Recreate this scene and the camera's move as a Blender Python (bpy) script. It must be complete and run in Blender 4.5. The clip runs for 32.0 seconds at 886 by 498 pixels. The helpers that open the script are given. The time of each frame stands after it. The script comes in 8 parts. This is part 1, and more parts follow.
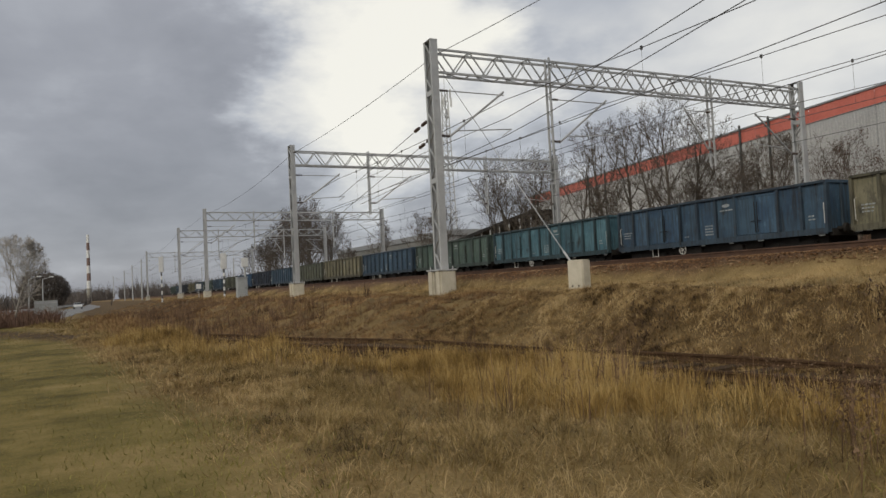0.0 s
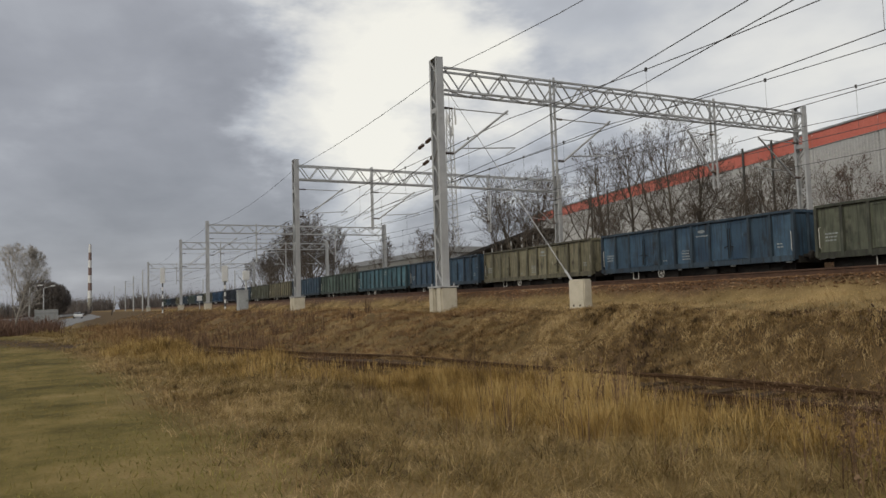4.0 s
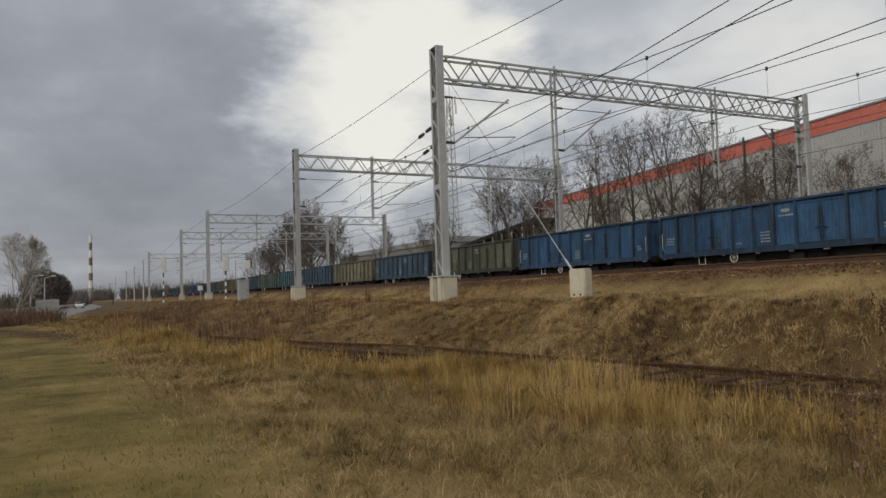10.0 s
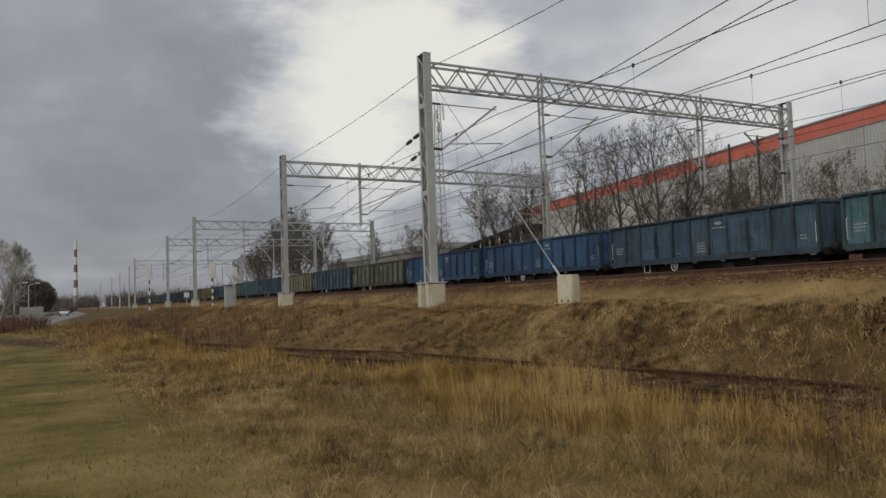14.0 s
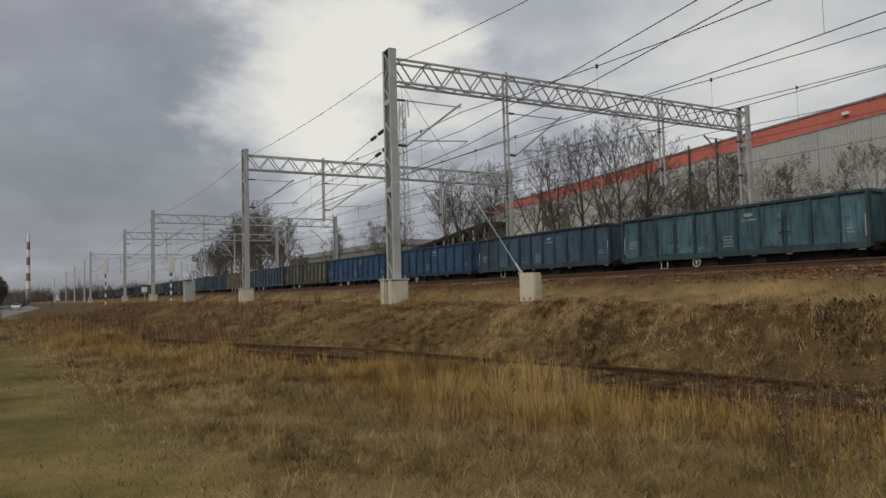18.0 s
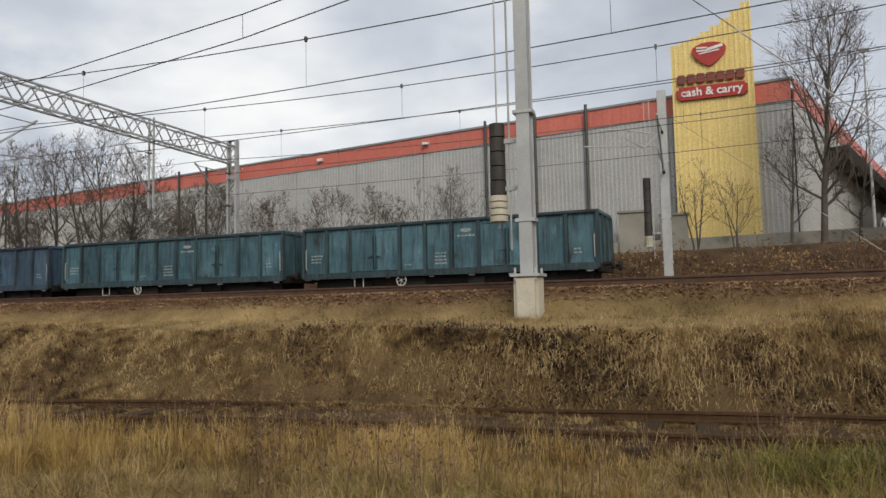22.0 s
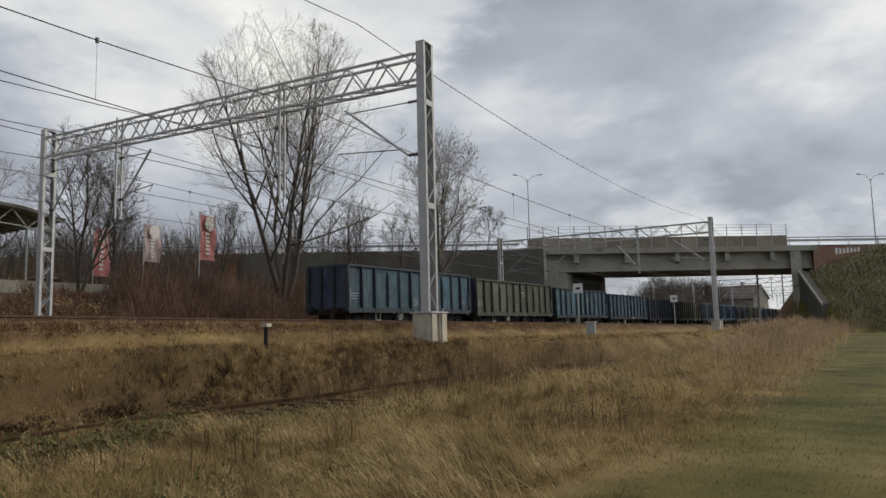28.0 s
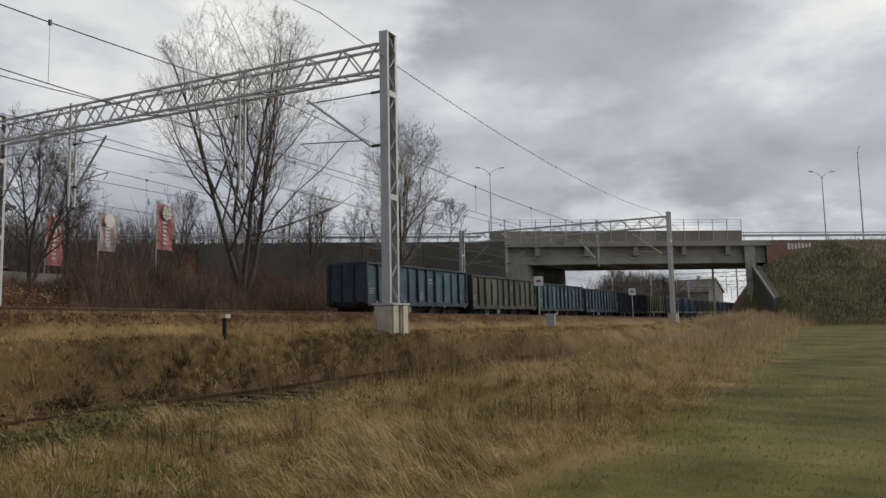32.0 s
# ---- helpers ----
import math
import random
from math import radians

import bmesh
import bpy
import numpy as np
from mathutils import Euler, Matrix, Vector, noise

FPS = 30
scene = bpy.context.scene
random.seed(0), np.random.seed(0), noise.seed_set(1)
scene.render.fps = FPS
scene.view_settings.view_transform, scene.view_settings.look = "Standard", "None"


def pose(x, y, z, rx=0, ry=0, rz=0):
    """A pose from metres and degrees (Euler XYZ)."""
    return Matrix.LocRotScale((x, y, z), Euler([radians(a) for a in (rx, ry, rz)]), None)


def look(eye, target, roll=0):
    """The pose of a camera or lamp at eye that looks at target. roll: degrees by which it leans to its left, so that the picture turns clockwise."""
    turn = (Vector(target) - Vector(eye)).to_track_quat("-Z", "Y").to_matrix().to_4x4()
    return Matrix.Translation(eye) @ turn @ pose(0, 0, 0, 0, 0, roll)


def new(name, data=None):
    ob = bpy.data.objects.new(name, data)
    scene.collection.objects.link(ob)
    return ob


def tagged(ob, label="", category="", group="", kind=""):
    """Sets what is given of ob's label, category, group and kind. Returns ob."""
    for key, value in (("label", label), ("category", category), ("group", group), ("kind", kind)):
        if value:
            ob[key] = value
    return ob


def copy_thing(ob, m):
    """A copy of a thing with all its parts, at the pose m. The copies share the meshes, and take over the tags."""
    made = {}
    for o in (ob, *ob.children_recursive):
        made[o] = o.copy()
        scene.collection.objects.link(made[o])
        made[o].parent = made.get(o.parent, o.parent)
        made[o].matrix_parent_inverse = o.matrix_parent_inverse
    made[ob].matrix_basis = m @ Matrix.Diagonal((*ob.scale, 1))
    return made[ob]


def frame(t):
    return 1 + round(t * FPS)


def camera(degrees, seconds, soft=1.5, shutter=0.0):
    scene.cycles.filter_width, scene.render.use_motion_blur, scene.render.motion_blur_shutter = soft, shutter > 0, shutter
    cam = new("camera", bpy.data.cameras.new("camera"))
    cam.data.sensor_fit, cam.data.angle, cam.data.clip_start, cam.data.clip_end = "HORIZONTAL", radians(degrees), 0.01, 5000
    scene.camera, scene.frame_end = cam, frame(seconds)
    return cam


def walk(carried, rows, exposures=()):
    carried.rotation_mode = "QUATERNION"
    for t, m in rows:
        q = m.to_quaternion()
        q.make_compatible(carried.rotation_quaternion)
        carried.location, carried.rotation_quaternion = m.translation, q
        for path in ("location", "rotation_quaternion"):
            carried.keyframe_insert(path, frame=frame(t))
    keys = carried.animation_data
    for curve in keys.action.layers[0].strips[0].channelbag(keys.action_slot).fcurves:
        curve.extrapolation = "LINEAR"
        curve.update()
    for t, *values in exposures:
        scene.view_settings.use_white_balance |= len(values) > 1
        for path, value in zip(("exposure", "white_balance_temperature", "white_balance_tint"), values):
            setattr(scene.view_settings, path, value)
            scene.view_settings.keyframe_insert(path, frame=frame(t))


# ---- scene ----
cam = camera(62.45, 32.0)
PATH = [
    (0, pose(0, 0, 1.6, 92.71, 2.92, 63.40)),
    (0.5, pose(0, 0, 1.6, 93.05, 2.62, 62.95)),
    (1, pose(0, 0, 1.6, 93.63, 2.44, 62.50)),
    (1.5, pose(0, 0, 1.6, 93.83, 2.34, 62.38)),
    (2, pose(0, 0, 1.6, 93.97, 2.25, 62.56)),
    (2.5, pose(0, 0, 1.6, 94.06, 2.13, 62.86)),
    (3, pose(0, 0, 1.6, 94.14, 1.97, 63.10)),
    (3.5, pose(0, 0, 1.6, 94.15, 1.82, 63.33)),
    (5.5, pose(0, 0, 1.6, 93.53, 1.71, 63.94)),
    (6, pose(0, 0, 1.6, 93.41, 1.68, 64.35)),
    (6.5, pose(0, 0, 1.6, 93.33, 1.81, 64.91)),
    (7, pose(0, 0, 1.6, 93.30, 1.89, 65.07)),
    (7.5, pose(0, 0, 1.6, 93.41, 1.98, 65.12)),
    (8, pose(0, 0, 1.6, 93.51, 2.10, 65.34)),
    (8.5, pose(0, 0, 1.6, 93.52, 2.04, 65.48)),
    (9, pose(0, 0, 1.6, 93.41, 1.96, 65.01)),
    (9.5, pose(0, 0, 1.6, 93.19, 1.97, 63.95)),
    (10, pose(0, 0, 1.6, 93.21, 1.85, 63.51)),
    (10.5, pose(0, 0, 1.6, 93.45, 1.80, 63.41)),
    (11, pose(0, 0, 1.6, 93.72, 1.79, 63.51)),
    (11.5, pose(0, 0, 1.6, 93.88, 1.99, 63.58)),
    (12, pose(0, 0, 1.6, 93.93, 2.10, 63.56)),
    (12.5, pose(0, 0, 1.6, 93.88, 2.08, 63.52)),
    (13, pose(0, 0, 1.6, 93.85, 2.01, 63.33)),
    (13.5, pose(0, 0, 1.6, 93.77, 2.02, 62.87)),
    (14, pose(0, 0, 1.6, 93.67, 1.99, 62.57)),
    (14.5, pose(0, 0, 1.6, 93.60, 1.94, 62.37)),
    (16.5, pose(0, 0, 1.6, 93.23, 2.07, 62.67)),
    (17, pose(0, 0, 1.6, 93.41, 1.88, 62.67)),
    (17.5, pose(0, 0, 1.6, 93.50, 1.67, 62.52)),
    (18, pose(0, 0, 1.6, 93.35, 1.50, 59.66)),
    (18.5, pose(0, 0, 1.6, 93.29, 1.48, 53.91)),
    (19, pose(0, 0, 1.6, 93.32, 1.47, 49.14)),
    (19.5, pose(0, 0, 1.6, 93.38, 1.62, 44.49)),
    (20, pose(0, 0, 1.6, 93.61, 1.61, 39.10)),
    (20.5, pose(0, 0, 1.6, 94.06, 1.53, 34.49)),
    (21, pose(0, 0, 1.6, 94.35, 1.32, 30.42)),
    (21.5, pose(0, 0, 1.6, 94.46, 1.24, 25.85)),
    (22, pose(0, 0, 1.6, 94.45, 1.20, 20.78)),
    (22.5, pose(0, 0, 1.6, 94.33, 1.28, 14.31)),
    (23, pose(0, 0, 1.6, 94.26, 1.28, 3.30)),
    (23.5, pose(0, 0, 1.6, 94.36, 0.98, -7.74)),
    (24, pose(0, 0, 1.6, 94.46, 0.90, -17.02)),
    (24.5, pose(0, 0, 1.6, 94.41, 0.90, -26.42)),
    (25, pose(0, 0, 1.6, 94.27, 0.77, -33.69)),
    (25.5, pose(0, 0, 1.6, 94.26, 1.05, -41.60)),
    (26, pose(0, 0, 1.6, 94.92, 1.22, -47.45)),
    (26.5, pose(0, 0, 1.6, 95.11, 1.47, -55.01)),
    (28.5, pose(0, 0, 1.6, 96.41, 1.06, -73.52)),
    (29, pose(0, 0, 1.6, 96.40, 0.92, -73.89)),
    (29.5, pose(0, 0, 1.6, 96.38, 0.94, -73.79)),
    (30, pose(0, 0, 1.6, 96.28, 0.97, -73.54)),
    (30.5, pose(0, 0, 1.6, 96.27, 1.19, -73.57)),
    (31, pose(0, 0, 1.6, 96.19, 1.25, -73.76)),
    (31.5, pose(0, 0, 1.6, 95.79, 1.36, -74.22)),
    (32, pose(0, 0, 1.6, 95.52, 1.12, -74.55)),
]
# the camera's own metering as it pans
EXPOSURES = [(0, 0.05, 7290, 7.5), (9, -0.04, 7290, 7.5), (13, -0.13, 7290, 7.5), (17, -0.17, 7270, 7.5), (20.3, -0.09, 7190, 7.5), (21.7, 0.33, 7120, 7.5), (24, 0.46, 7120, 7.5), (26, 0.31, 7120, 7.5), (29, 0.09, 7120, 7.5), (32, 0.09, 7120, 7.5)]
walk(cam, PATH, exposures=EXPOSURES)

# ---- daylight: a broken overcast with a low, soft sun ----
SUN_AZ, SUN_EL = radians(-58), radians(34)   # from +X towards +Y
world = bpy.data.worlds.new("overcast_sky")
scene.world = world
world.use_nodes = True


def build_sky():
    nt = world.node_tree
    nt.nodes.clear()
    N, L = nt.nodes.new, nt.links.new
    out, bg = N("ShaderNodeOutputWorld"), N("ShaderNodeBackground")
    bg.inputs[1].default_value = 0.1
    L(bg.outputs[0], out.inputs[0])
    sky = N("ShaderNodeTexSky")
    sky.sky_type = "NISHITA"
    sky.sun_disc = False
    sky.sun_elevation, sky.sun_rotation = SUN_EL, radians(90) - SUN_AZ
    co = N("ShaderNodeTexCoord")
    sep = N("ShaderNodeSeparateXYZ")
    L(co.outputs["Generated"], sep.inputs[0])

    def math_node(op, a, b=None):
        m = N("ShaderNodeMath")
        m.operation = op
        for i, v in enumerate((a, b)):
            if v is None:
                continue
            if isinstance(v, (int, float)):
                m.inputs[i].default_value = v
            else:
                L(v, m.inputs[i])
        return m.outputs[0]

    # a flat layer of cloud seen in perspective
    h = math_node("ADD", math_node("MAXIMUM", sep.outputs[2], 0.0), 0.30)
    flat = N("ShaderNodeCombineXYZ")
    L(math_node("DIVIDE", sep.outputs[0], h), flat.inputs[0])
    L(math_node("DIVIDE", sep.outputs[1], h), flat.inputs[1])

    def noise_at(scale, detail, rough, offset, distort=0.0):
        m = N("ShaderNodeMapping")
        m.inputs["Location"].default_value = offset
        L(flat.outputs[0], m.inputs[0])
        n = N("ShaderNodeTexNoise")
        n.inputs["Scale"].default_value, n.inputs["Detail"].default_value = scale, detail
        n.inputs["Roughness"].default_value, n.inputs["Distortion"].default_value = rough, distort
        L(m.outputs[0], n.inputs["Vector"])
        return n.outputs[0]

    big = noise_at(0.75, 5, 0.5, (3.1, 1.7, 0.0), 0.2)
    fine = noise_at(2.3, 7, 0.5, (0.4, 5.2, 1.0), 0.15)
    # lobes of thick and thin cloud, their edges torn by the wind
    torn = N("ShaderNodeTexNoise")
    torn.inputs["Scale"].default_value, torn.inputs["Detail"].default_value, torn.inputs["Roughness"].default_value = 3.4, 6, 0.58
    squash = N("ShaderNodeMapping")
    squash.inputs["Scale"].default_value = (1.0, 1.0, 2.3)
    L(co.outputs["Generated"], squash.inputs[0])
    L(squash.outputs[0], torn.inputs["Vector"])
    away = N("ShaderNodeVectorMath")
    away.operation = "MULTIPLY_ADD"
    away.inputs[1].default_value = (0.62, 0.62, 0.40)
    L(torn.outputs["Color"], away.inputs[0])
    shifted = N("ShaderNodeVectorMath")
    shifted.operation = "ADD"
    shifted.inputs[1].default_value = (-0.31, -0.31, -0.20)
    L(co.outputs["Generated"], shifted.inputs[0])
    L(shifted.outputs[0], away.inputs[2])
    ragged = N("ShaderNodeVectorMath")
    ragged.operation = "NORMALIZE"
    L(away.outputs[0], ragged.inputs[0])
    # the cloud is thinnest before the sun, behind the camera, and in one rift opposite
    def toward(az, el, width):
        v = N("ShaderNodeVectorMath")
        v.operation = "DOT_PRODUCT"
        L(ragged.outputs[0], v.inputs[0])
        v.inputs[1].default_value = (math.cos(el) * math.cos(az), math.cos(el) * math.sin(az), math.sin(el))
        r = N("ShaderNodeMapRange")
        r.interpolation_type = "SMOOTHSTEP"
        r.inputs["From Min"].default_value, r.inputs["From Max"].default_value = math.cos(width), 1.0
        L(v.outputs["Value"], r.inputs["Value"])
        return r.outputs[0]

    def weigh(*terms):
        out = None
        for v, k in terms:
            m = math_node("MULTIPLY", v, k)
            out = m if out is None else math_node("ADD", out, m)
        return out

    lobes = ((186, 17, 28, -0.06), (145, 9, 12, -0.18), (157, 17, 15, 0.34), (172, 2, 20, -0.15), (141, 18, 20, 0.11), (114, 18, 20, 0.12), (72, 18, 15, -0.11), (74, 9, 15, 0.10), (40, 23, 15, 0.18), (27, 23, 13, 0.20), (54, 12, 15, -0.13), (42, 8, 14, -0.11),
             (20, 12, 12, 0.07), (4, 19, 18, -0.16), (10, 14, 8, 0.13), (-2, 5, 9, 0.16), (-16, 10, 13, -0.20), (24, 8, 11, -0.10))
    thin = weigh((toward(SUN_AZ, SUN_EL, radians(70)), 0.26), *[(toward(radians(a), radians(b), radians(w)), k) for a, b, w, k in lobes])
    v = math_node("ADD", weigh((big, 0.50), (fine, 0.55)), math_node("ADD", thin, 0.135))
    ramp = N("ShaderNodeValToRGB")
    e = ramp.color_ramp.elements
    e[0].position, e[0].color = 0.30, (1.95, 2.15, 2.75, 1)
    e[1].position, e[1].color = 0.98, (8.75, 9.0, 9.25, 1)
    for at, c in ((0.54, (3.2, 3.5, 4.35, 1)), (0.68, (4.55, 5.0, 6.05, 1)), (0.84, (6.95, 7.3, 8.0, 1))):
        k = e.new(at)
        k.color = c
    L(v, ramp.inputs[0])
    mix = N("ShaderNodeMix")
    mix.data_type = "RGBA"
    mix.inputs["Factor"].default_value = 0.93
    L(sky.outputs[0], mix.inputs["A"])
    L(ramp.outputs[0], mix.inputs["B"])
    L(mix.outputs["Result"], bg.inputs[0])


build_sky()
sun = new("sun", bpy.data.lights.new("sun", "SUN"))
sun.data.energy, sun.data.angle, sun.data.color = 1.5, radians(22), (1.0, 0.95, 0.88)
sun.matrix_world = look((40 * math.cos(SUN_EL) * math.cos(SUN_AZ), 40 * math.cos(SUN_EL) * math.sin(SUN_AZ), 40 * math.sin(SUN_EL)), (0, 0, 0))
scene.view_settings.exposure = 0.0

# ---- materials ----
def mat(name, c1, c2, scale=4.0, rough=0.75, metal=0.0, bump=0.15, fine=45.0, vary=0.0, stain=None, stain_at=0.6, stain_scale=1.2, spec=0.4, stretch=(1, 1, 1), speck=0.62):
    """A surface of two tones mixed by a coarse and a fine noise, with an optional stain and a random shade per piece."""
    m = bpy.data.materials.new(name)
    m.use_nodes = True
    nt = m.node_tree
    N, L = nt.nodes.new, nt.links.new
    b = nt.nodes["Principled BSDF"]
    b.inputs["Roughness"].default_value, b.inputs["Metallic"].default_value = rough, metal
    b.inputs["Specular IOR Level"].default_value = spec
    co = N("ShaderNodeTexCoord")
    mp = N("ShaderNodeMapping")
    mp.inputs["Scale"].default_value = stretch
    L(co.outputs["Object"], mp.inputs[0])

    def nz(s, d):
        n = N("ShaderNodeTexNoise")
        n.inputs["Scale"].default_value, n.inputs["Detail"].default_value, n.inputs["Roughness"].default_value = s, d, 0.6
        L(mp.outputs[0], n.inputs["Vector"])
        return n.outputs[0]

    def mixer(fac, a, c, kind="MIX"):
        x = N("ShaderNodeMix")
        x.data_type, x.blend_type = "RGBA", kind
        for v, key in ((fac, "Factor"), (a, "A"), (c, "B")):
            if isinstance(v, (int, float)):
                x.inputs[key].default_value = v
            elif isinstance(v, tuple):
                x.inputs[key].default_value = (*v, 1)
            else:
                L(v, x.inputs[key])
        return x.outputs["Result"]

    def ramp(v, lo, hi):
        r = N("ShaderNodeMapRange")
        r.inputs["From Min"].default_value, r.inputs["From Max"].default_value = lo, hi
        L(v, r.inputs["Value"])
        return r.outputs[0]

    f = nz(fine, 5)
    col = mixer(ramp(nz(scale, 5), 0.3, 0.7), c1, c2)
    col = mixer(ramp(f, 0.3, 0.75), col, mixer(1.0, col, (speck, speck, speck), "MULTIPLY"))
    if stain:
        col = mixer(ramp(nz(stain_scale, 8), stain_at, stain_at + 0.14), col, stain)
    if vary:
        oi = N("ShaderNodeObjectInfo")
        hs = N("ShaderNodeHueSaturation")
        r = N("ShaderNodeMapRange")
        r.inputs["To Min"].default_value, r.inputs["To Max"].default_value = 1 - vary, 1 + vary
        L(oi.outputs["Random"], r.inputs["Value"])
        L(r.outputs[0], hs.inputs["Value"])
        L(col, hs.inputs["Color"])
        col = hs.outputs[0]
    L(col, b.inputs["Base Color"])
    if bump:
        bp = N("ShaderNodeBump")
        bp.inputs["Strength"].default_value, bp.inputs["Distance"].default_value = bump, 0.02
        L(f, bp.inputs["Height"])
        L(bp.outputs[0], b.inputs["Normal"])
    return m


GALV = mat("galvanised_steel", (0.34, 0.35, 0.36), (0.46, 0.47, 0.48), 1.5, 0.55, 0.35, 0.05, 30, 0.06, stain=(0.24, 0.22, 0.20), stain_at=0.66, speck=0.88)
CONC = mat("weathered_concrete", (0.40, 0.37, 0.30), (0.53, 0.49, 0.41), 3.0, 0.9, 0, 0.3, 60, 0.08, stain=(0.24, 0.22, 0.18), stain_at=0.58, speck=0.78)
RAIL = mat("rusty_rail", (0.07, 0.040, 0.028), (0.13, 0.070, 0.045), 5, 0.7, 0.3, 0.2)
RAILOLD = mat("old_rusty_rail", (0.050, 0.029, 0.016), (0.095, 0.056, 0.032), 5, 0.9, 0, 0.3, spec=0.1)
SLEEPER = mat("sleeper", (0.045, 0.030, 0.019), (0.085, 0.057, 0.035), 4, 0.95, 0, 0.3, 40, 0.15, spec=0.1)
WIRE = mat("wire", (0.09, 0.09, 0.095), (0.15, 0.15, 0.15), 3, 0.6, 0.5, 0)
INSUL = mat("insulator", (0.05, 0.035, 0.03), (0.09, 0.06, 0.05), 8, 0.35, 0, 0)
UNDER = mat("underframe", (0.010, 0.0095, 0.009), (0.026, 0.022, 0.019), 3, 0.8, 0.2, 0.2, 30)
HANDRAIL = mat("pale_handrail", (0.5, 0.5, 0.48), (0.68, 0.68, 0.65), 8, 0.6, 0, 0)
LETTER = mat("faded_white_lettering", (0.16, 0.19, 0.20), (0.42, 0.45, 0.46), 9, 0.8, 0, 0)


def wagon_paint(name, c1, c2, rust=(0.060, 0.034, 0.022), grime=(0.020, 0.019, 0.018)):
    """Old paint: faded and dark patches, upright streaks of grime, spots of rust, a shade of its own on each sheet."""
    m = bpy.data.materials.new(name)
    m.use_nodes = True
    nt = m.node_tree
    N, L = nt.nodes.new, nt.links.new
    b = nt.nodes["Principled BSDF"]
    b.inputs["Roughness"].default_value, b.inputs["Specular IOR Level"].default_value = 0.6, 0.35
    co, oi = N("ShaderNodeTexCoord"), N("ShaderNodeObjectInfo")
    sh = N("ShaderNodeVectorMath")
    sh.operation = "MULTIPLY_ADD"
    sh.inputs[1].default_value = (1, 1, 1)
    off = N("ShaderNodeVectorMath")
    off.operation = "SCALE"
    off.inputs[0].default_value = (17.0, 9.0, 5.0)
    L(oi.outputs["Random"], off.inputs["Scale"])
    L(co.outputs["Object"], sh.inputs[0])
    L(off.outputs[0], sh.inputs[2])

    def nz(scale, detail, stretch, lo, hi, rough=0.6):
        mp, n, r = N("ShaderNodeMapping"), N("ShaderNodeTexNoise"), N("ShaderNodeMapRange")
        mp.inputs["Scale"].default_value = stretch
        L(sh.outputs[0], mp.inputs[0])
        n.inputs["Scale"].default_value, n.inputs["Detail"].default_value, n.inputs["Roughness"].default_value = scale, detail, rough
        L(mp.outputs[0], n.inputs["Vector"])
        r.inputs["From Min"].default_value, r.inputs["From Max"].default_value = lo, hi
        L(n.outputs[0], r.inputs["Value"])
        return r.outputs[0]

    def mixer(fac, a, c):
        x = N("ShaderNodeMix")
        x.data_type = "RGBA"
        L(fac, x.inputs["Factor"])
        for v, key in ((a, "A"), (c, "B")):
            if isinstance(v, tuple):
                x.inputs[key].default_value = (*v, 1)
            else:
                L(v, x.inputs[key])
        return x.outputs["Result"]

    col = mixer(nz(0.8, 5, (1, 1, 1), 0.35, 0.65), c1, c2)
    col = mixer(nz(3.0, 6, (1, 1, 0.5), 0.60, 0.85), col, tuple(min(1, k * 1.7 + 0.015) for k in c2))
    col = mixer(nz(3.5, 6, (2.2, 2.2, 0.18), 0.47, 0.76), col, grime)
    col = mixer(nz(1.3, 7, (1, 1, 0.6), 0.58, 0.74), col, grime)
    col = mixer(nz(7.0, 8, (1, 1, 0.5), 0.62, 0.70, 0.7), col, rust)
    hs, r = N("ShaderNodeHueSaturation"), N("ShaderNodeMapRange")
    r.inputs["To Min"].default_value, r.inputs["To Max"].default_value = 0.72, 1.18
    L(oi.outputs["Random"], r.inputs["Value"])
    L(r.outputs[0], hs.inputs["Value"])
    L(col, hs.inputs["Color"])
    L(hs.outputs[0], b.inputs["Base Color"])
    bp = N("ShaderNodeBump")
    bp.inputs["Strength"].default_value, bp.inputs["Distance"].default_value = 0.25, 0.03
    L(nz(2.2, 4, (1, 1, 1), 0.0, 1.0), bp.inputs["Height"])
    L(bp.outputs[0], b.inputs["Normal"])
    return m


PAINT = {
    "teal": wagon_paint("teal_paint", (0.036, 0.092, 0.122), (0.074, 0.154, 0.190)),
    "dusk": wagon_paint("dull_blue_paint", (0.026, 0.056, 0.098), (0.052, 0.098, 0.146)),
    "blue": wagon_paint("blue_paint", (0.015, 0.056, 0.132), (0.030, 0.094, 0.190)),
    "olive": wagon_paint("olive_paint", (0.070, 0.080, 0.058), (0.115, 0.122, 0.092)),
    "khaki": wagon_paint("khaki_paint", (0.140, 0.130, 0.085), (0.210, 0.195, 0.135)),
    "green": wagon_paint("grey_green_paint", (0.055, 0.090, 0.080), (0.090, 0.130, 0.112)),
    "pale": wagon_paint("pale_blue_paint", (0.030, 0.076, 0.116), (0.064, 0.132, 0.176)),
    "dark": wagon_paint("dark_navy_paint", (0.012, 0.022, 0.045), (0.030, 0.045, 0.070)),
}


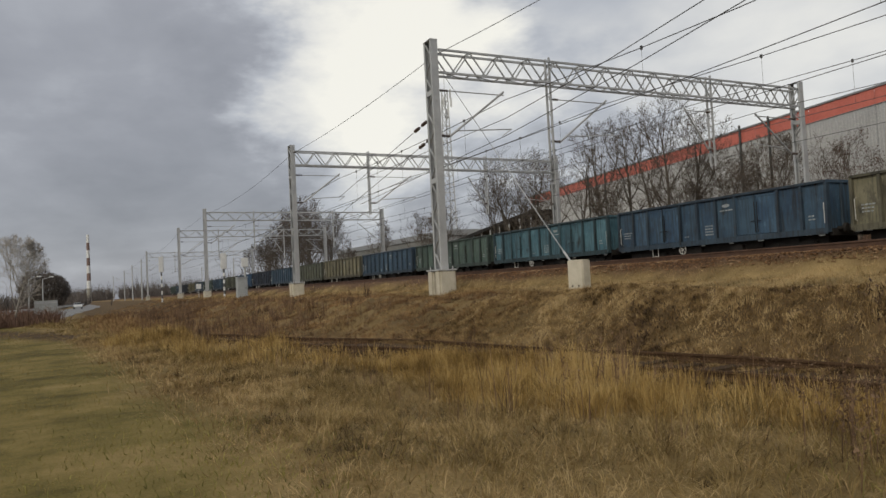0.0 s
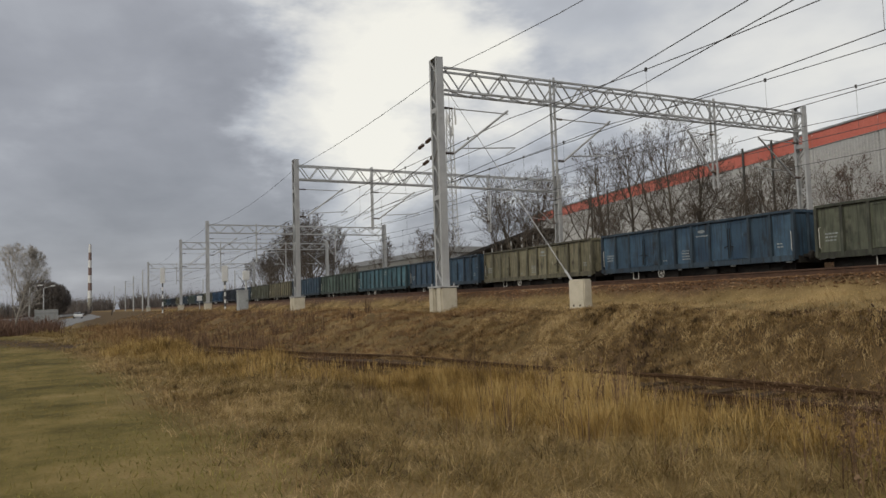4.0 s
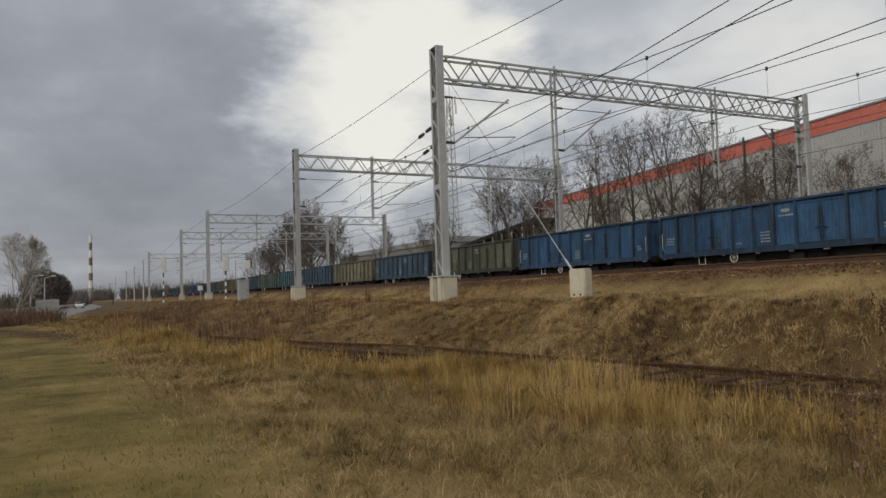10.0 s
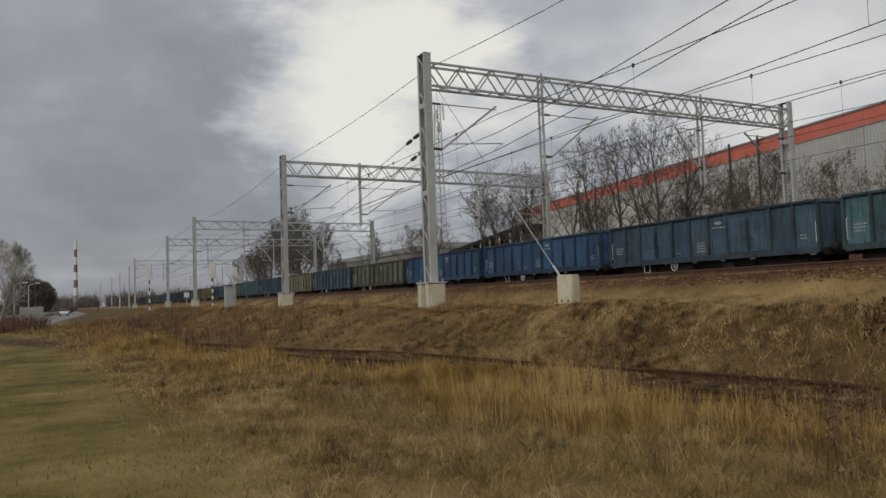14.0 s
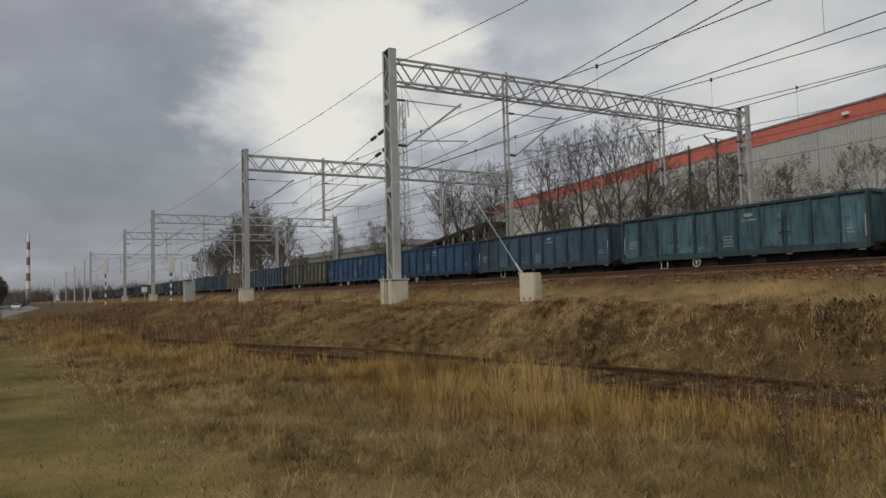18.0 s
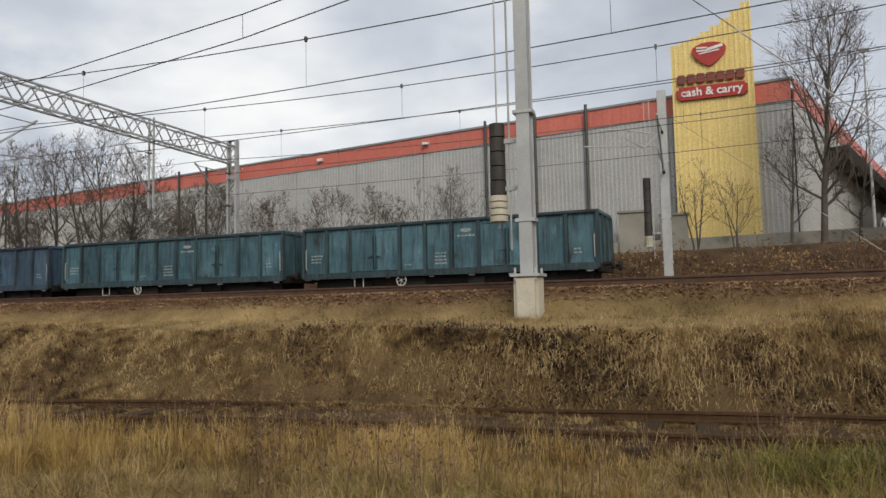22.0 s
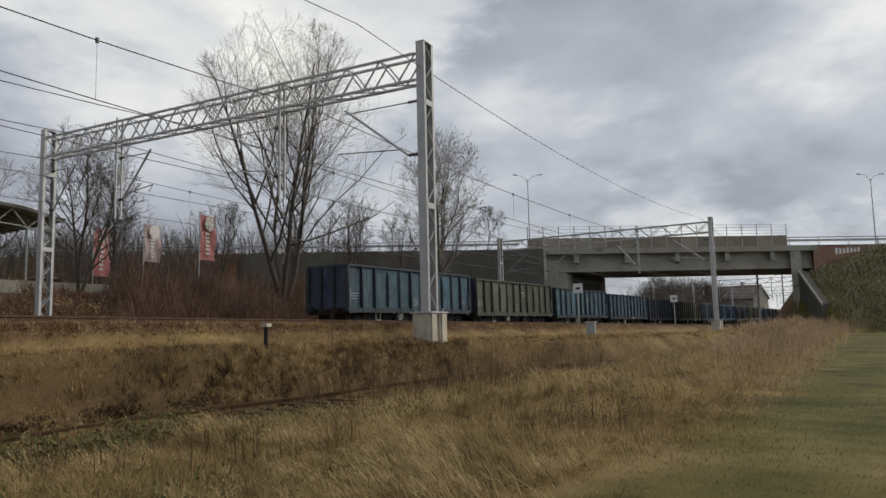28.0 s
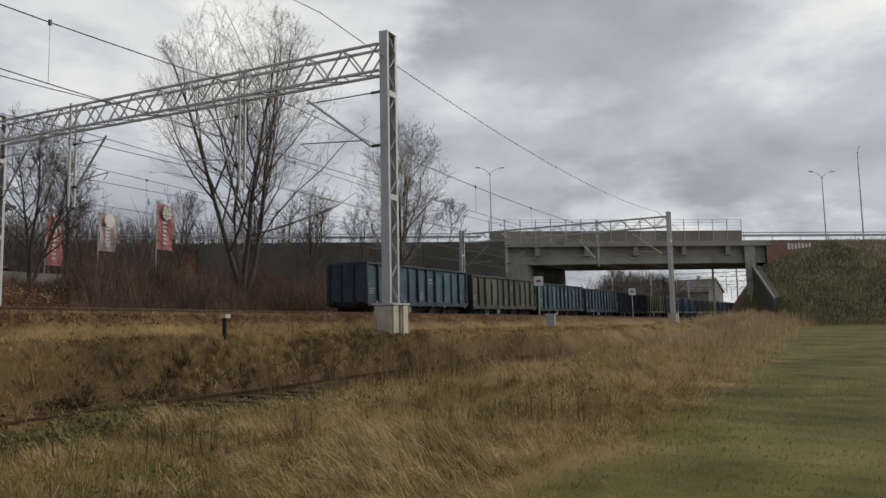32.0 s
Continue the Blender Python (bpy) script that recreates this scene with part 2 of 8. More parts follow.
# darker copy of each paint for framing: rib shadow and dirt put into the colour
GRIME_SHADE = {k: wagon_paint("grime_shade_" + k + "_framing", *[tuple(0.42 * v + 0.010 for v in c) for c in cs]) for k, cs in (
    ("teal", ((0.026, 0.068, 0.090), (0.070, 0.150, 0.180))), ("dusk", ((0.026, 0.056, 0.098), (0.070, 0.130, 0.190))), ("blue", ((0.015, 0.056, 0.132), (0.040, 0.130, 0.260))),
    ("olive", ((0.070, 0.080, 0.058), (0.150, 0.160, 0.120))), ("khaki", ((0.140, 0.130, 0.085), (0.260, 0.240, 0.160))), ("green", ((0.055, 0.090, 0.080), (0.120, 0.170, 0.150))),
    ("pale", ((0.020, 0.045, 0.072), (0.055, 0.105, 0.150))), ("dark", ((0.012, 0.022, 0.045), (0.030, 0.045, 0.070))))}


# ---- mesh helpers ----
def box(bm, x0, y0, z0, x1, y1, z1, m=None):
    v = [bm.verts.new((x, y, z)) for x in (x0, x1) for y in (y0, y1) for z in (z0, z1)]
    for q in ((0, 1, 3, 2), (4, 6, 7, 5), (0, 4, 5, 1), (2, 3, 7, 6), (0, 2, 6, 4), (1, 5, 7, 3)):
        bm.faces.new([v[i] for i in q])
    if m is not None:
        for w in v:
            w.co = m @ w.co


def bar(bm, p, q, w, h=None, up=(0, 0, 1)):
    """A square bar from p to q."""
    p, q = Vector(p), Vector(q)
    d = (q - p).normalized()
    u = Vector(up)
    if abs(d.dot(u)) > 0.98:
        u = Vector((1, 0, 0))
    s = d.cross(u).normalized() * w / 2
    t = s.cross(d).normalized() * (h or w) / 2
    v = [bm.verts.new(c + a * s + b * t) for c in (p, q) for a, b in ((-1, -1), (1, -1), (1, 1), (-1, 1))]
    for i in range(4):
        j = (i + 1) % 4
        bm.faces.new((v[i], v[j], v[4 + j], v[4 + i]))
    bm.faces.new((v[3], v[2], v[1], v[0]))
    bm.faces.new((v[4], v[5], v[6], v[7]))


def tube(bm, pts, radii, n=6, cap=True):
    """A round bar along points, with a radius at each."""
    rings = []
    for i, p in enumerate(pts):
        p = Vector(p)
        d = (Vector(pts[min(i + 1, len(pts) - 1)]) - Vector(pts[max(i - 1, 0)])).normalized()
        u = Vector((0, 0, 1)) if abs(d.z) < 0.9 else Vector((1, 0, 0))
        s = d.cross(u).normalized()
        t = s.cross(d)
        r = radii[i] if isinstance(radii, (list, tuple)) else radii
        rings.append([bm.verts.new(p + r * (math.cos(a) * s + math.sin(a) * t)) for a in (2 * math.pi * k / n for k in range(n))])
    for a, b in zip(rings, rings[1:]):
        for k in range(n):
            bm.faces.new((a[k], a[(k + 1) % n], b[(k + 1) % n], b[k]))
    if cap:
        bm.faces.new(rings[0][::-1])
        bm.faces.new(rings[-1])


def mesh_of(name, bm, material, smooth=False):
    bmesh.ops.recalc_face_normals(bm, faces=bm.faces)
    me = bpy.data.meshes.new(name)
    bm.to_mesh(me)
    bm.free()
    me.materials.append(material)
    if smooth:
        for p in me.polygons:
            p.use_smooth = True
    return me


def part(name, bm, material, parent=None, label="", smooth=False, at=None):
    ob = new(name, bm if isinstance(bm, bpy.types.Mesh) else mesh_of(name, bm, material, smooth))
    if parent:
        ob.parent = parent
    if at is not None:
        ob.matrix_basis = at
    if label:
        tagged(ob, label)
    return ob


def raw_mesh(name, verts, faces, material, smooth=False):
    """A mesh from arrays: verts n x 3, faces m x k."""
    verts, faces = np.asarray(verts, np.float32), np.asarray(faces, np.int32)
    me = bpy.data.meshes.new(name)
    me.vertices.add(len(verts))
    me.vertices.foreach_set("co", verts.ravel())
    k = faces.shape[1]
    me.loops.add(faces.size)
    me.loops.foreach_set("vertex_index", faces.ravel())
    me.polygons.add(len(faces))
    me.polygons.foreach_set("loop_start", np.arange(0, faces.size, k, dtype=np.int32))
    me.polygons.foreach_set("use_smooth", np.full(len(faces), smooth))
    me.materials.append(material)
    me.update(calc_edges=True)
    return me


def thing(name, label, category, group="", m=None):
    ob = new(name)
    if m is not None:
        ob.matrix_basis = m
    return tagged(ob, label, category, group)


# ---- the line of the railway: straight from the left, then an arc of 182 m, then straight ----
ARC_X, ARC_R, ARC_T, ARC_O = -18.3, 182.0, radians(13.0), 27.9
RAIL_Z = 2.04


def on_line(s, o):
    """Place and heading (radians, clockwise) at length s on the line o metres out."""
    r = ARC_R + o - ARC_O
    if s < ARC_X:
        return s, o, 0.0
    a = min((s - ARC_X) / ARC_R, ARC_T)
    e = max(0.0, s - ARC_X - ARC_R * ARC_T)
    return (ARC_X + r * math.sin(a) + e * math.cos(ARC_T), o - r * (1 - math.cos(a)) - e * math.sin(ARC_T), a)


def rail_z(s):
    """The line falls gently to the right."""
    return RAIL_Z - 0.0095 * min(max(s - 12.0, 0.0), 95.0)


def line_pose(s, o, z=0.0):
    x, y, a = on_line(s, o)
    return pose(x, y, rail_z(s) + z, 0, 0, -math.degrees(a))


def offset_of(x, y):
    """How far out a place lies, measured square to the line."""
    cx, cy = ARC_X, ARC_O - ARC_R
    dx, dy = x - cx, y - cy
    a = np.clip(np.arctan2(dx, np.maximum(dy, 1e-3)), 0, ARC_T)
    return dx * np.sin(a) * (dx > 0) + dy * np.cos(a) + cy


TRACKS = (15.15, 20.2, 26.0, 29.4)
SID_A, SID_B = 9.0, 0.0078


def siding_y(x):
    x = np.clip(x, -200, 200)
    e = np.clip(np.abs(x) - 22, 0, None)
    c = np.minimum(np.abs(x), 22)
    return SID_A - SID_B * c * c - 2 * SID_B * 22 * e


# ---- ground: one sheet to the horizon ----
BR_L, BR_D = (89.0, 19.2), (0.3885, -0.9215)      # the road over the bridge: a point of its near edge and its direction
ROAD_Z = 11.35


def smooth(v, a, b):
    t = np.clip((v - a) / (b - a), 0, 1)
    return t * t * (3 - 2 * t)


def mown_edge(x):
    return np.where(x < 0, 1.35 - 0.0015 * x * x * (np.abs(x) < 60) - 5.4 * (np.abs(x) >= 60), np.interp(x, (0, 4, 7.2, 12.4, 31, 78, 120), (1.35, 1.1, 0.7, -0.8, -4.8, -14.2, -27.0)))


def toe_y(x):
    return np.maximum(siding_y(x), np.where(x < 0, 4.6, -60)) + 1.0


def terrace_y(x):
    return 43.0 - 0.14 * np.clip(x, -130, 60)


def ground_z(x, y):
    x, y = np.asarray(x, float), np.asarray(y, float)
    o = offset_of(x, y)
    drop = 0.0095 * np.clip(x - 12.0, 0, 95)
    z = 0.05 * np.sin(x * 0.9 + 1.3 * np.sin(y * 0.6)) + 0.04 * np.sin(y * 1.7 + x * 0.33)
    flat = 1 - smooth(o, 11.5, 12.8) * (1 - smooth(o, 32, 34))
    z = z * smooth(y - mown_edge(x), -0.5, 1.5) * flat * (1 - smooth(o, 31.0, 33.0))
    z = z + 0.10 * np.exp(-((y - siding_y(x)) / 1.2) ** 2) * (np.abs(x) < 32)
    width = np.maximum(11.0 - o + (y - toe_y(x)), 0.55)
    f = np.clip((y - toe_y(x)) / width, 0, 1)
    bumps = 0.10 * np.sin(x * 2.1 + 2 * np.sin(y * 1.9)) + 0.09 * np.sin(x * 4.3 + y * 3.1 + 1.5 * np.sin(x * 1.1)) + 0.06 * np.sin(x * 1.3 - y * 4.7) + 0.07 * np.sin(x * 6.7 + 1.8 * np.sin(y * 4.1 + x)) * np.sin(y * 6.1 + 1.3 * np.sin(x * 3.3))
    z = z + (1.22 + bumps * flat * (1 - smooth(f, 0.55, 0.95))) * smooth(f, -0.05, 1.05)
    z = z + 0.14 * smooth(o, 11.2, 12.8) + 0.515 * smooth(o, 12.9, 13.9)
    z = z - 0.12 * smooth(o, 31.0, 32.5)
    bank = smooth(o, 33.0, 41.0) * smooth(x, -125, -75)
    z = z + 2.5 * bank
    z = z + 0.9 * smooth(y - terrace_y(x), 0.0, 0.6) * smooth(x, -125, -100) * (1 - smooth(x, 62, 75))
    z = z - drop * smooth(o, 9.5, 12)
    # the road embankments at the bridge
    px, py = x - BR_L[0], y - BR_L[1]
    q = px * BR_D[0] + py * BR_D[1]
    p = px * -BR_D[1] + py * BR_D[0]
    q = np.where(q < 60, q - 0.723 * np.clip(p, 0, 13.4), q)
    near = np.where((q < 20) & (q > -34), 5.0, 1 / 1.55)
    hump = ROAD_Z - 0.15 - np.clip(-p - 0.4, 0, None) * near - np.clip(p - 13.4, 0, None) / 1.55
    # behind the wing wall the earth climbs slowly along the end wall
    hump = np.where((q > 20) & (p < 0.7), np.minimum(hump, 7.5 + 0.36 * (q - 36) - 0.95 * np.clip(-p - 0.45, 0, None)), hump)
    side = np.where(q < 20, 1.0 - q, q - np.where(p < 0.7, 36.3 - 0.75 * np.clip(-p - 5.0, 0, 6), 37.2))
    hump = hump - np.where(side < 0, -side * np.where((q < 20) | (p > 0.7), 7.0, 3.0), 0)
    hump = np.where(q < 20, hump - np.clip(-q - 60, 0, None) * 0.03, hump - np.clip(q - 120, 0, None) * 0.03)
    return np.where(hump > z, hump, z)


def axis(spans):
    out = []
    for a, b, step in spans:
        out += list(np.arange(a, b, step))
    return np.array(out + [spans[-1][1]])


GX = axis(((-4000, -1000, 500), (-1000, -300, 50), (-300, -110, 8), (-110, -40, 2), (-40, 36, 0.4), (36, 88, 1.5), (88, 112, 0.6), (112, 130, 1.5), (130, 300, 10), (300, 1000, 70), (1000, 4000, 500)))
GY = axis(((-4000, -800, 400), (-800, -120, 40), (-120, -32, 5), (-32, -20, 1), (-20, -9, 0.6), (-9, -3, 1), (-3, 15, 0.25), (15, 30, 1.0), (30, 60, 0.6), (60, 130, 4), (130, 600, 40), (600, 4000, 400)))


def ground_material():
    m = bpy.data.materials.new("earth_and_dry_grass")
    m.use_nodes = True
    nt = m.node_tree
    N, L = nt.nodes.new, nt.links.new
    b = nt.nodes["Principled BSDF"]
    b.inputs["Roughness"].default_value = 0.95
    b.inputs["Specular IOR Level"].default_value = 0.15
    co = N("ShaderNodeTexCoord")

    def nz(s, d=6, r=0.6):
        n = N("ShaderNodeTexNoise")
        n.inputs["Scale"].default_value, n.inputs["Detail"].default_value, n.inputs["Roughness"].default_value = s, d, r
        L(co.outputs["Object"], n.inputs["Vector"])
        return n.outputs[0]

    def ramp(v, stops):
        r = N("ShaderNodeValToRGB")
        k = max(1.0, stops[-1][0])
        stops = [(at / k, c) for at, c in stops]
        half = N("ShaderNodeMath")
        half.operation = "DIVIDE"
        half.inputs[1].default_value = k
        L(v, half.inputs[0])
        v = half.outputs[0]
        e = r.color_ramp.elements
        e[0].position, e[0].color = stops[0][0], (*stops[0][1], 1)
        e[1].position, e[1].color = stops[-1][0], (*stops[-1][1], 1)
        for at, c in stops[1:-1]:
            e.new(at).color = (*c, 1)
        L(v, r.inputs[0])
        return r.outputs[0]

    def mixer(fac, a, c):
        x = N("ShaderNodeMix")
        x.data_type = "RGBA"
        L(fac, x.inputs["Factor"])
        L(a, x.inputs["A"])
        L(c, x.inputs["B"])
        return x.outputs["Result"]

    def attr(n):
        a = N("ShaderNodeAttribute")
        a.attribute_name = n
        return a.outputs["Fac"]

    def add(a, c, k):
        x = N("ShaderNodeMath")
        x.operation = "MULTIPLY_ADD"
        L(a, x.inputs[0])
        x.inputs[1].default_value = k
        L(c, x.inputs[2])
        return x.outputs[0]

    straw = ramp(add(nz(26, 8, 0.7), nz(0.6), 0.6), ((0.5, (0.045, 0.030, 0.013)), (0.72, (0.15, 0.105, 0.045)), (1.0, (0.29, 0.205, 0.095))))
    turf = ramp(add(nz(1.1, 8, 0.7), add(nz(45, 8, 0.75), nz(0.3), 0.6), 0.8), ((0.98, (0.054, 0.045, 0.013)), (1.15, (0.118, 0.094, 0.028)), (1.28, (0.172, 0.130, 0.045)), (1.45, (0.25, 0.178, 0.078))))
    green = ramp(add(nz(1.3, 8, 0.7), add(nz(45, 8, 0.75), nz(0.3), 0.6), 0.8), ((0.98, (0.031, 0.034, 0.010)), (1.18, (0.071, 0.070, 0.022)), (1.45, (0.142, 0.122, 0.048))))
    stone = ramp(nz(9, 8, 0.8), ((0.3, (0.028, 0.017, 0.011)), (0.5, (0.085, 0.048, 0.028)), (0.7, (0.20, 0.125, 0.078))))
    brown = ramp(add(nz(30, 8, 0.7), nz(0.8), 0.6), ((0.45, (0.022, 0.014, 0.009)), (0.75, (0.055, 0.034, 0.019)), (1.05, (0.11, 0.07, 0.038))))
    col = mixer(attr("mown"), straw, turf)
    col = mixer(attr("verge"), col, green)
    col = mixer(attr("brush"), col, brown)
    col = mixer(attr("ballast"), col, stone)
    L(col, b.inputs["Base Color"])
    bp = N("ShaderNodeBump")
    bp.inputs["Strength"].default_value, bp.inputs["Distance"].default_value = 0.5, 0.035
    L(nz(18, 8, 0.75), bp.inputs["Height"])
    L(bp.outputs[0], b.inputs["Normal"])
    return m


# thickets of dark brambles on the slope: place along the line, half width, leaves
BRAMBLES = ((-3.4, 0.5, 1300), (-2.0, 0.55, 2400), (-1.2, 0.35, 1000), (0.6, 0.45, 1500), (2.0, 0.35, 1700), (4.9, 0.3, 700), (-6.2, 0.5, 700), (8.6, 0.4, 900), (10.2, 0.5, 1200), (12.0, 0.5, 1500), (14.2, 0.5, 1300), (16.8, 0.7, 2600), (19.0, 0.7, 2200), (-11, 0.6, 400))


def build_ground():
    X, Y = np.meshgrid(GX, GY, indexing="ij")
    Z = ground_z(X, Y)
    n, k = X.shape
    i = np.arange(n * k).reshape(n, k)
    faces = np.stack([i[:-1, :-1], i[1:, :-1], i[1:, 1:], i[:-1, 1:]], -1).reshape(-1, 4)
    me = raw_mesh("ground", np.stack([X, Y, Z], -1).reshape(-1, 3), faces, ground_material(), True)
    o = offset_of(X, Y)
    wob = 0.35 * np.sin(X * 0.8) + 0.25 * np.sin(X * 2.3 + Y)
    mown = 1 - smooth(Y - mown_edge(X) + wob, -0.6, 0.9)
    verge = (1 - smooth(Y + 1.6 + 0.03 * np.abs(X) + wob, -0.8, 0.8)) * smooth(-X, -6, 4) * mown * 0.4
    verge = np.maximum(verge, 0.9 * mown * smooth(X, 2, 14))
    brush = smooth(o, 31.5, 33.5) * (1 - smooth(Y - terrace_y(X), 0, 2))
    brush = np.maximum(brush, 1.0 * np.exp(-((Y - siding_y(X)) / 1.7) ** 4) * (np.abs(X) < 60))
    brush = np.maximum(brush, 0.8 * smooth(-X, 36, 60) * smooth(Y, -1.5, 1.5) * (1 - smooth(o, 12, 13)))
    # bare earth between the tussocks of the slope, darkest under the brambles
    slope = smooth(Y - toe_y(X), -0.3, 0.4) * (1 - smooth(o, 10.6, 11.6)) * (np.abs(X) < 60)
    holes = 0.5 + 0.5 * np.sin(X * 3.1 + 2.0 * np.sin(Y * 2.7)) * np.sin(Y * 4.3 + 1.7 * np.sin(X * 2.2))
    brush = np.maximum(brush, slope * (0.45 + 0.5 * holes) * (1 - 0.8 * smooth(X, 7, 12)) * (1 - 0.45 * smooth(-X, 10, 18)))
    for bx, bs, _ in BRAMBLES:
        brush = np.maximum(brush, (0.8 if bx < 7 else 0.5) * slope * np.exp(-((X - bx) / (0.8 * bs)) ** 2))
    px, py = X - BR_L[0], Y - BR_L[1]
    q = px * BR_D[0] + py * BR_D[1]
    p = px * -BR_D[1] + py * BR_D[0]
    hill = smooth(p, -26, -16) * (1 - smooth(p, 40, 60)) * smooth(Z, 0.3, 1.2) * ((q > 33) | (q < 8)) * (np.abs(q) < 160) * (X > 60)
    brush = np.maximum(brush * (1 - hill), np.where(q > 20, 0.15, 0.92) * hill)
    verge = np.maximum(verge * (1 - hill), hill)
    ballast = smooth(o + 0.3 * wob, 13.15, 13.7) * (1 - smooth(o, 31.3, 32.0)) * (np.abs(X) < 900)
    for name, a in (("mown", mown), ("verge", verge), ("brush", brush), ("ballast", ballast)):
        at = me.attributes.new(name, "FLOAT", "POINT")
        at.data.foreach_set("value", np.asarray(a, np.float32).ravel())
    return tagged(new("ground", me), "uneven ground of dry winter grass, mown strip and railway bank", "ground", kind="structure")


build_ground()


# ---- rails, sleepers ----
def rail_profile(bm, pts, h=0.16):
    """A rail with foot, web and head along points of its top."""
    sec = ((-0.065, -h), (0.065, -h), (0.065, -h + 0.02), (0.012, -h + 0.035), (0.012, -0.045), (0.034, -0.035), (0.034, -0.004), (0.026, 0), (-0.026, 0), (-0.034, -0.004), (-0.034, -0.035), (-0.012, -0.045), (-0.012, -h + 0.035), (-0.065, -h + 0.02))
    rings = []
    for i, p in enumerate(pts):
        d = Vector(pts[min(i + 1, len(pts) - 1)]) - Vector(pts[max(i - 1, 0)])
        s = Vector((-d.y, d.x, 0)).normalized()
        rings.append([bm.verts.new(Vector(p) + a * s + Vector((0, 0, b))) for a, b in sec])
    k = len(sec)
    for a, b in zip(rings, rings[1:]):
        for j in range(k):
            bm.faces.new((a[j], a[(j + 1) % k], b[(j + 1) % k], b[j]))


def build_track(o, spacing):
    tr = thing("railway_track", "rusty running rails on sleepers in brown stone ballast", "track", "running lines")
    for side in (-0.7525, 0.7525):
        bm = bmesh.new()
        ss = [-420, -300, -200, -120, -60, -30] + list(np.arange(-20, 24, 2.0)) + [30, 45, 60, 80, 107, 140, 200, 320]
        pts = []
        for s in ss:
            x, y, a = on_line(s, o + side)
            pts.append((x, y, rail_z(s)))
        rail_profile(bm, pts)
        part("rail", bm, RAIL, tr)
    bm = bmesh.new()
    for s in np.arange(-60, 90, 0.62):
        m = line_pose(s, o, -0.175)
        box(bm, -0.12, -1.25, -0.14, 0.12, 1.25, 0.0, m)
    tagged(part("sleeper", bm, SLEEPER, tr), "worn sleepers bedded in ballast", kind="stuff")
    return tr


for o in TRACKS:
    build_track(o, 0.62)


def build_siding():
    tr = thing("siding_track", "disused rusty siding half buried in weeds", "track")
    z = 0.215
    for side in (-0.7525, 0.7525):
        bm = bmesh.new()
        pts = []
        for x in np.arange(-27, 27.1 if side > 0 else 9.1, 1.0):
            sl = -2 * SID_B * np.clip(x, -22, 22)
            h = math.hypot(1, sl)
            y = float(siding_y(x))
            pts.append((x - side * sl / h, y + side / h, z + 0.02 * math.sin(x * 0.7 + side)))
        rail_profile(bm, pts, 0.13)
        part("rail", bm, RAILOLD, tr)
    rnd = random.Random(4)
    for i, x in enumerate(np.arange(-20, 21, 0.66)):
        bm = bmesh.new()
        j = 0.015 * rnd.uniform(-1, 1)
        box(bm, -0.12, -1.25, -0.12, 0.12, 1.25, 0.0)
        sl = -2 * SID_B * np.clip(x, -22, 22)
        part("sleeper", bm, SLEEPER, tr, at=pose(x, float(siding_y(x)), z - 0.115 + j, 0, 0, math.degrees(math.atan(sl)) + rnd.uniform(-2, 2)))
    return tr


build_siding()


# ---- overhead line: portals, masts, wires ----
TOP_Z, PLATE_Z = 10.62, 2.12


def lattice_column(bm, x, y, z0, z1, w=0.42, d=0.30, rz=0.0, pitch=0.62):
    """Two channels joined by battens and diagonals."""
    m = pose(x, y, 0, 0, 0, rz)
    P = lambda a, b, c: m @ Vector((a, b, c))
    for sx in (-1, 1):
        box(bm, sx * w / 2 - 0.055, -d / 2, z0, sx * w / 2 + 0.055, -d / 2 + 0.018, z1, m)
        box(bm, sx * w / 2 - 0.055, d / 2 - 0.018, z0, sx * w / 2 + 0.055, d / 2, z1, m)
        e = sx * w / 2 + (0.037 if sx > 0 else -0.055)
        box(bm, e, -d / 2 + 0.0185, z0, e + 0.018, d / 2 - 0.0185, z1, m)
    n = max(2, int((z1 - z0) / pitch))
    for i in range(n):
        a, b = z0 + (z1 - z0) * i / n, z0 + (z1 - z0) * (i + 1) / n
        s = 1 if i % 2 else -1
        for yy in (-d / 2 + 0.03, d / 2 - 0.03):
            bar(bm, P(-s * w / 2, yy, a + 0.04), P(s * w / 2, yy, b - 0.04), 0.065, 0.02)
        if i % 5 == 4:
            for yy in (-d / 2 - 0.004, d / 2 + 0.004):
                box(bm, -w / 2, yy - 0.006, b - 0.09, w / 2, yy + 0.006, b + 0.09, m)
    box(bm, -w / 2 - 0.06, -d / 2 - 0.01, z1, w / 2 + 0.06, d / 2 + 0.01, z1 + 0.02, m)


def footing(name_parent, x, y, ztop, rz, twin=True, depth=1.15, size=0.62):
    """Concrete blocks under a steel base plate."""
    m = pose(x, y, 0, 0, 0, rz)
    bm = bmesh.new()
    e = 0.55 if twin else 0.26
    box(bm, -e, -0.36 if twin else -0.28, ztop - 0.05, e, 0.36 if twin else 0.28, ztop, m)
    for sx in (-e + 0.08, e - 0.08):
        for sy in (-0.22, 0.22):
            tube(bm, [m @ Vector((sx, sy, ztop - 0.12)), m @ Vector((sx, sy, ztop + 0.10))], 0.022, 6)
    part("base_plate", bm, GALV, name_parent)
    for sx in ((-0.31, 0.31) if twin else (0.0,)):
        bm = bmesh.new()
        w, h = (0.21, 0.34) if twin else (0.22, 0.24)
        box(bm, sx - w, -h, ztop - 0.12 - depth, sx + w, h, ztop - 0.07)
        bmesh.ops.bevel(bm, geom=[e for e in bm.edges if abs(e.verts[0].co.z - e.verts[1].co.z) > 0.3], offset=0.06, segments=2, affect="EDGES")
        bm.transform(m)
        part("footing", bm, CONC, name_parent, "pale weathered concrete footing")


